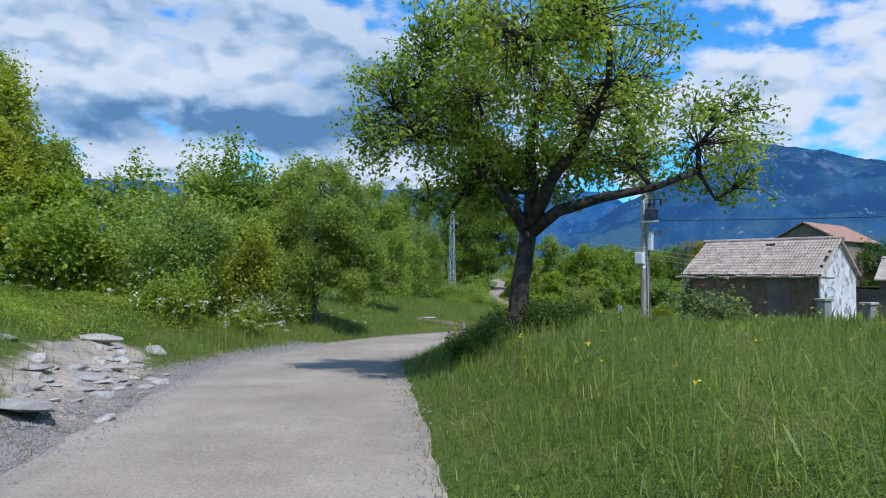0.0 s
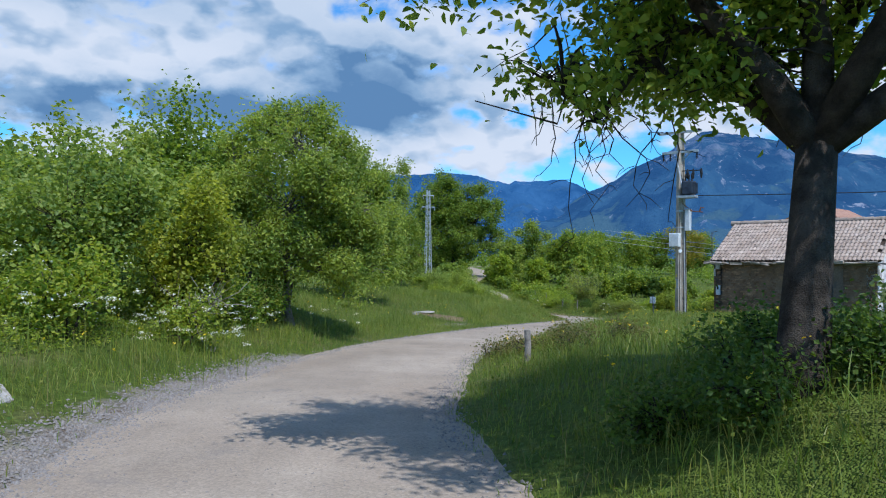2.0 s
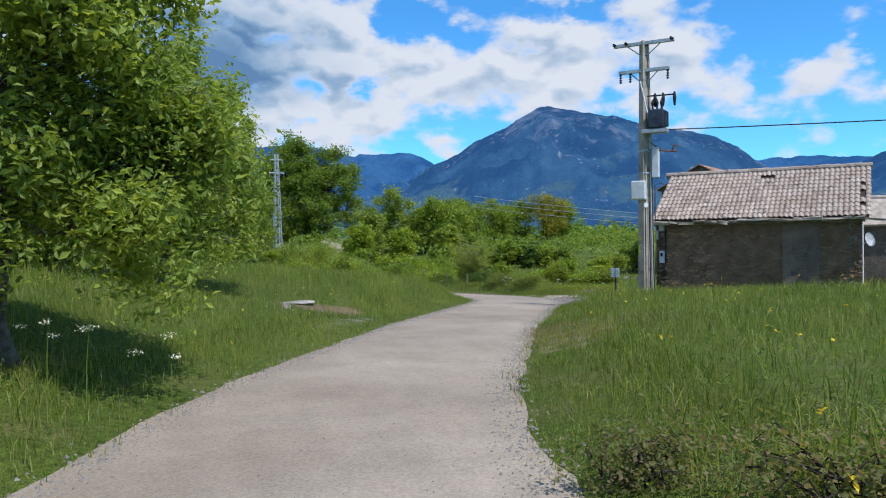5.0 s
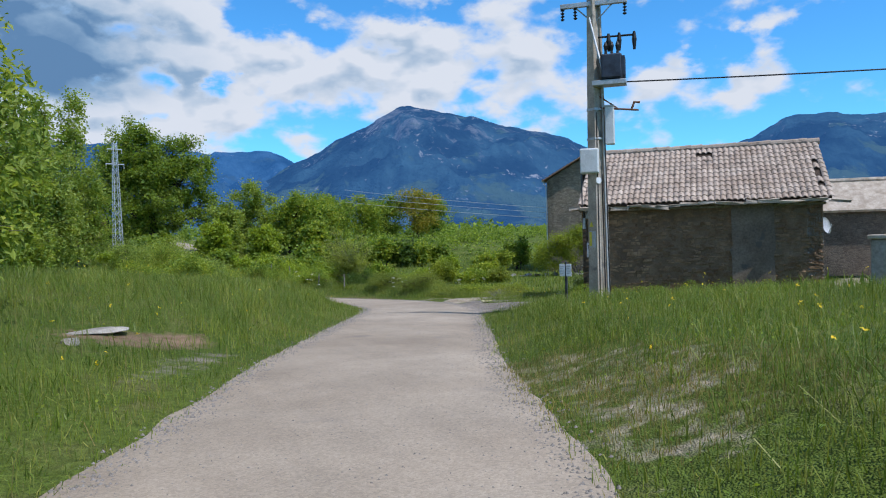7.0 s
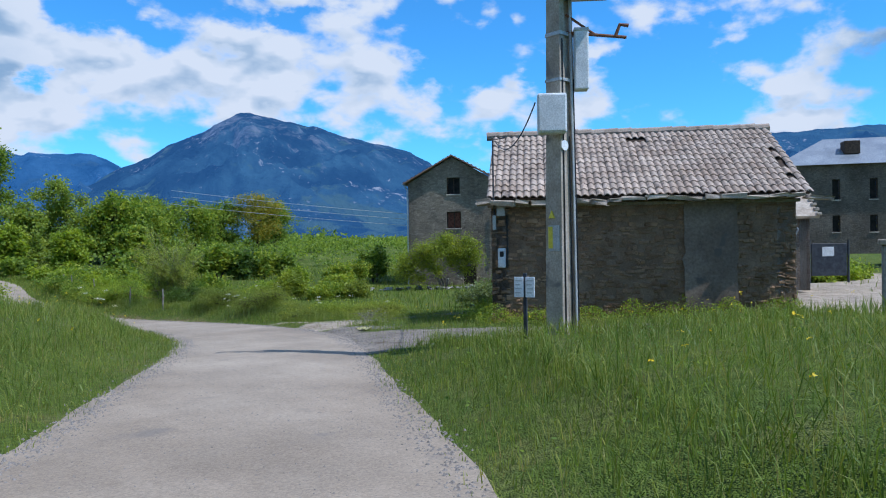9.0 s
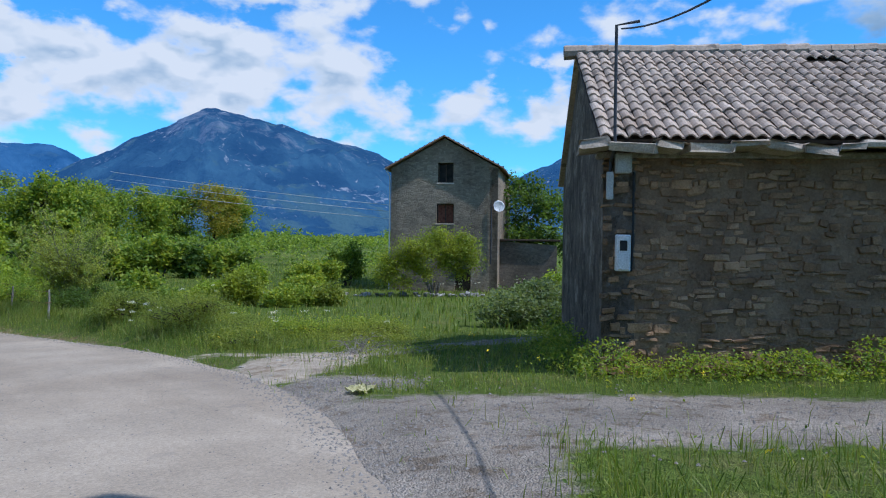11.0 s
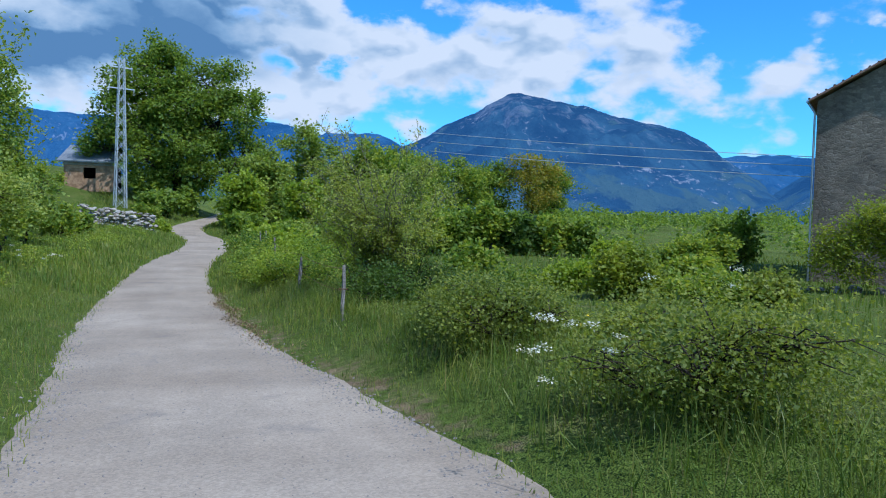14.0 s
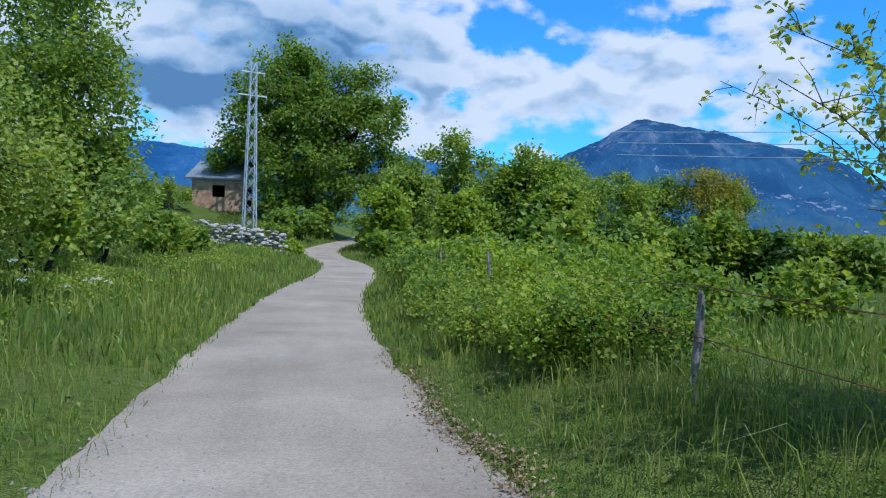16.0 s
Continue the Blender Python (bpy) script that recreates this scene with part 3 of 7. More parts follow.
# bare ground: its middle line, half widths along it, and what it is (0 gravel, 1 sand, 2 earth)
BARE_STRIPS = [
    ([(11.3, 47.9), (12.2, 48.9), (13.1, 49.6)], [0.7, 1.05, 0.8], 1, 1.0),
    ([(11.6, 51.6), (12.4, 50.8), (13.2, 50.2)], [0.25, 0.4, 0.4], 1, 0.85),
    ([(13.1, 49.7), (14.6, 49.8), (16.0, 49.9), (17.2, 49.7), (19.0, 49.8), (24, 51.0)], [0.6, 0.6, 0.55, 0.5, 0.45, 0.4], 0, 0.95),
    ([(9.2, 42.0), (10.5, 43.7), (11.6, 43.2), (13.1, 41.7), (15.0, 39.6)], [1.0, 1.5, 1.4, 1.3, 1.0], 0, 1.0),
    ([(9.6, 43.6), (10.4, 45.6), (11.3, 46.7), (12.0, 45.9)], [0.8, 0.7, 0.6, 0.4], 0, 0.85),
    ([(22.5, 35.0), (27.0, 40.5), (33.0, 44.0), (42.0, 47.5), (55, 50)], [1.0, 3.4, 3.4, 3.8, 4], 1, 1.0),
    ([(-3.0, 2.0), (-3.5, 6.0), (-3.95, 10.5), (-4.15, 14.5), (-3.85, 18.0), (-3.3, 21.5)], [0.55, 0.8, 0.75, 0.65, 0.5, 0.3], 0, 0.8),
    ([(2.7, 27.2), (3.8, 28.7), (4.25, 30.2), (4.1, 31.3)], [0.7, 1.0, 0.9, 0.5], 1, 0.43),
    ([(-0.35, 32.6), (0.3, 33.7), (0.9, 34.9)], [0.3, 0.5, 0.3], 0, 0.52),
    ([(-1.2, 35.3), (-0.2, 35.2), (0.7, 35.9)], [0.35, 0.6, 0.35], 2, 0.8),
    ([(11.45, 55.5), (11.1, 57.5), (10.55, 61.0), (10.1, 65.0)], [0.12, 0.22, 0.25, 0.12], 2, 0.75),
    ([(-5.8, 13.4), (-5.3, 11.2), (-4.7, 9.2), (-4.0, 7.6)], [0.5, 0.8, 0.8, 0.4], 1, 0.95),
]
BARE = []
for strip, wide, what, full in BARE_STRIPS:
    fine = spline(np.asarray(strip, float), 10)
    BARE.append((fine, np.interp(np.linspace(0, 1, len(fine)), np.linspace(0, 1, len(wide)), wide), what, full))


def bare_depth(x, y):
    """How bare the ground is at a point, from 0 to 1, for each kind."""
    out = np.zeros((len(x), 3))
    near = np.flatnonzero((np.abs(x - 18) < 45) & (np.abs(y - 30) < 45))
    for line, w, what, full in BARE:
        d = (w[None, :] - np.hypot(x[near, None] - line[None, :, 0], y[near, None] - line[None, :, 1])).max(axis=1)
        out[near, what] = np.maximum(out[near, what], full * np.clip(d / 0.7 + 0.5, 0, 1))
    return out


def build_ground():
    xs, ys = stretch(-12, 22, 0.33, 4600), stretch(-4, 80, 0.4, 4600)
    gx, gy = np.meshgrid(xs, ys)
    z = ground_z(gx.ravel(), gy.ravel())
    verts = np.stack([gx.ravel(), gy.ravel(), z], 1)
    w = len(xs)
    i = (np.arange(len(ys) - 1)[:, None] * w + np.arange(w - 1)[None, :]).ravel()
    me = mesh_of("ground", verts, np.stack([i, i + 1, i + w + 1, i + w], 1), M["ground"], True)
    lies = me.color_attributes.new("cover", "FLOAT_COLOR", "POINT")
    k = bare_depth(verts[:, 0], verts[:, 1])
    lies.data.foreach_set("color", np.concatenate([k, np.ones((len(k), 1))], 1).astype(np.float32).ravel())
    ob = new("ground", me)
    tagged(ob, "rough green meadow ground with bare earth between the grass", "ground", kind="structure")


build_ground()


def ribbon(name, line, left, right, zoff, mat, across=7, wobble=0.1, seed=1, crown=0.03, level=None):
    """A strip of ground cover along a line, with ragged edges."""
    rng = np.random.default_rng(seed)
    line = spline(np.asarray(line, float), 24)
    way = np.gradient(line, axis=0)
    way /= np.linalg.norm(way, axis=1, keepdims=True)
    nrm = np.stack([way[:, 1], -way[:, 0]], 1)
    n = len(line)
    ts = np.linspace(-1, 1, across)
    l, r = np.interp(np.linspace(0, 1, n), np.linspace(0, 1, len(left)), left), np.interp(np.linspace(0, 1, n), np.linspace(0, 1, len(right)), right)
    l = l + wobble * (rng.random(n) - 0.5) * 2
    r = r + wobble * (rng.random(n) - 0.5) * 2
    verts = []
    for j, t in enumerate(ts):
        off = np.where(t < 0, t * l, t * r)
        xy = line + nrm * off[:, None]
        z = level(xy[:, 0], xy[:, 1]) + zoff + crown * (1 - t * t)
        verts.append(np.stack([xy[:, 0], xy[:, 1], z], 1))
    verts = np.stack(verts, 1).reshape(-1, 3)
    i = (np.arange(n - 1)[:, None] * across + np.arange(across - 1)[None, :]).ravel()
    return new(name, mesh_of(name, verts, np.stack([i, i + 1, i + across + 1, i + across], 1), mat, True))


def build_road():
    ys = LINE[:, 1]
    hw = half_width(np.linspace(0, 1, 60) * 0 + np.interp(np.linspace(0, 1, 60), np.linspace(0, 1, len(ys)), ys))
    ob = ribbon("road", ROAD, hw + 0.4, hw + 0.4, -0.008, M["asphalt_dry"], 11, 0.012, 3, 0.035, lambda x, y: road_z(from_road(x, y)[1]))
    tagged(ob, "narrow pale grey country road with a worn gravelly surface", "road", kind="structure")


build_road()


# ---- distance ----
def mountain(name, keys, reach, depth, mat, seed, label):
    """A range of hills far off: a crest that rises and falls with the bearing, with gullied flanks before and behind it."""
    keys = np.array(keys, float)
    az = np.arange(keys[0, 0], keys[-1, 0] + 0.01, 0.14)
    crest = np.interp(az, keys[:, 0], keys[:, 1])
    crest = np.convolve(np.pad(crest, 3, mode="edge"), np.ones(3) / 3, "same")[3:-3]
    ts = np.concatenate([np.linspace(0, 1, 34), [1.12, 1.3]])
    verts = []
    for a, e in zip(az, crest):
        sa, ca = math.sin(radians(a)), math.cos(radians(a))
        top = reach * math.tan(radians(e * 1.045))
        for t in ts:
            r = reach - depth * (1 - t)
            p = Vector((sa * r, ca * r, 0))
            g = noise.ridged_multi_fractal(p * 0.0022 + Vector((seed, 0, 0)), 0.9, 2.1, 6, 1.0, 2.0) - 0.9
            f = noise.fractal(p * 0.012 + Vector((0, seed, 0)), 0.9, 2.0, 4)
            rise = (t ** 1.35 if t <= 1 else 1 - (t - 1) * 2.0) * top
            flank = min(t, 1) * max(1.02 - t, 0.0) * 2.6
            z = rise + top * 0.30 * g * flank + 9 * f * min(1, t * 2)
            verts.append((p.x, p.y, z - 6))
    w, n = len(ts), len(az)
    i = (np.arange(n - 1)[:, None] * w + np.arange(w - 1)[None, :]).ravel()
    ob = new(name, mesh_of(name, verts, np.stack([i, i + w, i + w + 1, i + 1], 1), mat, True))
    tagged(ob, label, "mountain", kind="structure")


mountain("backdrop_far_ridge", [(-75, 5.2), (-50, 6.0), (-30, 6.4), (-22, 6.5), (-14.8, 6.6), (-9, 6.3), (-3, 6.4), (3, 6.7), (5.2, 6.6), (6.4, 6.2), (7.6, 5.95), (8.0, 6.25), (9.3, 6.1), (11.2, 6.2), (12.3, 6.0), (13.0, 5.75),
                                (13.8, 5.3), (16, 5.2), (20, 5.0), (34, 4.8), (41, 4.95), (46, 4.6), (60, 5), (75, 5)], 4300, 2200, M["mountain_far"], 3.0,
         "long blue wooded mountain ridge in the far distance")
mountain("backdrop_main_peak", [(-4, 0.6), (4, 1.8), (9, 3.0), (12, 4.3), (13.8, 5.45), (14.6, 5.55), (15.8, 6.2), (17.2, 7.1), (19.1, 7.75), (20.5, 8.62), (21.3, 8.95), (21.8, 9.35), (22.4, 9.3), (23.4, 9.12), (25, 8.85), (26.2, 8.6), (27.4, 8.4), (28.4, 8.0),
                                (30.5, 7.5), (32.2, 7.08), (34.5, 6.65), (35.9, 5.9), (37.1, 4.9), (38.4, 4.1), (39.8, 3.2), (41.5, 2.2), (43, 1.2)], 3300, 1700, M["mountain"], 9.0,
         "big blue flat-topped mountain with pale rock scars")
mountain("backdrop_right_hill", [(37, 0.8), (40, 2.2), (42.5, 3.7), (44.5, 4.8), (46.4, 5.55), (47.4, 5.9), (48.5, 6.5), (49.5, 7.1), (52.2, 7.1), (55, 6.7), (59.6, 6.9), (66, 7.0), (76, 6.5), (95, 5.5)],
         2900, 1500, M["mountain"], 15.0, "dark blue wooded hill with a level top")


# ---- foliage ----
def leaf_mesh(name, at, size, mat, rng, up=0.7, droop=0.0, narrow=0.36, oval=False):
    """Many small folded leaves, set at the points given: two triangles each, or four for oval ones."""
    n = len(at)
    way = rng.normal(size=(n, 3))
    way[:, 2] = way[:, 2] * 0.7 - droop
    way /= np.linalg.norm(way, axis=1, keepdims=True)
    nrm = rng.normal(size=(n, 3))
    nrm[:, 2] = np.abs(nrm[:, 2]) + up
    side = np.cross(way, nrm)
    side /= np.linalg.norm(side, axis=1, keepdims=True) + 1e-9
    nrm = np.cross(side, way)
    s = (size * rng.uniform(0.65, 1.35, n))[:, None]
    mid = at + way * s * 0.5 + nrm * s * 0.12
    if oval:
        low, high = at + way * s * 0.3 + nrm * s * 0.10, at + way * s * 0.68 + nrm * s * 0.06
        verts = np.stack([at, low + side * s * narrow, high + side * s * narrow * 0.8, at + way * s - nrm * s * 0.08, high - side * s * narrow * 0.8, low - side * s * narrow], 1).reshape(-1, 3)
        b = np.arange(n)[:, None] * 6
        return mesh_of(name, verts, np.concatenate([b + [0, 1, 5], b + [1, 2, 5], b + [2, 4, 5], b + [2, 3, 4]], 1).reshape(-1, 3), mat)
    verts = np.stack([at, mid + side * s * narrow, at + way * s, mid - side * s * narrow], 1).reshape(-1, 3)
    b = np.arange(n)[:, None] * 4
    faces = np.concatenate([b + [0, 1, 2], b + [0, 2, 3]], 1).reshape(-1, 3)
    return mesh_of(name, verts, faces, mat)


def in_ball(rng, n, shell=0.35):
    d = rng.normal(size=(n, 3))
    d /= np.linalg.norm(d, axis=1, keepdims=True)
    return d * (rng.uniform(shell, 1.0, n) ** 0.6)[:, None]


def tufts(rng, n, shell, spread=0.2):
    """Points of a crown mass, gathered into uneven tufts with gaps between."""
    k = max(4, n // 6)
    c = in_ball(rng, k, max(shell, 0.4)) * rng.uniform(0.8, 1.12, (k, 1))
    return c[rng.integers(0, k, n)] + rng.normal(size=(n, 3)) * spread


def tree(name, xy, blobs, trunk_r, fork, leaf_mat, bark_mat, tips, per_tip, leaf, label, seed, category="tree", clump=0.28, droop=0.0, group="", narrow=0.36,
         stems=1, bare=0, lean=(0, 0), sink=0.1, shell=0.35, z=None, limbs=(), hang=(), oval=False, spread=0.2, twigs=1):
    """A tree or shrub: stems that fork into limbs and twigs, and leaves in clumps about the twigs' ends. blobs: crown masses about the foot."""
    rng = np.random.default_rng(seed)
    foot = (xy[0], xy[1], (gz(*xy) if z is None else z) - sink)
    ob = thing(name, foot, label, category, group)
    bm = bmesh.new()
    heads = []
    for k in range(stems):
        a = 2 * math.pi * k / max(stems, 1) + seed
        off = 0 if stems == 1 else trunk_r * 2.5
        base = Vector((math.cos(a) * off, math.sin(a) * off, 0))
        head = base + Vector((lean[0] + (0 if stems == 1 else math.cos(a) * fork * 0.35), lean[1] + (0 if stems == 1 else math.sin(a) * fork * 0.35), fork))
        mid = base.lerp(head, 0.5) + Vector(rng.normal(size=3) * 0.04 * fork)
        add_tube(bm, [base, base.lerp(mid, 0.25), mid, head], [trunk_r * 1.35, trunk_r * 1.05, trunk_r * 0.9, trunk_r * 0.8], 9 if trunk_r > 0.08 else 6)
        heads.append(head)
    ends = []
    volume = np.array([b[3] * b[4] + b[4] * b[5] + b[3] * b[5] for b in blobs])
    share = np.maximum(3, tips * volume / volume.sum()).astype(int)
    nodes = list(heads)
    for main in limbs:
        pts = [heads[0]] + [Vector(p) for p in main]
        add_tube(bm, pts, [trunk_r * (0.72 - 0.5 * k / len(main)) for k in range(len(pts))], 7)
        nodes += pts[2:] if len(pts) > 3 else pts[1:]
    if limbs:
        nodes = nodes[len(heads):]
    order = sorted(zip(blobs, share), key=lambda s: min((Vector(s[0][:3]) - h).length for h in heads))
    for i, (b, count) in enumerate(order):
        c = Vector(b[:3])
        head = min(nodes, key=lambda h: (h - c).length + 0.6 * max(0.0, h.z - c.z + 0.2))
        bend = head.lerp(c, 0.5) + Vector(rng.normal(size=3) * 0.17 * (c - head).length) - Vector((0, 0, 0.05 * (c - head).length))
        limb = [head, head.lerp(bend, 0.55), bend, bend.lerp(c, 0.6), c]
        r = trunk_r * min(0.62, 0.3 + 0.5 * (b[3] * b[5]) ** 0.5 / max(1e-3, fork + b[5]))
        r *= 1.0 if head in heads else 0.55
        add_tube(bm, limb, [r, r * 0.85, r * 0.65, r * 0.42, r * 0.25], 6)
        nodes += [limb[2], limb[3]]
        pts = tufts(rng, count, shell, spread) * np.array(b[3:6])
        for q, p in enumerate(pts):
            tip = c + Vector(p)
            root = limb[int(rng.integers(2, 5))]
            elbow = root.lerp(tip, 0.55) + Vector(rng.normal(size=3) * 0.10 * (tip - root).length) + Vector((0, 0, 0.06))
            tw = max(0.006, r * 0.16)
            if q % twigs == 0:
                add_tube(bm, [root, elbow, tip], [tw * 1.4, tw, tw * 0.4], 3, caps=False)
            ends.append((elbow, tip))
    for k in range(bare):
        b = blobs[k % len(blobs)]
        tip = Vector(b[:3]) + Vector(in_ball(rng, 1, 0.95)[0] * np.array(b[3:6]) * 1.2)
        h = min(nodes, key=lambda q: (q - tip).length) if len(nodes) > 1 else heads[0]
        m = h.lerp(tip, 0.5) + Vector(rng.normal(size=3) * 0.14 * (tip - h).length)
        add_tube(bm, [h, m, tip], [max(0.008, trunk_r * 0.09), max(0.006, trunk_r * 0.05), 0.004], 4)
    # bare twigs that hang down
    for x, y, top, low, count in hang:
        for k in range(count):
            p = Vector((x + rng.normal() * 0.16, y + rng.normal() * 0.2, top + rng.normal() * 0.1))
            end = rng.uniform(0.35, 1.0)
            path = [p]
            for q in range(6):
                path.append(path[-1] + Vector((rng.normal() * 0.07, rng.normal() * 0.07, -(top - low) * end / 6 * rng.uniform(0.6, 1.3))))
                if rng.random() < 0.75:
                    t = path[-1] + Vector((rng.normal() * 0.13, rng.normal() * 0.13, -rng.uniform(0.02, 0.16)))
                    add_tube(bm, [path[-1], path[-1].lerp(t, 0.5) + Vector((0, 0, 0.02)), t], [0.004, 0.004, 0.002], 3, caps=False)
            add_tube(bm, path, [0.008, 0.007, 0.006, 0.0055, 0.005, 0.004, 0.003], 4, caps=False)
            near = min(nodes, key=lambda h: (h - p).length)
            add_tube(bm, [near, near.lerp(p, 0.5) + Vector((0, 0, 0.12)), p], [0.02, 0.014, 0.008], 4, caps=False)
    part("trunk", bm, bark_mat, ob, smooth=True)
    elbows = np.array([e[0] for e in ends])
    tops = np.array([e[1] for e in ends])
    t = rng.uniform(0.35, 1.1, (len(ends), per_tip, 1))
    at = elbows[:, None] * (1 - t) + tops[:, None] * t + rng.normal(size=(len(ends), per_tip, 3)) * clump
    at[..., 2] -= droop * np.abs(rng.normal(size=at.shape[:2])) * clump * 2.2
    at = at.reshape(-1, 3)
    at[:, 2] = np.maximum(at[:, 2], 0.05)
    child(new("crown", leaf_mesh("crown", at, leaf, leaf_mat, rng, droop=droop, narrow=narrow, oval=oval)), ob)
    return ob


def shrub(name, xy, r, h, leaf_mat, label, seed, leaf=0.07, n=60, per=30, category="bush", group="", bark=None, flowers=None, clump=0.13, wide=1.0):
    """A rounded, uneven shrub of several low masses."""
    rng = np.random.default_rng(seed)
    h, leaf = h * 0.97, leaf * 1.05
    # fewer, larger leaves on what stands far from the road
    off = abs(from_road(*xy)[0][0]) + max(0.0, xy[1] - 68)
    few = min(1.0, max(0.25, 6.0 / max(off, 1e-3)))
    leaf *= 1.0 + 0.25 * smooth(5.0, 10.0, off)
    n, leaf = int(n * few), leaf / few ** 0.4
    blobs = [(0, 0, h * 0.52, r * 0.62, r * 0.62, h * 0.46)]
    for k in range(5):
        a = 2 * math.pi * (k + rng.uniform(-0.3, 0.3)) / 5
        rr = r * rng.uniform(0.35, 0.62)
        blobs.append((math.cos(a) * rr * wide, math.sin(a) * rr, h * rng.uniform(0.28, 0.62), r * rng.uniform(0.3, 0.5), r * rng.uniform(0.3, 0.5), h * rng.uniform(0.22, 0.38)))
    ob = tree(name, xy, blobs, max(0.012, 0.02 * h), h * 0.22, leaf_mat, bark or M["bark"], n, per, leaf, label, seed, category, clump, stems=3, group=group, sink=0.04, narrow=0.40, twigs=3)
    if flowers:
        pts = in_ball(rng, flowers, 0.85) * np.array([r, r, h * 0.5]) + np.array([0, 0, h * 0.55])
        pts = pts[pts[:, 2] > 0.15]
        cl = (pts[:, None] + rng.normal(size=(len(pts), 7, 3)) * 0.045).reshape(-1, 3)
        child(new("blossom", leaf_mesh("blossom", cl, 0.05, M["petal_white"], rng, 1.5)), ob, "clusters of small white flowers")
    return ob


# fruit tree on the bank by the road
tree("fruit_tree", (1.1, 11.1), [(-1.5, 0.2, 3.2, 1.0, 1.0, 0.9), (-2.0, 0.2, 3.7, 0.6, 0.7, 0.6), (-0.6, -0.6, 3.5, 1.1, 1.0, 0.9), (-0.8, 0.7, 2.45, 0.55, 0.6, 0.35), (0.0, 0.55, 2.45, 0.7, 0.6, 0.35), (-0.2, 1.3, 2.6, 0.7, 0.6, 0.4), (-0.6, 0.6, 2.1, 0.5, 0.5, 0.3), (-0.1, 0.4, 2.15, 0.55, 0.5, 0.3), (0.7, 0.5, 2.35, 0.6, 0.6, 0.3), (-1.2, 0.2, 4.6, 1.0, 1.0, 0.9), (-0.9, 0.3, 3.1, 1.0, 1.2, 0.8), (0.1, 0.4, 4.4, 1.5, 1.5, 1.2), (1.6, 0.2, 4.0, 1.35, 1.4, 1.0), (2.6, -0.4, 2.9, 0.9, 1.0, 0.65), (-0.5, 0.9, 2.55, 0.7, 0.8, 0.4),
                                 (0.7, 0.8, 5.6, 1.2, 1.2, 0.8), (-1.6, 0.6, 4.0, 0.75, 0.9, 0.8), (0.9, -1.0, 3.3, 1.0, 0.9, 0.7), (3.2, -0.3, 3.5, 0.6, 0.7, 0.5), (-1.45, 0.8, 2.2, 0.5, 0.5, 0.35), (3.4, -0.2, 2.4, 0.5, 0.6, 0.35),
                                 (0.7, -2.0, 4.3, 1.1, 1.0, 0.8), (-0.3, -1.5, 4.2, 0.9, 0.9, 0.8), (-0.3, 1.8, 2.9, 0.8, 0.9, 0.6), (2.0, 1.4, 3.2, 1.0, 1.0, 0.6), (0.5, 0.3, 2.75, 1.2, 1.1, 0.5), (1.7, 0.0, 2.8, 1.1, 1.0, 0.45), (-0.5, 0.4, 2.75, 0.8, 0.9, 0.4)],
     0.158, 1.62, M["leaf_pear"], M["bark"], 1600, 24, 0.078, "old fruit tree with a dark leaning trunk and loose green crown", 5, clump=0.10, bare=110, lean=(0.2, 0.15), shell=0.3, narrow=0.25, oval=True, droop=0.4, spread=0.17,
     limbs=(((-0.1, 0.2, 2.1), (-0.5, 0.3, 2.6), (-0.8, 0.3, 3.2), (-1.1, 0.4, 3.8)), ((0.25, 0.2, 2.3), (0.25, 0.4, 3.1), (0.5, 0.5, 4.0), (0.5, 0.6, 4.9)),
            ((0.6, -0.1, 1.95), (1.2, -0.4, 2.12), (1.9, -0.5, 2.25), (2.6, -0.4, 2.5)), ((0.5, -0.2, 2.4), (0.9, -0.8, 3.0), (1.1, -1.3, 3.5), (1.0, -1.9, 4.0)), ((0.0, 0.7, 2.1), (-0.35, 1.5, 2.45), (-0.6, 2.1, 2.55))),
     hang=((-0.75, 2.1, 2.45, 1.0, 7), (-0.45, 2.2, 2.4, 0.95, 6), (-1.3, 0.9, 2.5, 1.7, 5), (0.5, 1.0, 2.5, 1.9, 5)))
# dense round tree on the left bank
tree("ash_tree", (-4.35, 25.4), [(0, 0, 3.0, 1.7, 1.7, 1.4), (0.3, 0, 4.6, 1.3, 1.35, 1.2), (-1.3, -0.2, 3.5, 1.0, 1.2, 1.0), (1.1, 0.1, 2.6, 1.2, 1.3, 1.0), (0.6, 0.4, 5.6, 0.65, 0.8, 0.7), (-0.6, 0.3, 5.1, 0.7, 0.8, 0.7),
                                (1.6, -0.2, 2.0, 0.8, 0.9, 0.8), (-0.8, -0.8, 2.4, 1.1, 1.1, 0.9), (0.8, -0.9, 3.7, 0.9, 0.9, 0.8), (0, -1.0, 1.8, 1.2, 0.9, 0.7), (1.8, 0.2, 3.0, 0.7, 0.9, 0.8), (-1.8, 0.2, 2.4, 0.9, 1.0, 0.9), (1.4, 0.2, 4.3, 0.75, 0.8, 0.7),
                                (-1.4, 0.1, 4.5, 0.6, 0.7, 0.6), (1.5, -0.8, 1.3, 0.9, 0.9, 0.6), (-2.1, -0.3, 3.4, 0.6, 0.7, 0.6)],
     0.14, 1.3, M["leaf_ash"], M["bark_grey"], 1500, 40, 0.102, "dense round leafy tree with bright green leaves", 8, clump=0.115, narrow=0.25, droop=0.35, spread=0.17, shell=0.5, twigs=2)
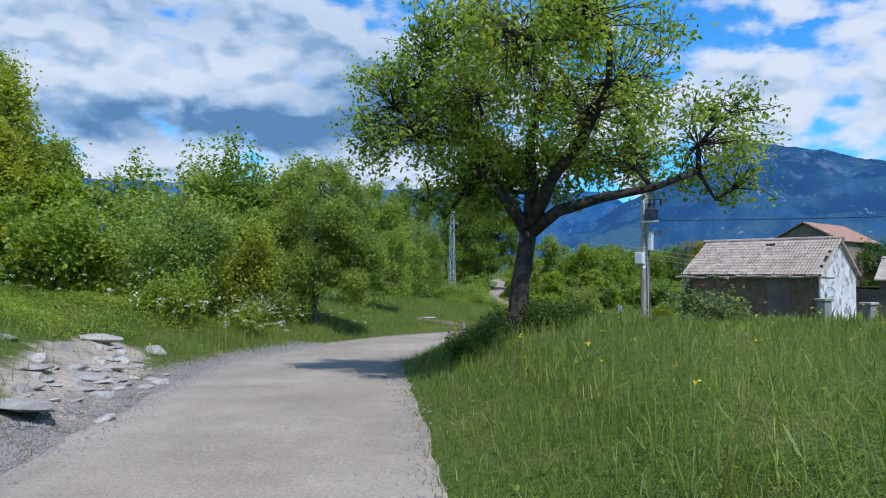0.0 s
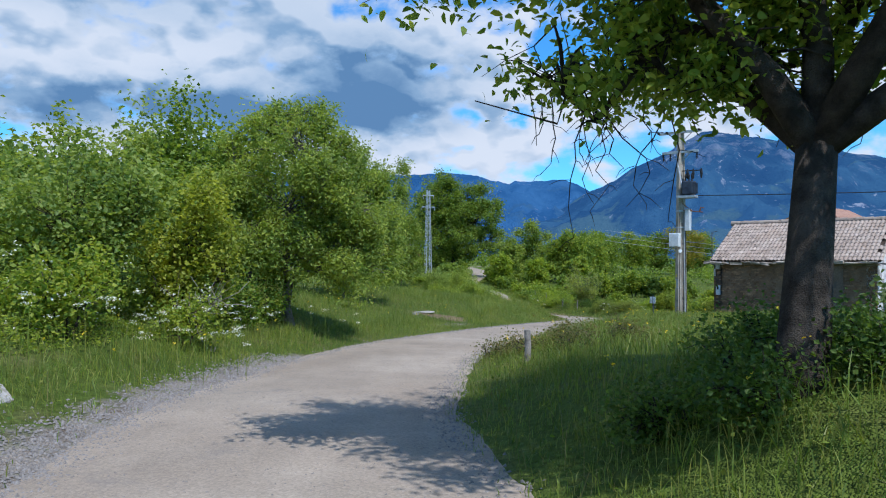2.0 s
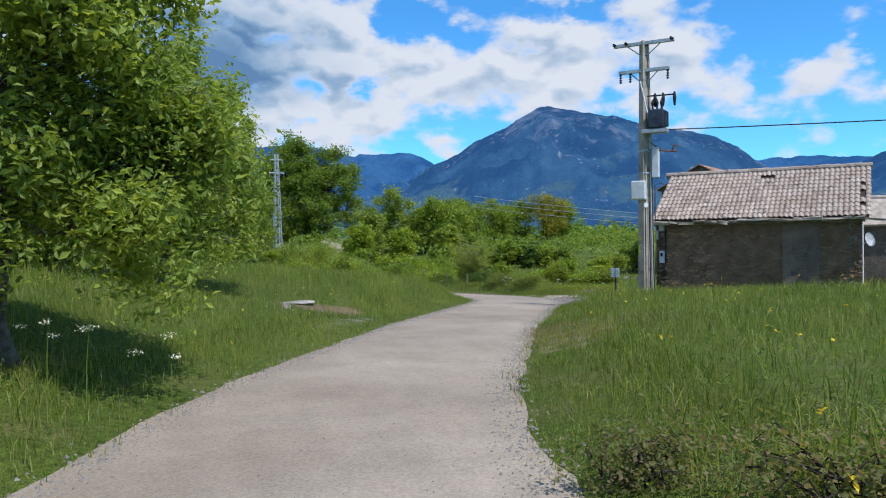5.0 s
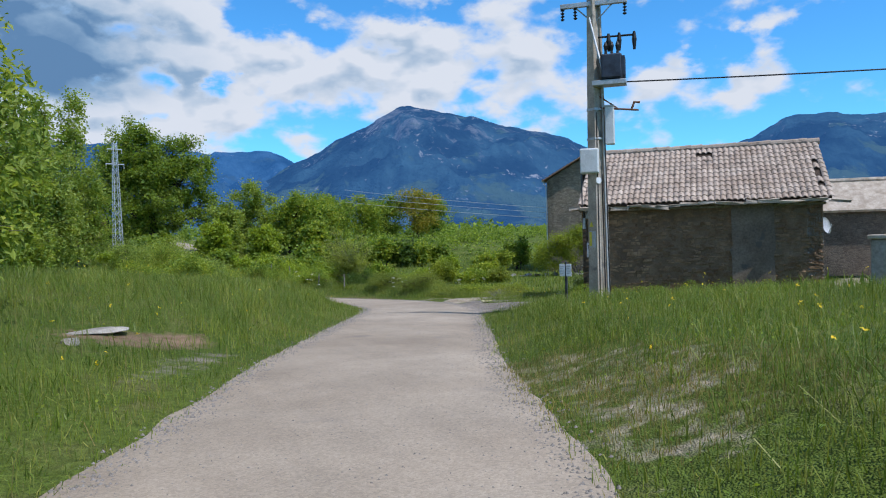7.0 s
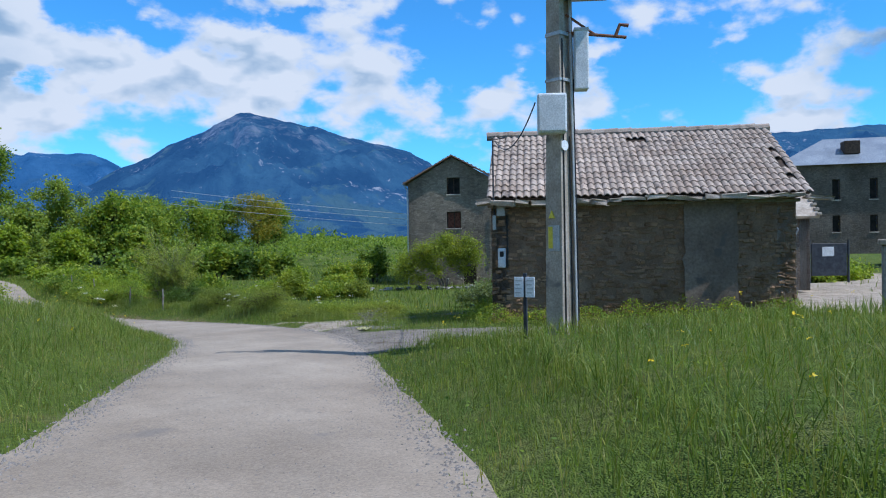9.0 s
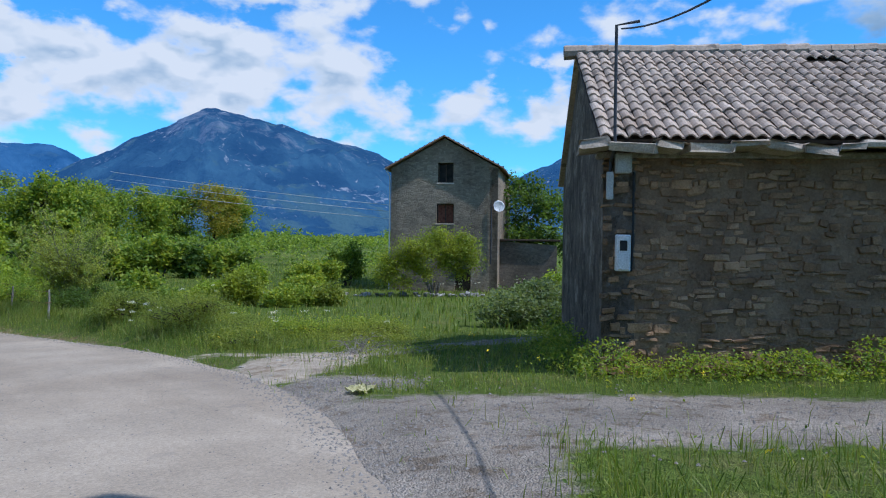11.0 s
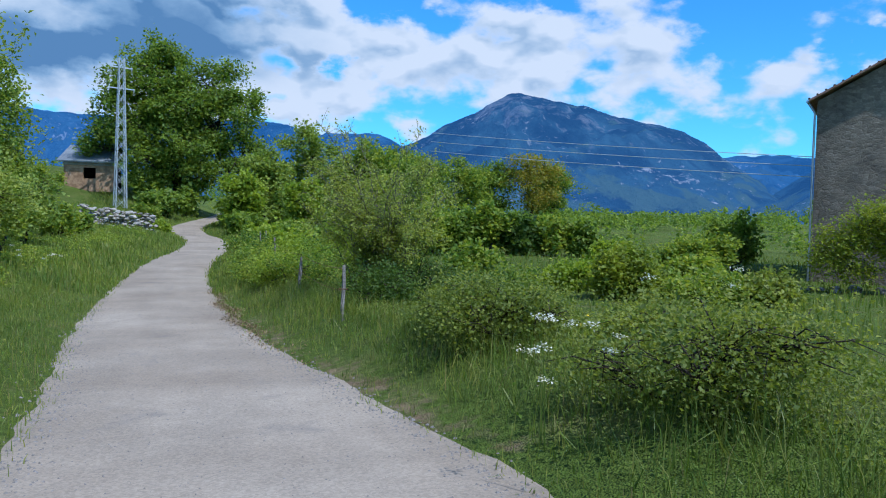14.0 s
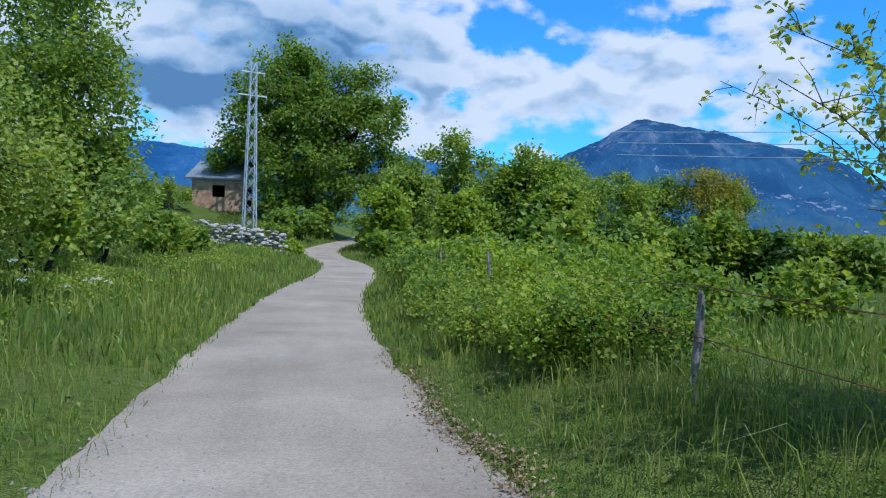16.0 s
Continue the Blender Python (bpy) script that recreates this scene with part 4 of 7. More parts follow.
# a second of its kind further along the meadow's edge
tree("ash_tree", (-3.9, 36.2), [(0, 0, 3.0, 1.6, 1.6, 1.4), (0.3, 0, 4.6, 1.3, 1.3, 1.2), (-1.2, -0.2, 3.6, 1.0, 1.2, 1.0), (1.3, 0.1, 2.4, 1.1, 1.2, 1.0), (0.4, 0.4, 5.7, 0.7, 0.8, 0.7), (1.5, -0.5, 3.4, 0.8, 0.9, 0.8), (-0.8, -0.8, 2.2, 1.1, 1.1, 1.0), (0.9, -0.9, 1.7, 1.2, 0.9, 0.8),
                                (1.2, 0.3, 4.6, 0.7, 0.8, 0.7), (-1.6, 0.3, 2.3, 0.9, 1.0, 0.9)],
     0.13, 1.2, M["leaf_ash"], M["bark_grey"], 700, 30, 0.155, "leafy green tree with drooping foliage at the meadow's edge", 9, clump=0.15, narrow=0.22, droop=0.35, spread=0.22, shell=0.5, twigs=2)


# ---- buildings ----
def wall_mesh(outline, thick, holes=()):
    """An upright wall in the local xz plane from y=0 inwards to y=thick: an outline with openings cut right through it. holes: (x0, z0, x1, z1)."""
    xs = sorted({p[0] for p in outline} | {h[0] for h in holes} | {h[2] for h in holes})
    bm = bmesh.new()

    def top_at(x):
        hi = [p for p in outline if p[1] > min(q[1] for q in outline) + 1e-6]
        hi.sort()
        return float(np.interp(x, [p[0] for p in hi], [p[1] for p in hi]))

    low = min(p[1] for p in outline)
    levels = sorted({z for h in holes for z in (h[1], h[3])})
    for a, b in zip(xs, xs[1:]):
        ta, tb = top_at(a), top_at(b)
        cuts = [low] + [z for z in levels if low + 1e-4 < z < min(ta, tb) - 1e-4]
        for k, z0 in enumerate(cuts):
            za, zb = (cuts[k + 1],) * 2 if k + 1 < len(cuts) else (ta, tb)
            if any(h[0] <= a + 1e-6 and h[2] >= b - 1e-6 and h[1] <= z0 + 1e-6 and h[3] >= min(za, zb) - 1e-6 for h in holes):
                continue
            vs = [bm.verts.new(p) for p in ((a, 0, z0), (b, 0, z0), (b, 0, zb), (a, 0, za), (a, thick, z0), (b, thick, z0), (b, thick, zb), (a, thick, za))]
            for f in ((0, 1, 2, 3), (5, 4, 7, 6), (4, 0, 3, 7), (1, 5, 6, 2), (3, 2, 6, 7), (4, 5, 1, 0)):
                bm.faces.new([vs[i] for i in f])
    bmesh.ops.remove_doubles(bm, verts=bm.verts, dist=1e-4)
    # inner faces between neighbouring blocks
    seen = {}
    for f in list(bm.faces):
        key = tuple(sorted(tuple(round(c, 4) for c in v.co) for v in f.verts))
        seen.setdefault(key, []).append(f)
    bmesh.ops.delete(bm, geom=[f for fs in seen.values() if len(fs) > 1 for f in fs], context="FACES")
    return bm


def moved(bm, m):
    bmesh.ops.transform(bm, matrix=m, verts=bm.verts)
    return bm


def slope_sheet(x0, x1, y0, z0, y1, z1, thick):
    """A roof slope from the eave (y0, z0) to the ridge (y1, z1)."""
    bm = bmesh.new()
    d = Vector((0, y1 - y0, z1 - z0)).normalized()
    n = Vector((0, -d.z, d.y)) * thick
    pts = [Vector(p) for p in ((x0, y0, z0), (x1, y0, z0), (x1, y1, z1), (x0, y1, z1))]
    vs = [bm.verts.new(p) for p in pts] + [bm.verts.new(p - n) for p in pts]
    for f in ((0, 1, 2, 3), (7, 6, 5, 4), (0, 4, 5, 1), (1, 5, 6, 2), (2, 6, 7, 3), (3, 7, 4, 0)):
        bm.faces.new([vs[i] for i in f])
    return bm


def window(parent, x, z, w, h, depth, m, curtain=False, grid=True):
    """A wooden window set back in its opening, with frame, pane and sill."""
    frm = bmesh.new()
    t = 0.07
    for lo, hi in (((x, depth, z), (x + t, depth + 0.07, z + h)), ((x + w - t, depth, z), (x + w, depth + 0.07, z + h)),
                   ((x + t, depth, z), (x + w - t, depth + 0.07, z + t)), ((x + t, depth, z + h - t), (x + w - t, depth + 0.07, z + h))):
        add_box(frm, lo, hi, 0.008, m)
    if grid:
        add_box(frm, (x + w / 2 - 0.03, depth + 0.005, z + t), (x + w / 2 + 0.03, depth + 0.06, z + h - t), 0.006, m)
    win = part("window", frm, M["dark_wood"], parent)
    part("pane", box((x + t, depth + 0.075, z + t), (x + w - t, depth + 0.09, z + h - t), 0, m), M["curtain" if curtain else "void"], win, "reddish brown curtain" if curtain else "")
    part("sill", box((x - 0.06, -0.05, z - 0.09), (x + w + 0.06, 0.18, z - 0.005), 0.015, m), M["slab"], win)
    return win


def bent_tile():
    """One curved roof tile: lies along y (up the slope), its wave across x; the lower end stands a little proud."""
    w, l = 0.187, 0.385
    xs = [0.0, 0.024, 0.056, 0.092, 0.124, 0.148, 0.187]
    zs = [0.006, 0.030, 0.048, 0.048, 0.030, 0.006, 0.0]
    v, f = [], []
    for y, up, shrink in ((0.0, 0.03, 1.0), (l, 0.0, 0.92)):
        for x, z in zip(xs, zs):
            v.append((w / 2 + (x - w / 2) * shrink, y, z + up))
    k = len(xs)
    for x, z in zip(xs, zs):
        v.append((x, 0.0, z + 0.03 - 0.022))
    for i in range(k - 1):
        f.append((i, i + 1, k + i + 1, k + i))
        f.append((i + 1, i, 2 * k + i, 2 * k + i + 1))
    return mesh_of("roof_tile", v, f, M["tile"], False)


def stone_block(seed):
    """A rough squared stone of unit size, its face uneven."""
    rng = np.random.default_rng(seed)
    bm = box((0, 0, 0), (1, 1, 1), 0.09)
    for v in bm.verts:
        v.co += Vector(rng.normal(size=3) * 0.06)
    me = bpy.data.meshes.new("stone")
    bmesh.ops.recalc_face_normals(bm, faces=bm.faces)
    bm.to_mesh(me)
    bm.free()
    me.materials.append(M["stone"])
    return me


BARN = pose(14.62, 44.78, 0, 0, 0, -44.3)


def build_barn():
    """Local x runs along the front wall, y goes into the barn. Heights are absolute."""
    L, D, low, eave, ridge = 7.55, 6.6, -2.3, 1.30, 3.5
    barn = thing("barn", (0, 0, 0), "old rubble-stone barn with a worn curved-tile roof among tall grass", "barn")
    barn.matrix_world = BARN
    part("wall", wall_mesh([(0, low), (L, low), (L, eave), (0, eave)], 0.5), M["mortar"], barn, "front wall of brown rubble stones in mortar")
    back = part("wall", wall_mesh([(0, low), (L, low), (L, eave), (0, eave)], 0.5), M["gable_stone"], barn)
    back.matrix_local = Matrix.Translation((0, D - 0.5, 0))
    # this gable's render also carries the shaded side in its dark base colour
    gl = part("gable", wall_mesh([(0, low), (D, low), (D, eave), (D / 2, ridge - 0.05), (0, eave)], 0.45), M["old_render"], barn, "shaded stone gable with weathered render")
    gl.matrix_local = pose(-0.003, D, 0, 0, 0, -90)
    gr = part("gable", wall_mesh([(0, low), (D, low), (D, eave), (D / 2, ridge - 0.05), (0, eave)], 0.45, [(1.15, low + 0.5, 2.05, -0.05)]), M["plaster"], barn, "gable with flaking white plaster")
    gr.matrix_local = pose(L + 0.003, 0, 0, 0, 0, 90)
    part("render_patch", moved(patch_mesh(1.3, 3.3, 3), Matrix.Translation((4.85, -0.07, -2.05)) @ pose(0, 0, 0, 90)), M["render_grey"], barn, "smooth grey rendered strip of wall")
    part("door", box((L - 0.12, 1.17, -1.78), (L - 0.06, 2.03, -0.07), 0.01), M["rust"], barn, "rusty red-brown door")
    # eave slabs, uneven stone flags under the tiles
    rng = random.Random(4)
    x = -0.35
    while x < L + 0.3:
        w = rng.uniform(0.3, 0.62)
        m = Matrix.Translation((x, -0.47 - rng.uniform(0, 0.07), eave - 0.02 + rng.uniform(-0.05, 0.03))) @ pose(0, 0, 0, rng.uniform(-4, 10), rng.uniform(-9, 9), rng.uniform(-9, 9))
        bm = box((0, 0, 0), (w - 0.015, 0.62, rng.uniform(0.07, 0.12)), 0.006)
        for v in bm.verts:
            v.co += Vector((rng.uniform(-1, 1), rng.uniform(-1, 1), rng.uniform(-0.4, 0.4))) * 0.045
        part("eave_slab", moved(bm, m), M["slab"], barn)
        x += w
    part("wall_plate", box((-0.1, -0.06, eave - 0.10), (L + 0.1, 0.2, eave - 0.012), 0.02), M["old_wood"], barn, "weathered beam below the eave")
    # roof: boards below, tiles above
    z0, slope = eave + 0.11, math.atan2(ridge - eave - 0.11, D / 2 + 0.32)
    part("roof_deck", slope_sheet(-0.1, L + 0.22, -0.32, z0, D / 2, ridge, 0.05), M["dark_wood"], barn)
    rear = part("roof_back", slope_sheet(-0.22, L + 0.1, -0.32, z0, D / 2, ridge, 0.08), M["tile"], barn)
    rear.matrix_local = Matrix.Translation((L, D, 0)) @ pose(0, 0, 0, 0, 0, 180)
    part("dish_arm", tube([(L + 0.02, 1.2, 0.35), (L + 0.14, 1.2, 0.42)], 0.02, 6), M["steel"], barn)
    dish_part(barn, (L + 0.17, 1.15, 0.5), 0.28, pose(0, 0, 0, 75, 0, 55))
    return barn, z0, slope


def dish_part(parent, at, r, turn):
    bm = bmesh.new()
    rings = []
    for k in range(6):
        a = k / 5 * r
        rings.append([bm.verts.new((math.cos(t) * a, math.sin(t) * a, 0.35 * a * a / r)) for t in (2 * math.pi * j / 20 for j in range(20))] if k else [bm.verts.new((0, 0, 0))])
    for j in range(20):
        bm.faces.new((rings[0][0], rings[1][j], rings[1][(j + 1) % 20]))
    for a, b in zip(rings[1:], rings[2:]):
        for j in range(20):
            bm.faces.new((a[j], b[j], b[(j + 1) % 20], a[(j + 1) % 20]))
    bmesh.ops.solidify(bm, geom=bm.faces[:], thickness=0.012)
    ob = part("satellite_dish", moved(bm, Matrix.Translation(at) @ turn), M["white"], parent, "round white satellite dish", True)
    part("feed_arm", moved(tube([(0, -r * 0.9, 0.1), (0, -0.05, r * 0.95), (0, 0, r * 0.9)], 0.012, 5), Matrix.Translation(at) @ turn), M["steel"], ob)
    return ob


def patch_mesh(w, h, seed):
    """A thin sheet of render in the xy plane, its borders broken."""
    rng = random.Random(seed)
    bm = bmesh.new()
    edge = [(t / 9, 0) for t in range(9)] + [(1, t / 16) for t in range(16)] + [(1 - t / 9, 1) for t in range(9)] + [(0, 1 - t / 16) for t in range(16)]
    f = bm.faces.new([bm.verts.new((x * w + rng.gauss(0, 0.018), y * h + rng.gauss(0, 0.018), 0)) for x, y in edge])
    out = bmesh.ops.extrude_face_region(bm, geom=[f])
    bmesh.ops.translate(bm, vec=(0, 0, -0.03), verts=[v for v in out["geom"] if isinstance(v, bmesh.types.BMVert)])
    return bm


barn, BARN_Z, BARN_SLOPE = build_barn()


def build_tower():
    """Tall narrow stone house. Local x runs along its gable front, y into it."""
    W, D, low, eave, ridge = 6.8, 9.5, -3.0, 4.75, 6.75
    ob = thing("stone_house", (0, 0, 0), "tall three-storey stone house with shuttered windows and low gable roof", "house")
    ob.matrix_world = pose(33.86, 76.52, 0, 0, 0, math.degrees(math.atan2(-5.4, 4.65)))
    wins = [(2.98, 3.85, 1.0, 1.25, False), (2.93, 1.30, 1.1, 1.25, True)]
    door = (4.15, -2.9, 5.15, -0.95)
    holes = [(x, z, x + w, z + h) for x, z, w, h, c in wins] + [door]
    one = Matrix.Identity(4)
    part("wall", wall_mesh([(0, low), (W, low), (W, eave), (W / 2, ridge - 0.12), (0, eave)], 0.5, holes), M["tower_stone"], ob, "gable front of grey-brown rubble stone")
    side_holes = [(2.0, 3.2, 2.6, 4.3), (4.4, 3.2, 5.0, 4.3), (2.0, 0.6, 2.8, 1.9), (5.2, 0.6, 6.0, 1.9)]
    left = part("wall", wall_mesh([(0, low), (D, low), (D, eave), (0, eave)], 0.5, side_holes), M["tower_stone"], ob)
    left.matrix_local = pose(-0.003, D, 0, 0, 0, -90)
    right = part("wall", wall_mesh([(0, low), (D, low), (D, eave), (0, eave)], 0.5), M["tower_stone"], ob)
    right.matrix_local = pose(W + 0.003, 0, 0, 0, 0, 90)
    rear = part("wall", wall_mesh([(0, low), (W, low), (W, eave), (W / 2, ridge - 0.12), (0, eave)], 0.5), M["tower_stone"], ob)
    rear.matrix_local = pose(0, D - 0.5, 0)
    for x, z, w, h, c in wins:
        window(ob, x, z, w, h, 0.2, one, c)
    for a, b, c, d in side_holes:
        window(ob, a, b, c - a, d - b, 0.2, pose(-0.003, D, 0, 0, 0, -90), False, False)
    part("door", box((door[0], 0.22, door[1]), (door[2], 0.28, door[3]), 0.01), M["dark_wood"], ob, "dark wooden door")
    for s in (0, 1):
        r = part("roof", slope_sheet(-0.32, D + 0.32, -0.34, eave + 0.02, W / 2, ridge + 0.06, 0.08), M["tile_orange"], ob, "weathered orange-brown tile slope")
        r.matrix_local = pose(0, D, 0, 0, 0, -90) if s == 0 else pose(W, 0, 0, 0, 0, 90)
    for y0, y1, n in ((-0.34, W / 2, 12), (W + 0.34, W / 2, 12)):
        for k in range(n):
            t = (k + 0.1) / n
            y, z = y0 + (y1 - y0) * t, eave + 0.05 + (ridge - eave) * t
            v = part("verge_tile", moved(tube([(0, 0, 0), (0, 0.26, 0)], [0.05, 0.045], 6), Matrix.Translation((y, -0.3, z)) @ pose(0, 0, 0, 0, 0, 0)), M["dark_wood"], ob)
    part("gutter", tube([(-0.36, -0.3, eave - 0.06), (-0.36, D + 0.3, eave - 0.06)], 0.06, 8), M["steel"], ob)
    part("downpipe", tube([(-0.36, 0.05, eave - 0.08), (-0.1, 0.05, eave - 0.5), (-0.08, 0.05, low)], 0.045, 8), M["steel"], ob)
    part("cable_mast", tube([(W - 0.4, -0.08, 2.4), (W - 0.4, -0.08, -1.2)], 0.04, 6), M["dark_metal"], ob)
    dish_part(ob, (W + 0.05, -0.32, 2.35), 0.36, pose(0, 0, 0, 78, 0, 25))
    # low lean-to at its right
    an = thing("lean_to", (0, 0, 0), "low dark stone lean-to beside the tall house", "outbuilding")
    an.matrix_world = ob.matrix_world @ Matrix.Translation((W + 0.02, 1.5, 0))
    part("wall", wall_mesh([(0, low), (3.6, low), (3.6, 0.0), (0, 0.25)], 0.4), M["gable_stone"], an)
    part("roof", box((-0.0, -0.2, 0.26), (3.8, 4.0, 0.38), 0.02), M["dark_wood"], an)
    return ob


build_tower()


def build_shed():
    L, D, low, eave, ridge = 5.0, 3.4, -1.9, 1.15, 2.6
    ob = thing("shed", (0, 0, 0), "small stone shed with a sagging grey tile roof", "shed")
    ob.matrix_world = pose(33.5 - 0.698 * 1.7 - 0.716 * L, 46.5 - 0.716 * 1.7 + 0.698 * L, 0, 0, 0, -44.3)
    part("wall", wall_mesh([(0, low), (L, low), (L, eave), (0, eave)], 0.4), M["gable_stone"], ob)
    g = part("gable", wall_mesh([(0, low), (D, low), (D, eave), (D / 2, ridge - 0.05), (0, eave)], 0.4, [(1.1, -0.6, 1.95, 0.55)]), M["plaster_grey"], ob, "pale grey rendered gable")
    g.matrix_local = pose(L + 0.003, 0, 0, 0, 0, 90)
    window(ob, 1.1, -0.6, 0.85, 1.15, 0.2, pose(L + 0.003, 0, 0, 0, 0, 90))
    for s in (0, 1):
        r = part("roof", slope_sheet(-0.25, L + 0.3, -0.3, eave + 0.0, D / 2, ridge, 0.12), M["slab"], ob, "grey weathered tile slope")
        r.matrix_local = Matrix.Identity(4) if s == 0 else pose(L, D, 0, 0, 0, 180)
    for k in range(9):
        t = k / 9
        part("ridge_tile", tube([(-0.2 + t * (L + 0.4), D / 2, ridge + 0.0), (-0.2 + (t + 0.115) * (L + 0.4), D / 2, ridge + 0.02)], [0.12, 0.11], 7), M["slab"], ob)
    for k in range(7):
        t = (k + 0.2) / 7
        for a, b in ((-0.3, D / 2), (D + 0.3, D / 2)):
            y = a + (b - a) * t
            part("verge_stone", box((L + 0.18, y - 0.11, eave + (ridge - eave) * t - 0.02), (L + 0.36, y + 0.13, eave + (ridge - eave) * t + 0.1), 0.02), M["slab"], ob)
    return ob


build_shed()


def build_far_house():
    L, D, low, eave, ridge = 16.0, 10.0, -1.2, 6.2, 8.9
    ob = thing("farmhouse", (0, 0, 0), "large two-storey stone farmhouse with a pale metal roof", "house")
    ob.matrix_world = pose(62.3, 62.8, 0, 0, 0, -52)
    holes = [(x, z, x + 0.6, z + h) for x in (1.6, 4.1, 6.9, 9.6, 12.4) for z, h in ((3.3, 1.7), (0.6, 1.4))]
    part("wall", wall_mesh([(0, low), (L, low), (L, eave), (0, eave)], 0.5, holes), M["gable_stone"], ob, "dark stone front with narrow windows")
    for x0, z0, x1, z1 in holes:
        window(ob, x0, z0, x1 - x0, z1 - z0, 0.2, Matrix.Identity(4), False, False)
    lf = part("wall", wall_mesh([(0, low), (D, low), (D, eave), (0, eave)], 0.5), M["gable_stone"], ob)
    lf.matrix_local = pose(-0.003, D, 0, 0, 0, -90)
    bm = bmesh.new()
    o = 0.4
    c = [bm.verts.new(p) for p in ((-o, -o, eave), (L + o, -o, eave), (L + o, D + o, eave), (-o, D + o, eave), (4.5, D / 2, ridge), (L - 4.5, D / 2, ridge))]
    for f in ((0, 1, 5, 4), (1, 2, 5), (2, 3, 4, 5), (3, 0, 4), (3, 2, 1, 0)):
        bm.faces.new([c[i] for i in f])
    roof = part("roof", bm, M["metal_roof"], ob, "pale grey sheet-metal hip roof")
    part("dormer", box((5.4, 1.4, 7.2), (6.6, 2.8, 8.3), 0.03), M["dark_wood"], roof)
    ch = part("chimney", box((-1.6, 2.0, 3.0), (-0.5, 3.1, 8.4), 0.05), M["gable_stone"], ob)
    for k in range(4):
        part("chimney_brick", box((-1.6 + (k % 2) * 0.8, 2.0 + (k // 2) * 0.8, 8.4), (-1.3 + (k % 2) * 0.8, 2.3 + (k // 2) * 0.8, 8.75), 0.02), M["stone"], ch)
    part("chimney_cap", box((-1.75, 1.85, 8.75), (-0.35, 3.25, 8.88), 0.03), M["slab"], ch)
    return ob


build_far_house()


def build_hut():
    ob = thing("hut", (-1.9, 126.6, gz(-1.9, 126.6)), "small stone hut with a pale corrugated roof under a big tree", "hut", turn=-8)
    part("wall", moved(wall_mesh([(-2.2, -0.3), (2.2, -0.3), (2.2, 2.4), (-2.2, 2.4)], 0.25, [(-0.5, 0.9, 0.6, 1.9)]), Matrix.Identity(4)), M["stone"], ob, "brown stone wall with a dark opening")
    part("lintel", box((-2.25, -0.04, 2.12), (2.25, 0.28, 2.38), 0.02), M["plaster_grey"], ob)
    part("side_wall", box((-2.2, 0.26, -0.3), (-1.95, 3.2, 2.7), 0.01), M["plaster_grey"], ob)
    part("inside", box((-1.9, 2.4, -0.3), (2.2, 2.6, 2.3), 0.01), M["void"], ob)
    roof = bmesh.new()
    for k in range(24):
        x = -2.6 + k * 0.215
        add_tube(roof, [(x, -0.5, 2.42), (x, 3.3, 4.15)], 0.10, 6)
    tagged(part("roof", roof, M["metal_roof"], ob, "pale corrugated sheet roof"), kind="stuff")
    return ob


build_hut()


# ---- the power line ----
def insulator(bm, top, length, r=0.055):
    """A string of small discs hanging from a point."""
    t = Vector(top)
    n = 4
    for k in range(n):
        z = t.z - length * (k + 0.5) / n
        add_tube(bm, [(t.x, t.y, z + 0.03), (t.x, t.y, z), (t.x, t.y, z - 0.03)], [0.018, r, 0.02], 8)
    add_tube(bm, [t, t - Vector((0, 0, length))], 0.012, 5)


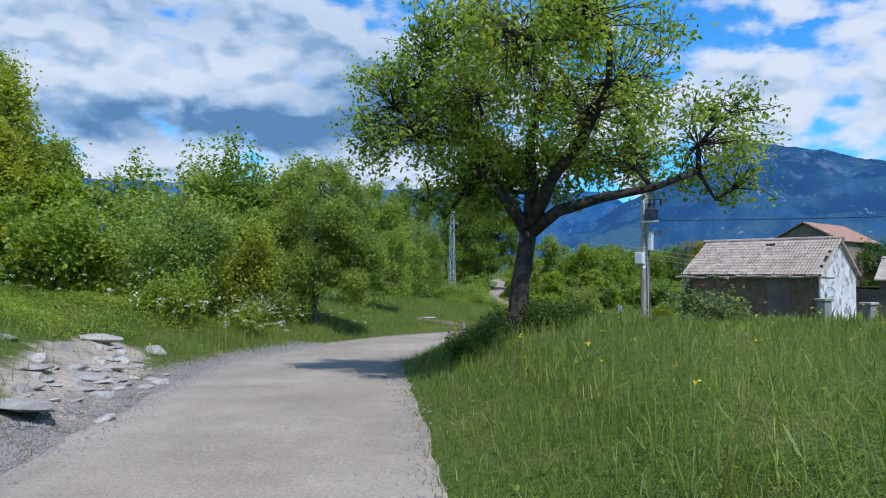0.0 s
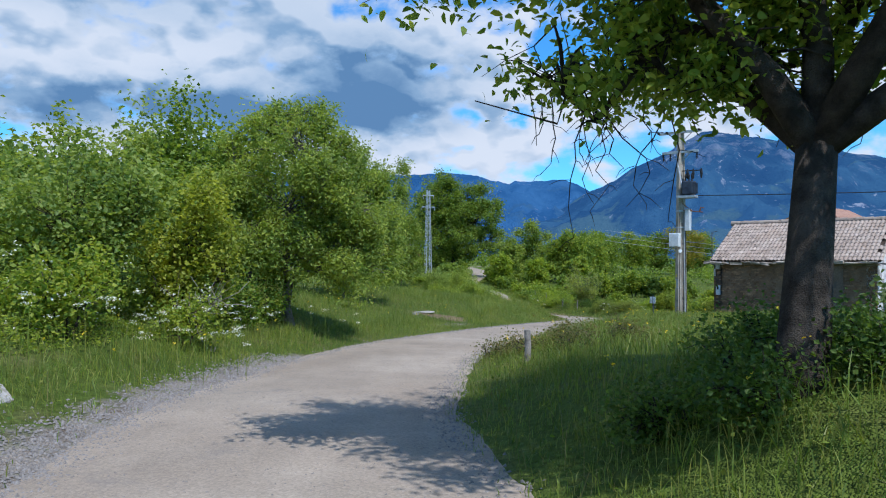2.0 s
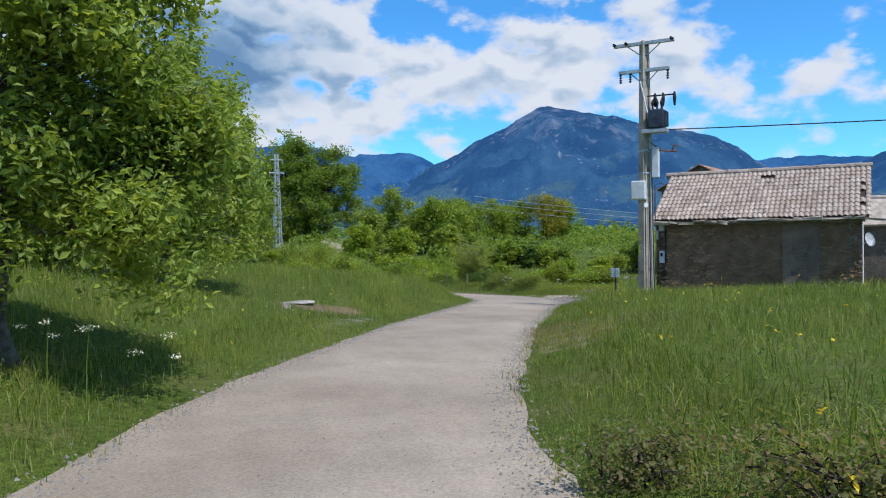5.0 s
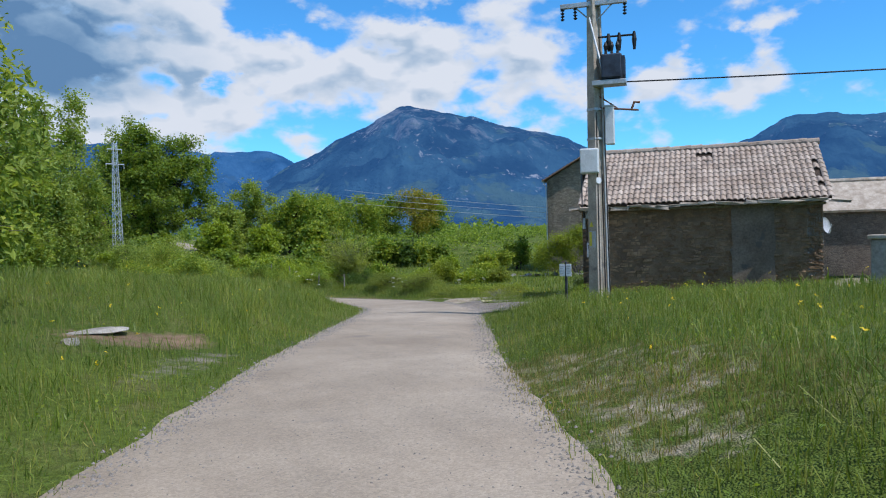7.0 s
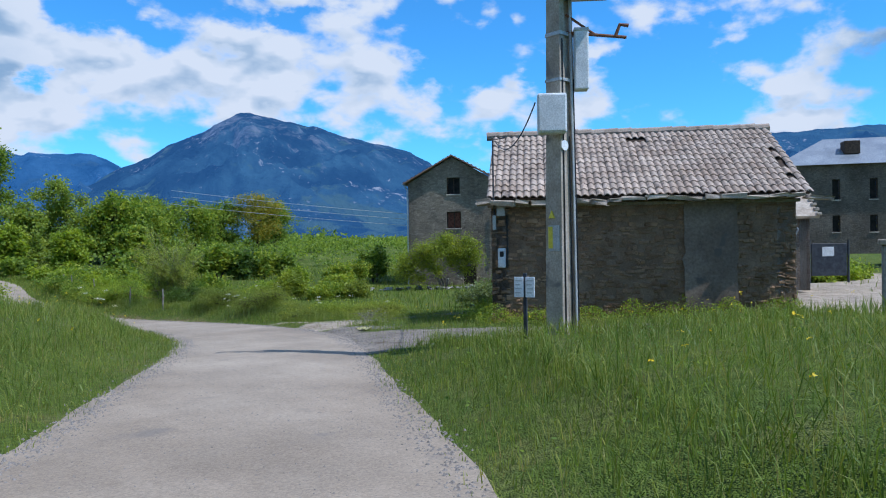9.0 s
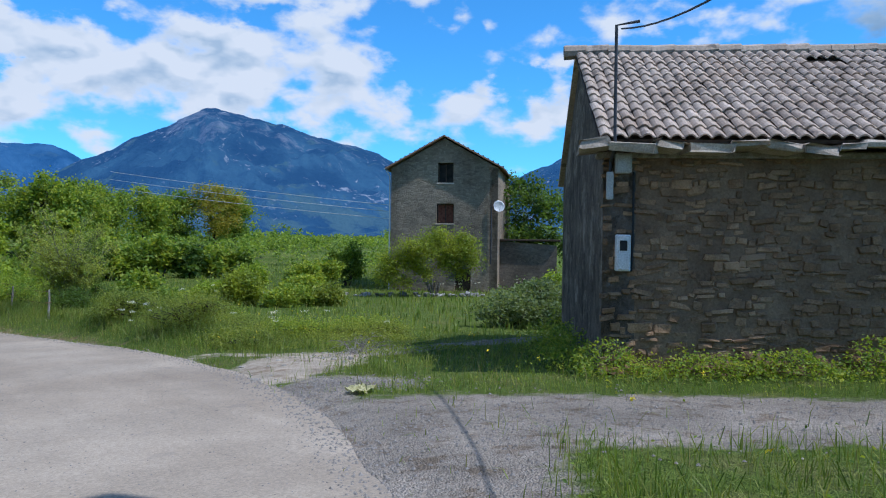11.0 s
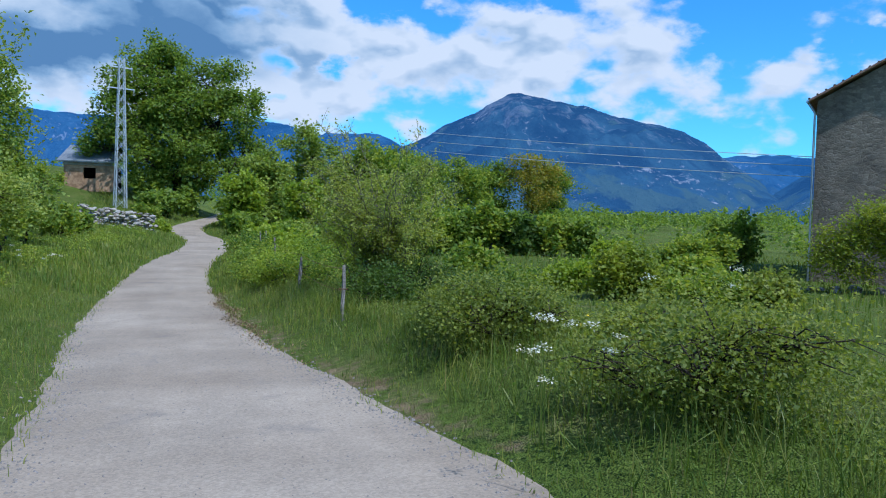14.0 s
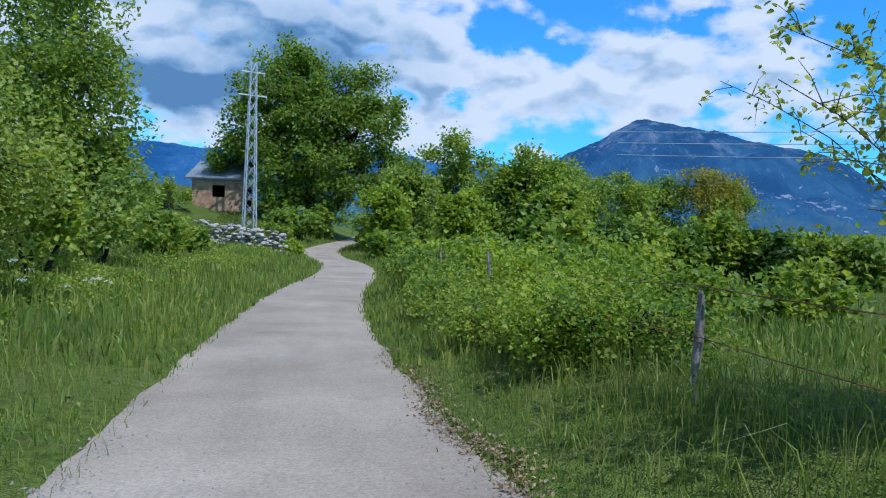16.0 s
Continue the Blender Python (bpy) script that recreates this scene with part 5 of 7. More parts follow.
def build_pole():
    ob = thing("power_pole", (10.45, 38.3, -1.15), "tall grey concrete power pole with transformer and white boxes", "power pole", turn=-42)
    H = 8.2
    SET = pose(0, 0, 0, 0, 0, 45)
    bm = bmesh.new()
    ring = []
    for t in (0, 0.25, 0.5, 0.75, 1):
        w, d, z = 0.205 - 0.085 * t, 0.178 - 0.075 * t, H * t
        ring.append([bm.verts.new(p) for p in ((-w, -d, z), (-w * 0.25, -d, z), (-w * 0.25, -d + 0.045, z), (w * 0.62, -d + 0.045, z), (w * 0.62, -d, z), (w, -d, z), (w, d, z), (-w, d, z))])
    for a, b in zip(ring, ring[1:]):
        for k in range(8):
            bm.faces.new((a[k], a[(k + 1) % 8], b[(k + 1) % 8], b[k]))
    bm.faces.new(ring[0])
    bm.faces.new(ring[-1])
    bmesh.ops.bevel(bm, geom=[e for e in bm.edges if abs((e.verts[0].co - e.verts[1].co).normalized().z) > 0.9], offset=0.012, segments=1, affect="EDGES")
    column = part("column", bm, M["concrete"], ob)
    column.matrix_local = SET
    # arms
    for z, half, name in ((8.12, 0.95, "top_arm"), (7.25, 0.80, "lower_arm")):
        bm = box((-half, -0.12, z - 0.05), (half, -0.02, z + 0.06), 0.008)
        add_tube(bm, [(-half * 0.6, -0.06, z), (0, 0.0, z - 0.45)], 0.018, 5)
        add_tube(bm, [(half * 0.6, -0.06, z), (0, 0.0, z - 0.45)], 0.018, 5)
        arm = part(name, bm, M["steel"], ob)
        for x in (-half + 0.05, -half * 0.55, half - 0.06):
            ib = bmesh.new()
            if name == "top_arm":
                add_tube(ib, [(x, -0.06, z), (x - 0.02, -0.3, z - 0.02)], [0.02, 0.02], 5)
                for q in (0.1, 0.16, 0.22):
                    add_tube(ib, [(x, -0.06 - q, z + 0.02), (x, -0.08 - q, z)], [0.05, 0.02], 7)
            else:
                insulator(ib, (x, -0.06, z - 0.04), 0.3)
            part("insulator", ib, M["black"], arm)
    # transformer on its bracket
    tr = bmesh.new()
    add_box(tr, (0.18, -0.38, 5.37), (0.66, 0.08, 5.95), 0.03)
    trafo = part("transformer", tr, M["trafo"], ob, "dark blue-grey transformer with cooling fins")
    for k in range(7):
        y = -0.36 + k * 0.066
        part("fin", box((0.66, y, 5.42), (0.73, y + 0.02, 5.88), 0.004), M["trafo"], trafo)
    for k in range(3):
        b = bmesh.new()
        add_tube(b, [(0.28 + k * 0.14, -0.16, z) for z in (5.95, 6.05, 6.18, 6.28)], [0.05, 0.03, 0.055, 0.02], 8)
        part("bushing", b, M["black"], trafo)
    part("bracket", box((-0.05, -0.36, 5.22), (0.75, 0.04, 5.34), 0.01), M["steel"], ob)
    fz = bmesh.new()
    add_tube(fz, [(0.1, -0.1, 6.42), (0.98, -0.12, 6.40)], 0.025, 6)
    for x in (0.35, 0.6, 0.95):
        add_tube(fz, [(x, -0.12, 6.48), (x, -0.12, 6.30), (x, -0.12, 6.05)], [0.03, 0.06, 0.03], 7)
    part("fuse_holder", fz, M["black"], ob)
    part("surge_strut", tube([(-0.1, -0.16, 6.9), (0.2, -0.30, 5.6)], 0.03, 6), M["steel"], ob)
    # street-lamp style bracket
    br = bmesh.new()
    add_tube(br, [(0.1, -0.05, 4.72), (1.02, -0.1, 4.60)], 0.025, 6)
    add_tube(br, [(0.1, -0.05, 5.0), (0.55, -0.08, 4.66)], 0.02, 6)
    add_tube(br, [(0.85, -0.1, 4.62), (0.92, -0.1, 4.80), (1.05, -0.1, 4.78)], 0.03, 6)
    part("side_bracket", br, M["rust"], ob, "rusty steel bracket")
    part("band", box((-0.17, -0.15, 4.66), (0.17, 0.15, 4.72), 0.005, SET), M["steel"], ob)
    part("band", box((-0.18, -0.155, 3.95), (0.18, 0.155, 4.0), 0.005, SET), M["steel"], ob)
    # boxes
    lb = part("long_box", box((0.22, -0.14, 3.82), (0.44, 0.10, 4.75), 0.02), M["box_white"], ob, "tall narrow white cabinet")
    part("lid", box((0.215, -0.155, 4.72), (0.445, 0.11, 4.77), 0.008), M["box_grey"], lb)
    wb = part("white_box", box((-0.37, -0.42, 3.12), (0.07, -0.17, 3.72), 0.02), M["box_white"], ob, "square white meter cabinet")
    part("cover", box((-0.35, -0.435, 3.15), (0.05, -0.42, 3.69), 0.006), M["box_white"], wb)
    part("round_plate", moved(tube([(0, 0, 0), (0, 0, 0.02)], 0.08, 14), SET @ Matrix.Translation((-0.1, -0.155, 2.95)) @ pose(0, 0, 0, 90)), M["white"], ob)
    part("warning_label", box((-0.212, -0.12, 1.32), (-0.19, 0.10, 1.72), 0.002, SET), M["box_grey"], ob, "small grey notice plate")
    part("warning_sign", box((-0.218, 0.0, 1.36), (-0.2125, 0.09, 1.70), 0.002, SET), M["yellow"], ob, "yellow warning strip")
    tri = bmesh.new()
    vs = [tri.verts.new(p) for p in ((-0.208, -0.03, 1.83), (-0.208, 0.09, 1.83), (-0.208, 0.03, 1.95))]
    f = tri.faces.new(vs)
    e = bmesh.ops.extrude_face_region(tri, geom=[f])
    bmesh.ops.translate(tri, vec=(0.03, 0, 0), verts=[v for v in e["geom"] if isinstance(v, bmesh.types.BMVert)])
    part("danger_triangle", moved(tri, SET), M["yellow"], ob, "yellow danger triangle")
    for x, r, z1 in ((0.10, 0.022, 5.3), (0.165, 0.014, 4.0), (0.02, 0.012, 3.1), (-0.14, 0.011, 4.6)):
        path = [(x * (1 - 0.05 * z), -(0.178 - 0.0092 * z) - r, z) for z in (0.0, z1 * 0.5, z1)]
        part("conduit", moved(tube(path, r, 6), SET), M["box_grey" if r > 0.02 else "black"], ob)
    return ob


build_pole()


def cable(name, pts, r, mat, label):
    ob = part(name, tube(pts, r, 5), mat, None)
    return tagged(ob, label, "cable")


cable("supply_cable", sag((10.95, 38.05, 4.2), (44.0, 7.5, 4.4), 0.55, 30), 0.018, M["black"], "black twisted power cable strung from the pole")
cable("barn_cable", sag((10.15, 38.55, 2.5), (14.42, 44.36, 2.86), 0.42, 16), 0.012, M["black"], "thin black cable sagging to the barn")
for z0, z1 in ((5.7, 2.45), (5.05, 2.05), (4.35, 1.57)):
    cable("line_wire", sag((24.6, 103.8, z0), (34.57, 77.13, z1), 0.12, 20), 0.017, M["galvanised"], "thin pale overhead wire running to the stone house")


def barn_fittings():
    """Meter boxes, pipe and mast on the barn's front wall."""
    for x, z0, w, h, d, mat, nm, lb in ((0.14, 0.98, 0.22, 0.27, 0.13, "box_grey", "junction_box", "grey junction box on the barn wall"), (0.16, -0.36, 0.20, 0.50, 0.12, "box_white", "meter_box", "white meter box on the barn wall")):
        ob = part(nm, box((x, -d - 0.05, z0), (x + w, -0.045, z0 + h), 0.015), M[mat], None)
        ob.matrix_world = BARN
        tagged(ob, lb, "meter box")
        part("cover", box((x + 0.03, -d - 0.062, z0 + 0.03), (x + w - 0.03, -d - 0.05, z0 + h - 0.03), 0.004), M[mat], ob)
        if nm == "meter_box":
            part("glass", box((x + 0.05, -d - 0.07, z0 + 0.28), (x + w - 0.05, -d - 0.062, z0 + 0.42), 0.003), M["black"], ob)
    m = part("mast", tube([(0.08, -0.10, 0.75), (0.08, -0.10, 1.15), (0.08, -0.46, 1.28), (0.08, -0.46, 2.9), (0.38, -0.46, 2.95)], 0.022, 7), M["dark_metal"], None)
    m.matrix_world = BARN
    tagged(m, "thin steel cable mast rising past the barn eave", "mast")
    part("foot_pipe", box((0.03, -0.14, 0.62), (0.12, -0.06, 1.0), 0.01), M["box_grey"], m)
    p = part("conduit", tube([(0.40, -0.07, 1.0), (0.40, -0.07, 0.1), (0.385, -0.07, -0.36)], 0.018, 6), M["black"], None)
    p.matrix_world = BARN
    tagged(p, "black conduit running down the barn wall", "conduit")


barn_fittings()


def build_notice():
    ob = thing("notice_board", (9.0, 37.62, gz(9.0, 37.62) - 0.05), "small white double notice board on a dark post", "sign", turn=-58)
    top = -0.16 - ob.location.z
    part("post", box((-0.025, -0.025, 0), (0.025, 0.025, top + 0.05), 0.005), M["dark_metal"], ob)
    for s, lo, hi in ((0, -0.145, -0.015), (1, 0.015, 0.145)):
        pl = part("panel", box((lo, -0.045, top - 0.28), (hi, -0.03, top), 0.004), M["white"], ob, "white printed sheet")
        for k in range(4):
            part("text_bar", box((lo + 0.02, -0.049, top - 0.06 - k * 0.055), (hi - 0.02 - 0.02 * (k % 2), -0.0455, top - 0.045 - k * 0.055)), M["box_grey"], pl)
    return ob


build_notice()


def build_pylon():
    ob = thing("lattice_pylon", (1.45, 121.0, gz(1.45, 121.0)), "slender galvanised lattice pylon beside a big tree", "pylon", turn=20)
    H, b0, b1 = 13.0, 0.46, 0.2

    def corner(i, z):
        r = b0 + (b1 - b0) * z / H
        return Vector(((-r, r, r, -r)[i], (-r, -r, r, r)[i], z))

    for i in range(4):
        part("leg", tube([corner(i, 0), corner(i, H)], 0.042, 4), M["galvanised"], ob)
    n = 13
    for k in range(n):
        z0, z1 = H * k / n, H * (k + 1) / n
        for i in range(4):
            j = (i + 1) % 4
            bm = bmesh.new()
            add_tube(bm, [corner(i, z0), corner(j, z1)], 0.019, 4)
            add_tube(bm, [corner(j, z0), corner(i, z1)], 0.019, 4)
            part("brace", bm, M["galvanised"], ob)
    for z, w in ((12.2, 0.9), (10.4, 1.1)):
        bm = box((-w, -0.05, z - 0.05), (w, 0.05, z + 0.05), 0.01)
        for x in (-w + 0.05, w - 0.05):
            insulator(bm, (x, 0, z - 0.05), 0.5, 0.08)
        part("cross_arm", bm, M["galvanised"], ob)
    return ob


build_pylon()


def build_gate():
    for x, y, h in ((18.9, 36.8, 1.6), (21.2, 36.9, 1.6)):
        ob = thing("gate_post", (x, y, gz(x, y) - 0.1), "square grey stone gate post with a flat cap", "gate post", "gate posts by the barn", turn=25)
        part("shaft", box((-0.25, -0.25, 0), (0.25, 0.25, h), 0.03), M["plaster_grey"], ob)
        part("cap", box((-0.32, -0.32, h), (0.32, 0.32, h + 0.12), 0.02), M["slab"], ob)
    a, b = Vector((21.55, 36.95, gz(22, 37.0))), Vector((25.3, 37.3, gz(24, 37.2)))
    ob = thing("metal_gate", a, "dark metal bar gate between two stone posts", "gate")
    d = b - a
    for z in (0.25, 1.15):
        part("rail", tube([(0, 0, z), (d.x, d.y, z)], 0.025, 5), M["dark_metal"], ob)
    for k in range(19):
        t = k / 18
        part("bar", tube([(d.x * t, d.y * t, 0.1), (d.x * t, d.y * t, 1.3)], 0.013, 5), M["dark_metal"], ob)


build_gate()


def build_bins():
    at = (34.6, 45.6)
    ob = thing("yard_gate", (at[0], at[1], -1.5), "dark metal yard gate with a pale notice beside the shed", "gate", turn=-40)
    bm = bmesh.new()
    add_box(bm, (-0.75, -0.03, 0.1), (0.75, 0.03, 1.5), 0.01)
    part("panel", bm, M["dark_metal"], ob)
    part("notice", box((-0.3, -0.045, 0.95), (0.2, -0.032, 1.35), 0.004), M["box_white"], ob, "pale notice")
    for x in (-0.82, 0.82):
        part("post", tube([(x, 0, -0.2), (x, 0, 1.65)], 0.05, 8), M["dark_metal"], ob)


build_bins()


# ---- trees and shrubs ----
# left bank at the start
shrub("willow_shrub", (-7.0, 19.3), 1.8, 3.3, M["leaf_willow"], "tall willow shrub with thin olive leaves and bare twigs", 21, 0.085, 430, 26, clump=0.16)
shrub("willow_shrub", (-9.6, 19.0), 1.7, 2.8, M["leaf_shrub"], "leafy green shrub on the grassy bank", 22, 0.09, 400, 26, clump=0.16)
shrub("willow_shrub", (-5.7, 21.4), 1.3, 3.4, M["leaf_poplar"], "yellow-green shrub beside the round tree", 23, 0.085, 330, 26, clump=0.15)
shrub("flowering_shrub", (-6.3, 17.6), 1.15, 1.55, M["leaf_shrub"], "low shrub with clusters of white flowers", 24, 0.07, 130, 24, flowers=26)
shrub("flowering_shrub", (-5.2, 19.6), 0.9, 1.1, M["leaf_shrub"], "low shrub with clusters of white flowers", 25, 0.06, 90, 24, flowers=14)
shrub("bush", (-11.8, 16.6), 1.3, 1.6, M["leaf_shrub"], "dense green bush in high grass", 26, 0.08, 120, 26, clump=0.16)
shrub("bush", (-12.5, 21.5), 2.0, 2.6, M["leaf_shrub"], "dense green bush on the bank", 27, 0.12, 420, 24, clump=0.2)
shrub("bush", (-9.8, 24.5), 2.0, 3.6, M["leaf_willow"], "tall olive-green bush on the bank", 28, 0.12, 460, 24, clump=0.2)
shrub("bush", (-7.8, 26.5), 2.0, 4.0, M["leaf_ash"], "tall green bush close to the round tree", 29, 0.12, 460, 24, clump=0.2)
# two bushes added to stand in for the deep shade below the round tree
shrub("bush", (-5.4, 23.2), 1.1, 1.3, M["leaf_bramble"], "dark bush added for the deep shade below the round tree", 30, 0.07, 110, 26)
shrub("bush", (-4.9, 24.4), 0.9, 0.9, M["leaf_bramble"], "dark low bush added to deepen the shade below the round tree", 31, 0.07, 90, 26)
tree("bare_bush", (-4.85, 19.9), [(0.1, 0, 1.0, 0.6, 0.6, 0.45), (-0.4, 0.1, 0.9, 0.4, 0.5, 0.4)], 0.018, 0.15, M["leaf_shrub"], M["bark_pale"], 40, 3, 0.05, "half-bare bush with pale twisted stems", 33, "bush", stems=7, bare=10, clump=0.1)
tree("field_tree", (-20.0, 37.6), [(0, 0, 3.6, 1.5, 1.5, 1.5), (-0.6, 0, 2.4, 1.2, 1.3, 0.9), (0.7, 0, 2.6, 1.0, 1.1, 0.9), (0.2, 0.2, 4.8, 0.9, 0.9, 0.8)], 0.12, 1.3, M["leaf_willow"], M["bark"], 420, 24, 0.19,
     "dull green field tree with a leaning dark trunk", 41, clump=0.22, lean=(0.35, 0))
for k, (x, y, h) in enumerate(((-19.9, 33.8, 7.8), (-22.0, 35.5, 8.8), (-18.9, 31.0, 5.2))):
    tree("poplar_tree", (x, y), [(0, 0, h * 0.3, 1.4, 1.4, h * 0.22), (0.2, 0, h * 0.55, 1.2, 1.2, h * 0.25), (0, 0.1, h * 0.82, 0.7, 0.7, h * 0.2)], 0.14, h * 0.16, M["leaf_poplar"], M["bark_grey"], 560, 26, 0.17,
         "slim yellow-green poplar on the hillside", 45 + k, clump=0.22, group="hillside poplars")
for k, (x, y, r, h) in enumerate(((-15.5, 37.5, 2.9, 6.2), (-12.4, 38.6, 3.0, 7.4), (-10.0, 36.5, 2.7, 7.2), (-17.8, 34.0, 2.0, 3.6), (-7.6, 36.5, 2.4, 6.8), (-21.5, 29.0, 1.8, 1.8), (-17.5, 27.0, 1.6, 1.6))):
    shrub("hedge_tree", (x, y), r, h, M[("leaf_shrub", "leaf_willow", "leaf_oak", "leaf_lime")[k % 4]], "rounded hedgerow tree on the grassy slope", 51 + k, 0.105, 1000, 24, category="tree", clump=0.26)
# right bank at the start
shrub("grey_bush", (5.8, 16.0), 1.15, 1.0, M["leaf_grey"], "loose grey-green bush in tall grass", 67, 0.07, 110, 22, clump=0.13)
for k, (x, y, r, h) in enumerate(((0.75, 19.6, 0.6, 0.36), (1.4, 18.8, 0.65, 0.42), (2.1, 18.0, 0.5, 0.34), (0.35, 20.7, 0.45, 0.34), (1.1, 17.5, 0.45, 0.3))):
    shrub("bramble", (x, y), r, h, M["leaf_dry_bramble"], "low half-dry bramble tangle round a wooden stump", 71 + k, 0.034, 90, 16, category="bramble", group="brambles by the stump", clump=0.1)
for k, (x, y, r, h) in enumerate(((0.75, 10.95, 0.45, 0.42), (1.5, 10.9, 0.5, 0.45), (1.0, 11.6, 0.55, 0.5), (1.9, 11.5, 0.5, 0.42), (0.35, 11.5, 0.4, 0.38), (1.5, 12.1, 0.5, 0.45))):
    shrub("bramble", (x, y), r, h, M["leaf_dark"], "dark low bramble at the foot of the fruit tree", 611 + k, 0.034, 120, 22, category="bramble", group="brambles under the fruit tree", clump=0.09)
# field on the right past the junction
for k, (x, y, r, h, m, lf) in enumerate(((12.8, 55.1, 1.15, 1.0, "leaf_olive", 0.045), (13.9, 57.4, 1.1, 0.55, "leaf_olive", 0.05), (13.0, 52.6, 0.9, 0.3, "leaf_olive", 0.05), (14.6, 53.5, 1.0, 0.32, "leaf_shrub", 0.05),
                                         (15.9, 52.4, 1.1, 0.34, "leaf_olive", 0.05), (12.5, 58.3, 0.95, 0.75, "leaf_olive", 0.05), (13.4, 60.5, 1.2, 0.6, "leaf_olive", 0.045), (12.4, 59.8, 0.85, 0.6, "leaf_olive", 0.045), (14.9, 58.8, 1.0, 0.35, "leaf_shrub", 0.06),
                                         (17.6, 55.0, 1.0, 0.3, "leaf_shrub", 0.06), (21.3, 52.8, 1.5, 0.95, "leaf_grey", 0.07), (23.0, 53.2, 1.8, 1.5, "leaf_grey", 0.08), (24.8, 56.0, 1.6, 1.0, "leaf_grey", 0.08), (26.0, 53.4, 2.0, 2.0, "leaf_grey", 0.09),
                                         (11.4, 69.7, 1.2, 1.1, "leaf_lime", 0.055), (10.9, 68.7, 0.8, 0.85, "leaf_lime", 0.05), (12.2, 71.5, 1.0, 1.15, "leaf_bramble", 0.06), (12.9, 73.6, 1.2, 1.4, "leaf_lime", 0.07), (11.6, 75.2, 1.0, 1.2, "leaf_lime", 0.07),
                                         (14.6, 74.2, 1.3, 1.6, "leaf_shrub", 0.08), (12.2, 78.4, 1.2, 1.3, "leaf_lime", 0.08), (13.4, 82.0, 1.5, 1.7, "leaf_shrub", 0.10), (12.4, 86.8, 1.5, 1.6, "leaf_lime", 0.10), (15.8, 79.0, 1.6, 1.8, "leaf_shrub", 0.1),
                                         (13.5, 92.0, 1.8, 2.0, "leaf_shrub", 0.12), (12.2, 98.0, 1.6, 1.7, "leaf_lime", 0.12), (16.5, 88.0, 1.9, 2.2, "leaf_oak", 0.12), (17.2, 69.5, 1.1, 1.0, "leaf_shrub", 0.08), (18.5, 76.5, 1.4, 1.3, "leaf_shrub", 0.1))):
    shrub("hedge_bush", (x, y), r, h, M[m], ("low olive bramble heap along the field edge", "green hedge bush along the field edge")[m not in ("leaf_bramble", "leaf_olive")], 81 + k, lf * (0.72 if y < 64 else 0.95), int((330 if y < 64 else 90) + 60 * r), 24, clump=0.1 + lf * 0.6)
hedge = random.Random(5)
for k in range(21):
    y = 68.3 + k * 1.15 + hedge.uniform(-0.4, 0.4)
    x = float(np.interp(y, LINE[:, 1], LINE[:, 0])) + 2.75 + hedge.uniform(-0.2, 0.6 if y < 73 else 1.6)
    r = hedge.uniform(0.6, 1.15)
    m = hedge.choice(("leaf_bramble", "leaf_shrub", "leaf_lime", "leaf_bramble"))
    shrub("hedge_bush", (x, y), r, hedge.uniform(0.5, 1.1) * (0.8 + 0.3 * (k > 6)), M[m], "low tangled hedge bush between lane and field", 301 + k, 0.048, int(100 + 70 * r), 24, clump=0.13, wide=1.3)
def arching_shrub(name, xy, stems, tall, reach, leaf_mat, leaf, label, seed, per=95, side=None):
    """Long bare stems that rise from one stool and arch over, with small leaves in sprays along their upper parts."""
    rng = np.random.default_rng(seed)
    ob = thing(name, (xy[0], xy[1], gz(*xy) - 0.05), label, "bush")
    bm, pts = bmesh.new(), []
    for k in range(stems):
        a = rng.uniform(0, 6.283) if side is None or k % 3 else side + rng.normal(0, 0.5)
        h, r = tall * rng.uniform(0.45, 1.0), reach * rng.uniform(0.25, 1.0)
        root = np.array([rng.normal() * 0.16, rng.normal() * 0.16, 0.0])
        us = np.linspace(0, 1, 9)
        path = root + np.stack([np.cos(a) * r * us ** 1.7, np.sin(a) * r * us ** 1.7, h * (1.28 * us - 0.28 * us ** 3.2)], 1)
        path[1:] += rng.normal(size=(8, 3)) * 0.035
        add_tube(bm, path, list(np.linspace(0.011, 0.003, 9)), 4, caps=False)
        for q in range(int(10 + 8 * h)):
            u = rng.uniform(0.22, 1.0)
            i = min(int(u * 8), 7)
            p = path[i] + (path[i + 1] - path[i]) * (u * 8 - i)
            tip = p + rng.normal(size=3) * 0.16 + np.array([0, 0, 0.06])
            add_tube(bm, [p, (p + tip) / 2 + np.array([0, 0, 0.03]), tip], [0.004, 0.003, 0.0015], 3, caps=False)
            m = max(3, int(per / (10 + 8 * h) * 1.5))
            t = rng.uniform(0.1, 1.1, (m, 1))
            pts.append(p + (tip - p) * t + rng.normal(size=(m, 3)) * 0.035)
    part("stem", bm, M["bark_grey"], ob, smooth=True)
    at = np.concatenate(pts)
    at[:, 2] = np.maximum(at[:, 2], 0.05)
    child(new("crown", leaf_mesh("crown", at, leaf, leaf_mat, rng, narrow=0.3, droop=0.3, oval=True)), ob)
    return ob


arching_shrub("sallow_shrub", (12.75, 65.0), 60, 2.75, 1.7, M["leaf_sallow"], 0.046, "airy arching shrub with small leaves beside a fence post", 120, per=330)
arching_shrub("sallow_shrub", (12.5, 65.2), 16, 3.5, 1.8, M["leaf_sallow"], 0.042, "tall arching shrub with sparse leafy stems over the fence", 121, per=220, side=2.5)
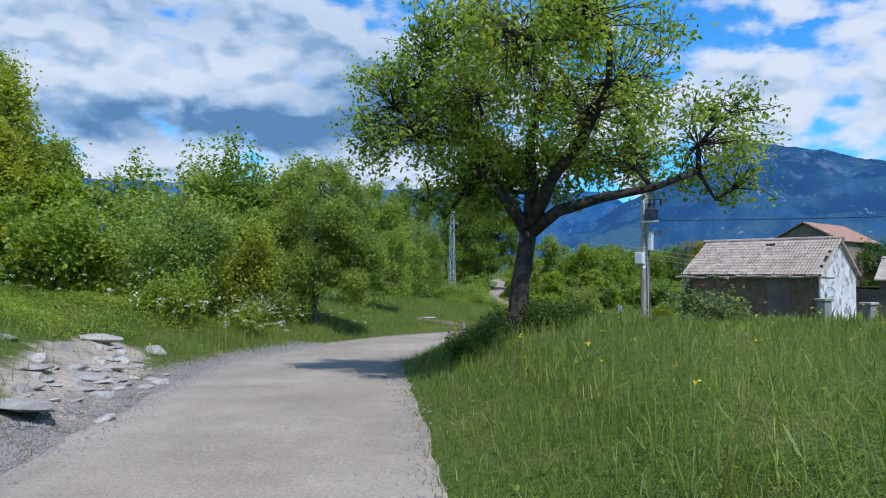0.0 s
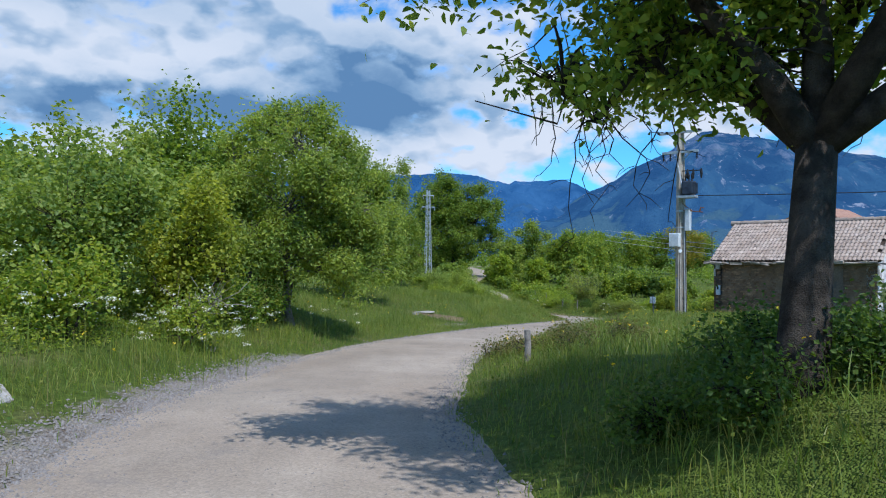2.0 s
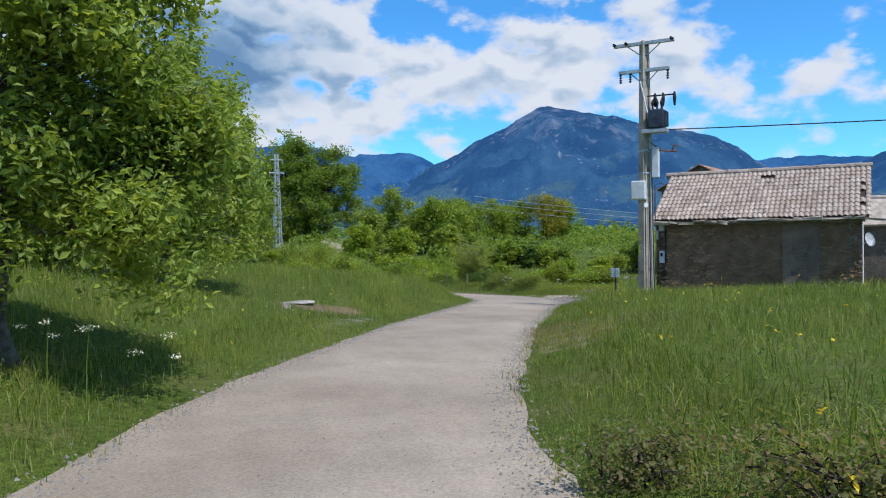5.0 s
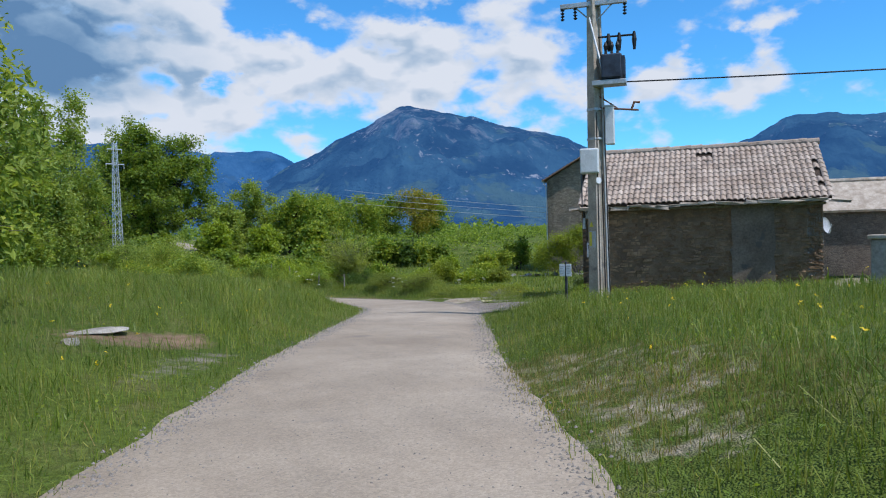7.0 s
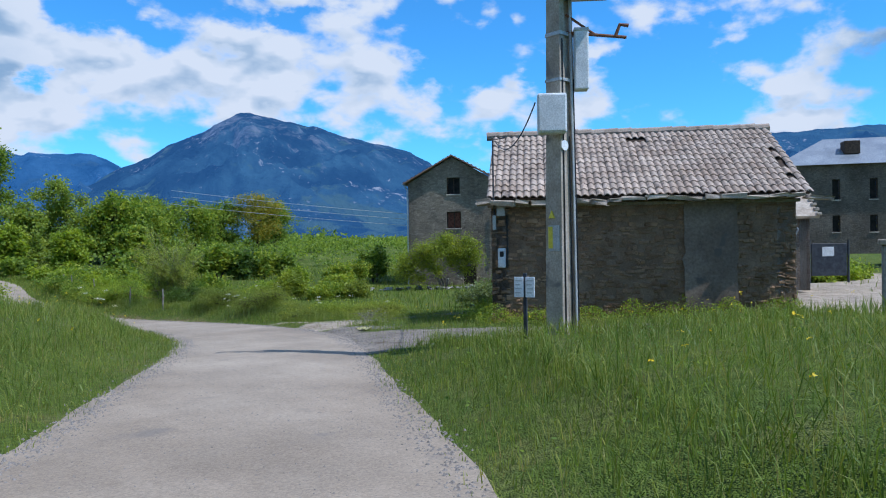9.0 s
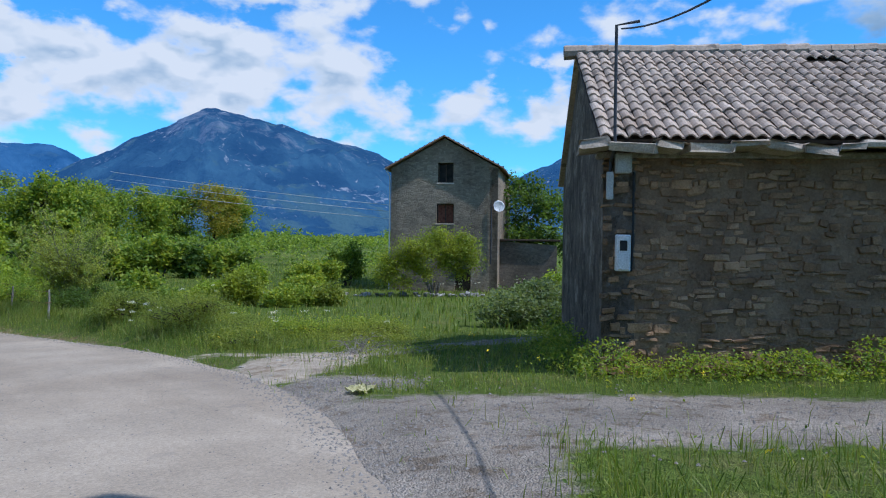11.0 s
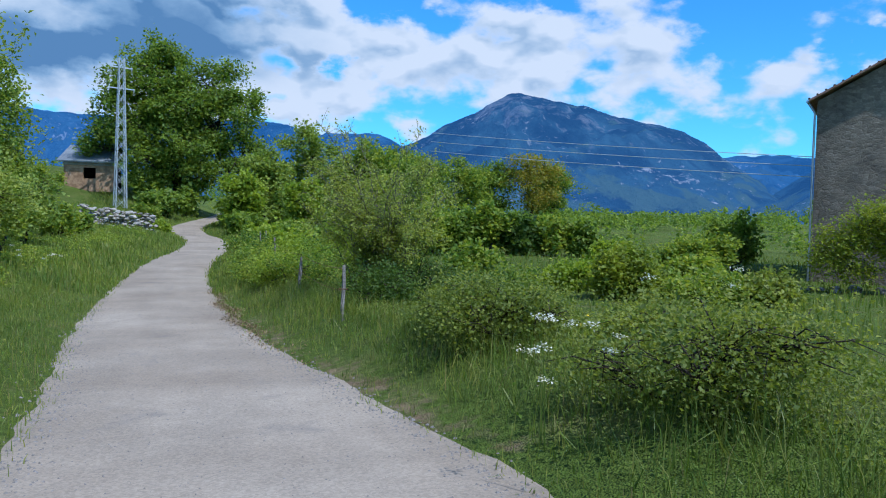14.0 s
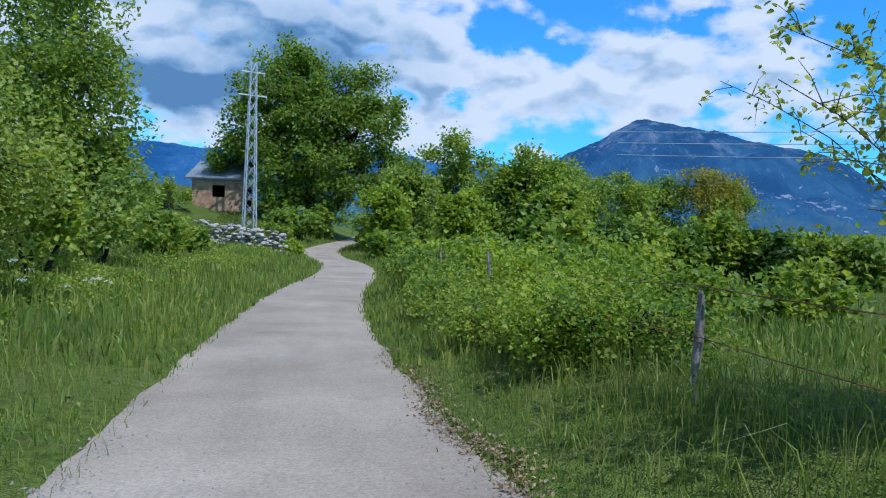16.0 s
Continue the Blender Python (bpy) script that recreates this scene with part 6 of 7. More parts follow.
for k, (x, y, r, h) in enumerate(((12.2, 63.4, 0.8, 0.8), (13.2, 64.6, 1.0, 1.2), (12.6, 65.4, 0.9, 1.1), (14.0, 63.4, 1.0, 0.9))):
    shrub("thorn_bush", (x, y), r, h, M["leaf_dark"], "dark dense thorn bush below the arching shrub", 125 + k, 0.045, 200, 24, clump=0.12)
# round the tall stone house
for k, (x, y, r, h, m) in enumerate(((20.5, 69.3, 1.15, 1.6, "leaf_garden"), (22.6, 67.9, 0.9, 0.7, "leaf_shrub"), (23.9, 67.4, 0.9, 0.9, "leaf_olive"), (24.8, 77.5, 1.25, 1.6, "leaf_lime"), (26.3, 74.4, 1.3, 1.1, "leaf_shrub"), (27.9, 76.8, 1.5, 2.0, "leaf_shrub"),
                                     (30.2, 78.8, 1.8, 2.4, "leaf_shrub"), (38.6, 66.4, 1.4, 1.3, "leaf_lime"), (36.5, 66.3, 1.2, 0.9, "leaf_grey"), (41.0, 49.5, 1.3, 1.2, "leaf_shrub"), (43.0, 49.3, 1.4, 1.1, "leaf_lime"), (45.2, 49.6, 1.3, 1.0, "leaf_shrub"), (41.5, 66.8, 1.6, 1.8, "leaf_oak"), (40.2, 63.5, 1.5, 1.1, "leaf_shrub"), (36.0, 60.5, 1.6, 0.9, "leaf_garden"),
                                     (34.5, 60.5, 1.5, 0.7, "leaf_shrub"), (22.0, 68.0, 1.0, 0.7, "leaf_shrub"), (20.5, 72.5, 1.1, 0.9, "leaf_lime"))):
    shrub("garden_bush", (x, y), r, h, M[m], "bright leafy bush near the tall stone house", 131 + k, 0.068, 950, 24, clump=0.15)
tree("garden_shrub_tree", (32.6, 70.6), [(-1.7, 0.3, 2.7, 0.9, 0.9, 0.7), (-0.6, 0, 3.0, 1.0, 1.0, 0.75), (0.6, -0.2, 3.0, 1.0, 1.0, 0.75), (1.7, -0.6, 2.8, 0.9, 0.9, 0.7), (-1.2, 0.3, 2.0, 0.7, 0.7, 0.5), (1.0, -0.3, 2.1, 0.8, 0.7, 0.5), (2.3, -1.0, 2.2, 0.6, 0.6, 0.5), (-2.2, 0.8, 2.0, 0.6, 0.6, 0.5), (-2.7, 1.0, 1.2, 0.7, 0.7, 0.7), (-1.9, 0.6, 1.1, 0.5, 0.5, 0.5), (1.3, -0.4, 1.35, 0.6, 0.5, 0.5), (-0.7, 0.2, 1.5, 0.6, 0.5, 0.5), (0.2, -0.1, 3.6, 0.5, 0.5, 0.35), (1.5, -0.5, 3.4, 0.45, 0.45, 0.3)],
     0.04, 0.9, M["leaf_garden"], M["bark_grey"], 900, 24, 0.105, "broad yellow-green shrub on several bare stems before the house", 149, "bush", stems=10, clump=0.2, spread=0.25, twigs=2)
tree("dark_shrub", (33.5, 81.0), [(0, 0, 1.6, 1.2, 1.2, 1.3), (-1.0, 0, 2.0, 0.4, 0.4, 1.0), (0.5, 0, 2.4, 0.35, 0.35, 1.0)], 0.06, 0.4, M["leaf_oak"], M["bark"], 120, 24, 0.2, "dark spiky shrub near the tall house", 150, "bush", stems=3, clump=0.16)
for k, (x, y, s) in enumerate(((44.0, 74.0, 1.6), (48.5, 72.5, 1.0), (49.5, 68.5, 0.95), (46.5, 63.5, 0.75), (53.5, 66.5, 1.0), (57.0, 70.0, 1.1), (51.0, 61.0, 0.7))):
    tree("garden_tree", (x, y), [(0, 0, 3.2 * s, 1.9 * s, 1.9 * s, 1.3 * s), (-0.7 * s, 0, 4.3 * s, 1.2 * s, 1.2 * s, 0.9 * s), (0.9 * s, 0.2, 4.0 * s, 1.2 * s, 1.2 * s, 0.9 * s), (0, 0, 2.2 * s, 1.6 * s, 1.6 * s, 0.7 * s)], 0.13, 1.5 * s,
         M[("leaf_dark", "leaf_dark", "leaf_oak", "leaf_shrub")[k % 4]], M["bark"], 250, 26, 0.23, "rounded garden tree near the stone house", 155 + k, clump=0.24, group="garden trees", twigs=3)
# trees along the left of the road further on
for k, (x, y, h, r, m) in enumerate(((-2.3, 94.0, 15.5, 2.7, "leaf_ash"), (-4.3, 86.0, 13.5, 2.5, "leaf_willow"), (-5.4, 77.5, 11.5, 2.3, "leaf_ash"), (-6.5, 69.5, 9.5, 2.2, "leaf_oak"), (-5.6, 98.0, 14.0, 2.6, "leaf_oak"))):
    tree("roadside_tree", (x, y), [(0, 0, h * 0.3, r, r, h * 0.22), (0.3, 0, h * 0.55, r * 0.85, r * 0.85, h * 0.22), (-0.3, 0.4, h * 0.8, r * 0.55, r * 0.55, h * 0.18), (0.6, -0.5, h * 0.42, r * 0.8, r * 0.7, h * 0.16), (0.4, -0.4, h * 0.15, r * 0.9, r * 0.9, h * 0.12),
                                     (0.2, 0.2, h * 0.95, r * 0.3, r * 0.3, h * 0.1)],
         0.11, h * 0.16, M[m], M["bark_grey"], 580, 28, 0.22, "tall leafy roadside tree, green to the ground", 171 + k, clump=0.24, droop=0.35, group="trees along the lane", twigs=3)
for k, (x, y, r, h, m) in enumerate(((2.6, 54.5, 1.2, 1.5, "leaf_shrub"), (3.6, 57.4, 1.3, 1.7, "leaf_willow"), (4.5, 60.6, 1.2, 1.7, "leaf_shrub"), (3.6, 66.6, 1.3, 2.3, "leaf_willow"), (3.2, 69.6, 1.7, 3.3, "leaf_shrub"), (3.0, 73.2, 1.8, 3.6, "leaf_sallow"), (2.6, 77.8, 1.7, 3.5, "leaf_shrub"), (2.3, 82.5, 1.6, 3.2, "leaf_willow"), (0.9, 71.5, 1.8, 3.6, "leaf_willow"), (2.6, 88.0, 1.3, 1.8, "leaf_shrub"), (2.5, 92.5, 1.2, 1.5, "leaf_shrub"), (1.0, 64.5, 1.4, 1.9, "leaf_shrub"),
                                     (0.2, 97.5, 1.4, 1.3, "leaf_lime"), (-2.5, 100.5, 1.8, 2.0, "leaf_shrub"), (5.8, 104.8, 0.9, 0.8, "leaf_lime"), (-4.5, 110.0, 2.0, 2.8, "leaf_shrub"), (-6.8, 118.0, 2.4, 3.4, "leaf_oak"), (-5.2, 123.5, 2.0, 2.6, "leaf_shrub"), (-3.6, 105.0, 1.8, 2.4, "leaf_willow"), (-9.5, 112.0, 2.6, 4.0, "leaf_oak"), (4.4, 113.5, 1.4, 1.7, "leaf_shrub"))):
    shrub("lane_bush", (x, y), r, h, M[m], "dense green bush at the edge of the lane", 181 + k, 0.055 if y < 74 else 0.085, 480 if y < 74 else 260, 26, clump=0.17)
# the big tree and its neighbours at the end of the lane
tree("oak_tree", (5.6, 128.0), [(0.0, 0.0, 6.7, 5.6, 4.8, 3.0), (-4.4, 0.0, 8.1, 3.9, 3.7, 3.0), (4.1, 0.0, 8.5, 3.9, 3.7, 3.2), (-2.0, 0.0, 12.3, 4.1, 3.7, 3.0), (2.9, 0.5, 12.3, 3.7, 3.4, 2.8), (0.0, -1.5, 10.1, 4.4, 3.0, 2.8), (-4.8, -1.0, 11.4, 2.4, 2.5, 2.3),
                                (-1.2, 0.0, 15.2, 2.1, 2.1, 1.5), (6.3, 0.0, 10.8, 2.2, 2.3, 2.3), (-6.6, -0.6, 5.6, 2.4, 2.5, 2.1), (6.3, -0.6, 5.8, 2.7, 2.5, 2.5), (-2.7, -2.6, 4.7, 2.7, 2.1, 2.0), (0.5, -2.0, 3.6, 3.2, 2.0, 1.7), (4.0, -2.0, 3.6, 2.2, 2.0, 1.6)],
     0.5, 3.4, M["leaf_oak"], M["bark"], 1900, 28, 0.30, "very big spreading dark green oak", 201, clump=0.34, shell=0.6, spread=0.13, twigs=3)
for k, (x, y, s, m) in enumerate(((17.8, 121.0, 1.55, "leaf_ash"), (13.6, 117.5, 1.1, "leaf_ash"), (21.5, 118.0, 1.1, "leaf_oak"), (11.4, 110.5, 0.75, "leaf_lime"), (25.5, 125.0, 1.2, "leaf_oak"), (15.5, 104.0, 0.7, "leaf_lime"), (20.0, 100.0, 0.75, "leaf_shrub"))):
    tree("lane_tree", (x, y), [(0, 0, 3.0 * s, 1.9 * s, 1.9 * s, 1.4 * s), (-0.5 * s, 0, 4.8 * s, 1.3 * s, 1.3 * s, 1.0 * s), (0.8 * s, 0.2, 4.2 * s, 1.3 * s, 1.3 * s, 1.0 * s), (0, 0, 1.5 * s, 1.8 * s, 1.8 * s, 0.9 * s), (0.3, 0, 5.6 * s, 0.7 * s, 0.7 * s, 0.5 * s)], 0.14, 1.2 * s,
         M[m], M["bark"], 320, 24, 0.30, "leafy green tree where the lane ends", 211 + k, clump=0.26, group="trees at the lane's end", twigs=3)
for k, (x, y, r, h) in enumerate(((10.8, 114.0, 1.6, 2.6), (5.2, 120.0, 1.5, 2.6), (6.6, 125.0, 1.6, 3.0), (11.6, 118.5, 1.7, 3.0), (4.0, 119.0, 1.6, 2.6), (12.8, 122.0, 2.0, 3.4), (3.6, 125.5, 1.8, 3.2), (11.4, 105.0, 1.4, 1.8), (6.0, 135.0, 3.2, 4.0), (3.0, 134.5, 2.6, 3.6), (14.5, 131.0, 2.8, 4.0))):
    shrub("thicket", (x, y), r, h, M["leaf_oak"], "dark thicket beside the end of the lane", 221 + k, 0.18, 150, 24, clump=0.24)
# field trees in the middle distance
row = [(62.0, 170.0, 1.75, "leaf_orange"), (55.0, 172.0, 1.5, "leaf_oak"), (48.0, 168.0, 1.55, "leaf_shrub"), (41.0, 165.0, 1.6, "leaf_oak"), (36.0, 158.0, 1.35, "leaf_shrub"), (31.0, 150.0, 1.3, "leaf_oak"), (68.5, 176.0, 1.0, "leaf_oak"), (27.0, 141.0, 1.2, "leaf_shrub")]
first = {}
row = [(9.3 + 0.73 * (x - 9.3), 48.7 + 0.73 * (y - 48.7), s * 0.73, m) for x, y, s, m in row]
for k, (x, y, s, m) in enumerate(row):
    if m in first:
        ob = copy_thing(first[m], pose(x, y, gz(x, y) - 0.1, 0, 0, 70 * k))
    else:
        ob = tree("field_oak", (x, y), [(0, 0, 4.2 * s, 3.0 * s, 2.8 * s, 1.7 * s), (-1.5 * s, 0, 5.2 * s, 1.6 * s, 1.8 * s, 1.2 * s), (1.5 * s, 0.2, 5.0 * s, 1.7 * s, 1.7 * s, 1.2 * s), (0, 0, 2.2 * s, 2.6 * s, 2.6 * s, 1.1 * s), (0.2, 0, 6.3 * s, 1.2 * s, 1.2 * s, 0.6 * s)], 0.25, 1.6 * s,
                  M[m], M["bark"], 330, 20, 0.31, "round field oak beyond the open meadow" if m != "leaf_orange" else "round field oak with coppery young leaves", 231 + k, clump=0.36, group="oaks beyond the meadow", twigs=4)
        first[m] = ob


# hedge of small trees at the far side of the meadow
for k, (x, y, r, h) in enumerate(((15.5, 86.5, 1.5, 2.6), (17.3, 88.2, 1.6, 3.0), (19.0, 89.5, 1.5, 2.7), (20.8, 90.6, 1.7, 3.2), (22.8, 91.0, 1.6, 2.9), (24.6, 91.6, 1.8, 3.3), (26.6, 91.3, 1.6, 2.8), (28.6, 91.0, 1.7, 2.9), (30.4, 90.2, 1.3, 2.0))):
    shrub("hedge_tree", (x, y), r, h, M[("leaf_oak", "leaf_shrub", "leaf_dark", "leaf_shrub")[k % 4]], "bushy hedge tree at the far edge of the meadow", 401 + k, 0.11, 520, 24, category="tree", group="hedge beyond the meadow", clump=0.2)


def far_woods():
    """Woods, hedges and bushes too far off to tell apart."""
    rng = np.random.default_rng(77)
    pts, size = [], []

    def clump(x, y, r, h, n, s):
        p = in_ball(rng, n, 0.5) * np.array([r, r, h * 0.5]) + np.array([x, y, gz(x, y) + h * 0.5])
        pts.append(p)
        size.append(np.full(n, s))

    for k in range(230):
        a = rng.uniform(-35, 75)
        d = rng.uniform(130, 330)
        x, y = 5 + math.sin(radians(a)) * d, 40 + math.cos(radians(a)) * d
        if 26 < a < 42 and d < 240:
            clump(x, y, rng.uniform(2, 4), rng.uniform(1.2, 2.2), 90, 0.7)
        else:
            h = rng.uniform(3.5, 8.0) * (0.8 if a > 24 else 1.0)
            clump(x, y, h * rng.uniform(0.45, 0.65), h, 170, 0.75)
    for k in range(150):
        x, y = rng.uniform(18, 75), rng.uniform(93, 150)
        a = math.degrees(math.atan2(x - 5, y - 40))
        clump(x, y, rng.uniform(1.2, 2.6), rng.uniform(1.0, 2.2), 90, 0.36)
    for k in range(240):
        a = rng.uniform(-80, 95)
        d = rng.uniform(350, 900)
        x, y = math.sin(radians(a)) * d, 40 + math.cos(radians(a)) * d
        clump(x, y, rng.uniform(8, 20), rng.uniform(3, 8), 45, 2.9)
    at, size = np.concatenate(pts), np.concatenate(size)
    ob = new("distant_woods", leaf_mesh("distant_woods", at, size, M["leaf_oak"], rng))
    tagged(ob, "distant green woods and hedges across the valley", "woods", kind="stuff")


far_woods()


# ---- rocks, posts, walls ----
def rock_mesh(seed, flat=0.6, mat="rock"):
    bm = bmesh.new()
    bmesh.ops.create_icosphere(bm, subdivisions=2, radius=1.0)
    off = Vector((seed * 3.7, seed * 1.3, 0))
    for v in bm.verts:
        k = 1 + 0.45 * noise.noise(v.co * 0.9 + off) + 0.16 * noise.noise(v.co * 2.6 + off)
        q = Vector((round(v.co.x * 2.2) / 2.2, round(v.co.y * 2.2) / 2.2, round(v.co.z * 2.2) / 2.2))
        v.co = (v.co * 0.55 + q * 0.45) * k
        v.co.z *= flat
    me = bpy.data.meshes.new("rock")
    bm.to_mesh(me)
    bm.free()
    me.materials.append(M[mat])
    return me


def slab_mesh(seed, flat):
    """A broken piece of stone or old mortar: flat faces, sharp edges."""
    rr = random.Random(seed)
    bm = bmesh.new()
    for k in range(22):
        v = Vector((rr.gauss(0, 1), rr.gauss(0, 1), rr.gauss(0, 1))).normalized()
        q = max(abs(v.x), abs(v.y), abs(v.z)) ** 0.8
        bm.verts.new((v.x / q * rr.uniform(0.8, 1.05), v.y / q * rr.uniform(0.8, 1.05), v.z / q * flat * rr.uniform(0.85, 1.0)))
    hull = bmesh.ops.convex_hull(bm, input=bm.verts[:])
    bmesh.ops.delete(bm, geom=list({g for g in hull["geom_interior"] + hull["geom_unused"] if isinstance(g, bmesh.types.BMVert)}), context="VERTS")
    bmesh.ops.bevel(bm, geom=bm.edges[:], offset=0.05, segments=1, affect="EDGES", clamp_overlap=True)
    me = bpy.data.meshes.new("rock")
    bm.to_mesh(me)
    bm.free()
    me.materials.append(M["rock"])
    return me


ROCKS = [slab_mesh(k, f) for k, f in ((1, 0.55), (2, 0.38), (3, 0.7), (4, 0.26), (5, 0.32), (6, 0.5))]


def rock(x, y, r, k, stretch_x=1.0, turn=0.0, sink=0.3, label="pale limestone rock lying at the roadside", group="roadside rocks", tilt=0.0):
    ob = new("rock", ROCKS[k % 6])
    ob.matrix_world = pose(x, y, gz(x, y) + r * (0.5 - sink) * 0.6, tilt, tilt * 0.5, turn) @ Matrix.Diagonal((r * stretch_x, r, r, 1))
    tagged(ob, label, "rock", group)


rng = random.Random(12)
rock(-4.25, 7.45, 0.24, 3, 3.6, -42, 0.1, "long pale limestone slab lying at the roadside", tilt=-6)
for x, y, r, k, sx, turn in ((-6.2, 13.2, 0.34, 1, 1.9, 10), (-5.5, 14.1, 0.26, 0, 1.3, 70), (-4.85, 10.1, 0.27, 4, 1.9, -35), (-5.55, 10.2, 0.17, 2, 1.2, 20), (-5.15, 10.5, 0.18, 5, 1.3, 80), (-5.3, 9.6, 0.22, 3, 1.6, 15),
                             (-4.9, 12.0, 0.15, 5, 1.3, 40), (-5.3, 12.2, 0.2, 1, 1.4, -20), (-4.45, 9.1, 0.16, 4, 1.6, 60), (-4.75, 8.4, 0.15, 0, 1.5, 100), (-4.2, 9.6, 0.13, 3, 1.5, -50), (-4.55, 10.7, 0.14, 1, 1.6, 25),
                             (-5.0, 11.2, 0.16, 4, 1.7, -10), (-5.9, 11.6, 0.18, 2, 1.2, 55), (-6.4, 10.8, 0.2, 5, 1.2, 0), (-5.9, 9.2, 0.15, 3, 1.5, 30), (-4.1, 8.3, 0.1, 4, 1.5, 75), (-5.6, 12.9, 0.12, 0, 1.2, 15)):
    rock(x, y, r * 0.8, k, sx, turn, 0.4, tilt=rng.uniform(-12, 12))
for k in range(60):
    t = rng.random()
    rock(-3.9 - 1.9 * t + rng.gauss(0, 0.35), 7.4 + 6.2 * t + rng.gauss(0, 0.5), rng.uniform(0.035, 0.10), k, rng.uniform(1, 1.8), rng.uniform(0, 180), 0.25, tilt=rng.uniform(-15, 15))
rock(-0.75, 35.4, 0.2, 3, 2.4, 20, label="long pale stone lying in the meadow", group="")
rock(-1.1, 34.4, 0.1, 2, 1.2, 50, label="small pale stone lying in the meadow", group="")
for k in range(26):
    rock(rng.uniform(10.6, 13.6), rng.uniform(47.8, 50.6), rng.uniform(0.02, 0.055), k, rng.uniform(1, 1.6), rng.uniform(0, 180), 0.3, "small pale stone on the bare ground", "stones on the bare ground")


def crumpled_sheet(x, y):
    """A creased sheet of pale plastic lying on the gravel."""
    bm = bmesh.new()
    rr = random.Random(6)
    n = 9
    grid = [[bm.verts.new(((i / (n - 1) - 0.5) * 0.32 + rr.gauss(0, 0.012), (j / (n - 1) - 0.5) * 0.27 + rr.gauss(0, 0.012), 0.05 * abs(math.sin(i * 1.3 + j * 0.6)) + rr.uniform(0.0, 0.035))) for j in range(n)] for i in range(n)]
    for i in range(n - 1):
        for j in range(n - 1):
            bm.faces.new((grid[i][j], grid[i + 1][j], grid[i + 1][j + 1], grid[i][j + 1]))
    bmesh.ops.solidify(bm, geom=bm.faces[:], thickness=0.004)
    ob = part("litter_sheet", bm, M["litter"], None)
    ob.matrix_world = pose(x, y, gz(x, y) + 0.01, 0, 0, 30)
    tagged(ob, "crumpled pale yellow plastic sheet on the gravel", "litter")


M["litter"] = material("litter", two_tone((0.60, 0.56, 0.27), (0.74, 0.69, 0.40), 9.0, 0.5, 0.004))
crumpled_sheet(11.2, 45.6)


def dry_wall(name, a, b, h, n, size, seed, label, mat="rock_grey"):
    """A tumbled dry-stone wall between two points, stone on stone."""
    ob = thing(name, (a[0], a[1], gz(*a)), label, "stone wall")
    rr = random.Random(seed)
    sets = [rock_mesh(seed + k, f, mat) for k, f in ((1, 0.6), (2, 0.5), (3, 0.75))]
    z0 = ob.location.z
    for k in range(n):
        t, u = rr.random(), rr.random() ** 1.2
        x, y = a[0] + (b[0] - a[0]) * t, a[1] + (b[1] - a[1]) * t
        g = gz(x, y) - z0
        s = size * rr.uniform(0.6, 1.3)
        o = new("stone", sets[k % 3])
        o.parent = ob
        o.matrix_local = pose(x - a[0] + rr.gauss(0, 0.14), y - a[1] + rr.gauss(0, 0.14), g + u * h, rr.uniform(-15, 15), rr.uniform(-15, 15), rr.uniform(0, 180)) @ Matrix.Diagonal((s * 1.4, s, s, 1))
    return ob


dry_wall("dry_stone_wall", (1.4, 101.4), (5.6, 101.9), 1.2, 295, 0.125, 3, "tumbled grey dry-stone wall on the grassy bank", "rock")
dry_wall("rubble_wall", (24.8, 77.4), (30.2, 72.0), 0.12, 45, 0.14, 9, "low tumbled rubble wall in the meadow")
dry_wall("rubble_wall", (30.2, 72.0), (34.6, 68.5), 0.15, 40, 0.14, 15, "low tumbled rubble wall before the house")


def fence_post(x, y, h, lean, seed, mat="old_wood"):
    rr = random.Random(seed)
    ob = thing("fence_post", (x, y, gz(x, y) - 0.15), "weathered grey split-wood fence post with wire", "fence post", "fence posts along the lane", turn=rr.uniform(0, 90))
    bm = bmesh.new()
    add_tube(bm, [(0, 0, 0), (lean * 0.3, 0.01, h * 0.4), (lean * 0.7, -0.01, h * 0.8), (lean, 0, h + 0.15)], [0.032, 0.03, 0.028, 0.022], 7)
    for v in bm.verts:
        v.co += Vector((rr.gauss(0, 0.006), rr.gauss(0, 0.006), rr.gauss(0, 0.01)))
    part("stake", bm, M[mat], ob)
    wire = tube([(0.0, -0.07, h * 0.75), (0.0, 0.07, h * 0.75)], 0.008, 5)
    part("staple", wire, M["rust"], ob)
    return Vector((x, y, gz(x, y)))


posts = [fence_post(x, y, h, l, k) for k, (x, y, h, l) in enumerate(((11.35, 62.2, 0.85, 0.03), (11.16, 66.7, 0.75, 0.03), (11.2, 74.2, 1.0, 0.05), (11.1, 79.5, 1.0, -0.05), (11.6, 85.0, 1.0, 0.02), (12.1, 91.0, 1.0, 0.0)))]
for a, b in zip(posts, posts[1:]):
    for h in (0.45, 0.8):
        w = part("fence_wire", tube(sag(a + Vector((0, 0, h)), b + Vector((0, 0, h)), 0.05, 6), 0.004, 4), M["rust"], None)
        tagged(w, "thin rusty fence wire between wooden posts", "wire", "fence wires")
st = thing("stump", (0.5, 18.0, -0.35), "short grey sawn wooden post stump among brambles", "stump")
part("stake", tube([(0, 0, 0), (0.01, 0, 0.3), (0.0, 0.01, 0.55)], [0.052, 0.05, 0.048], 12), M["old_wood"], st)
part("cut_face", tube([(0, 0.01, 0.55), (0, 0.01, 0.556)], [0.044, 0.04], 12), M["bark_pale"], st)


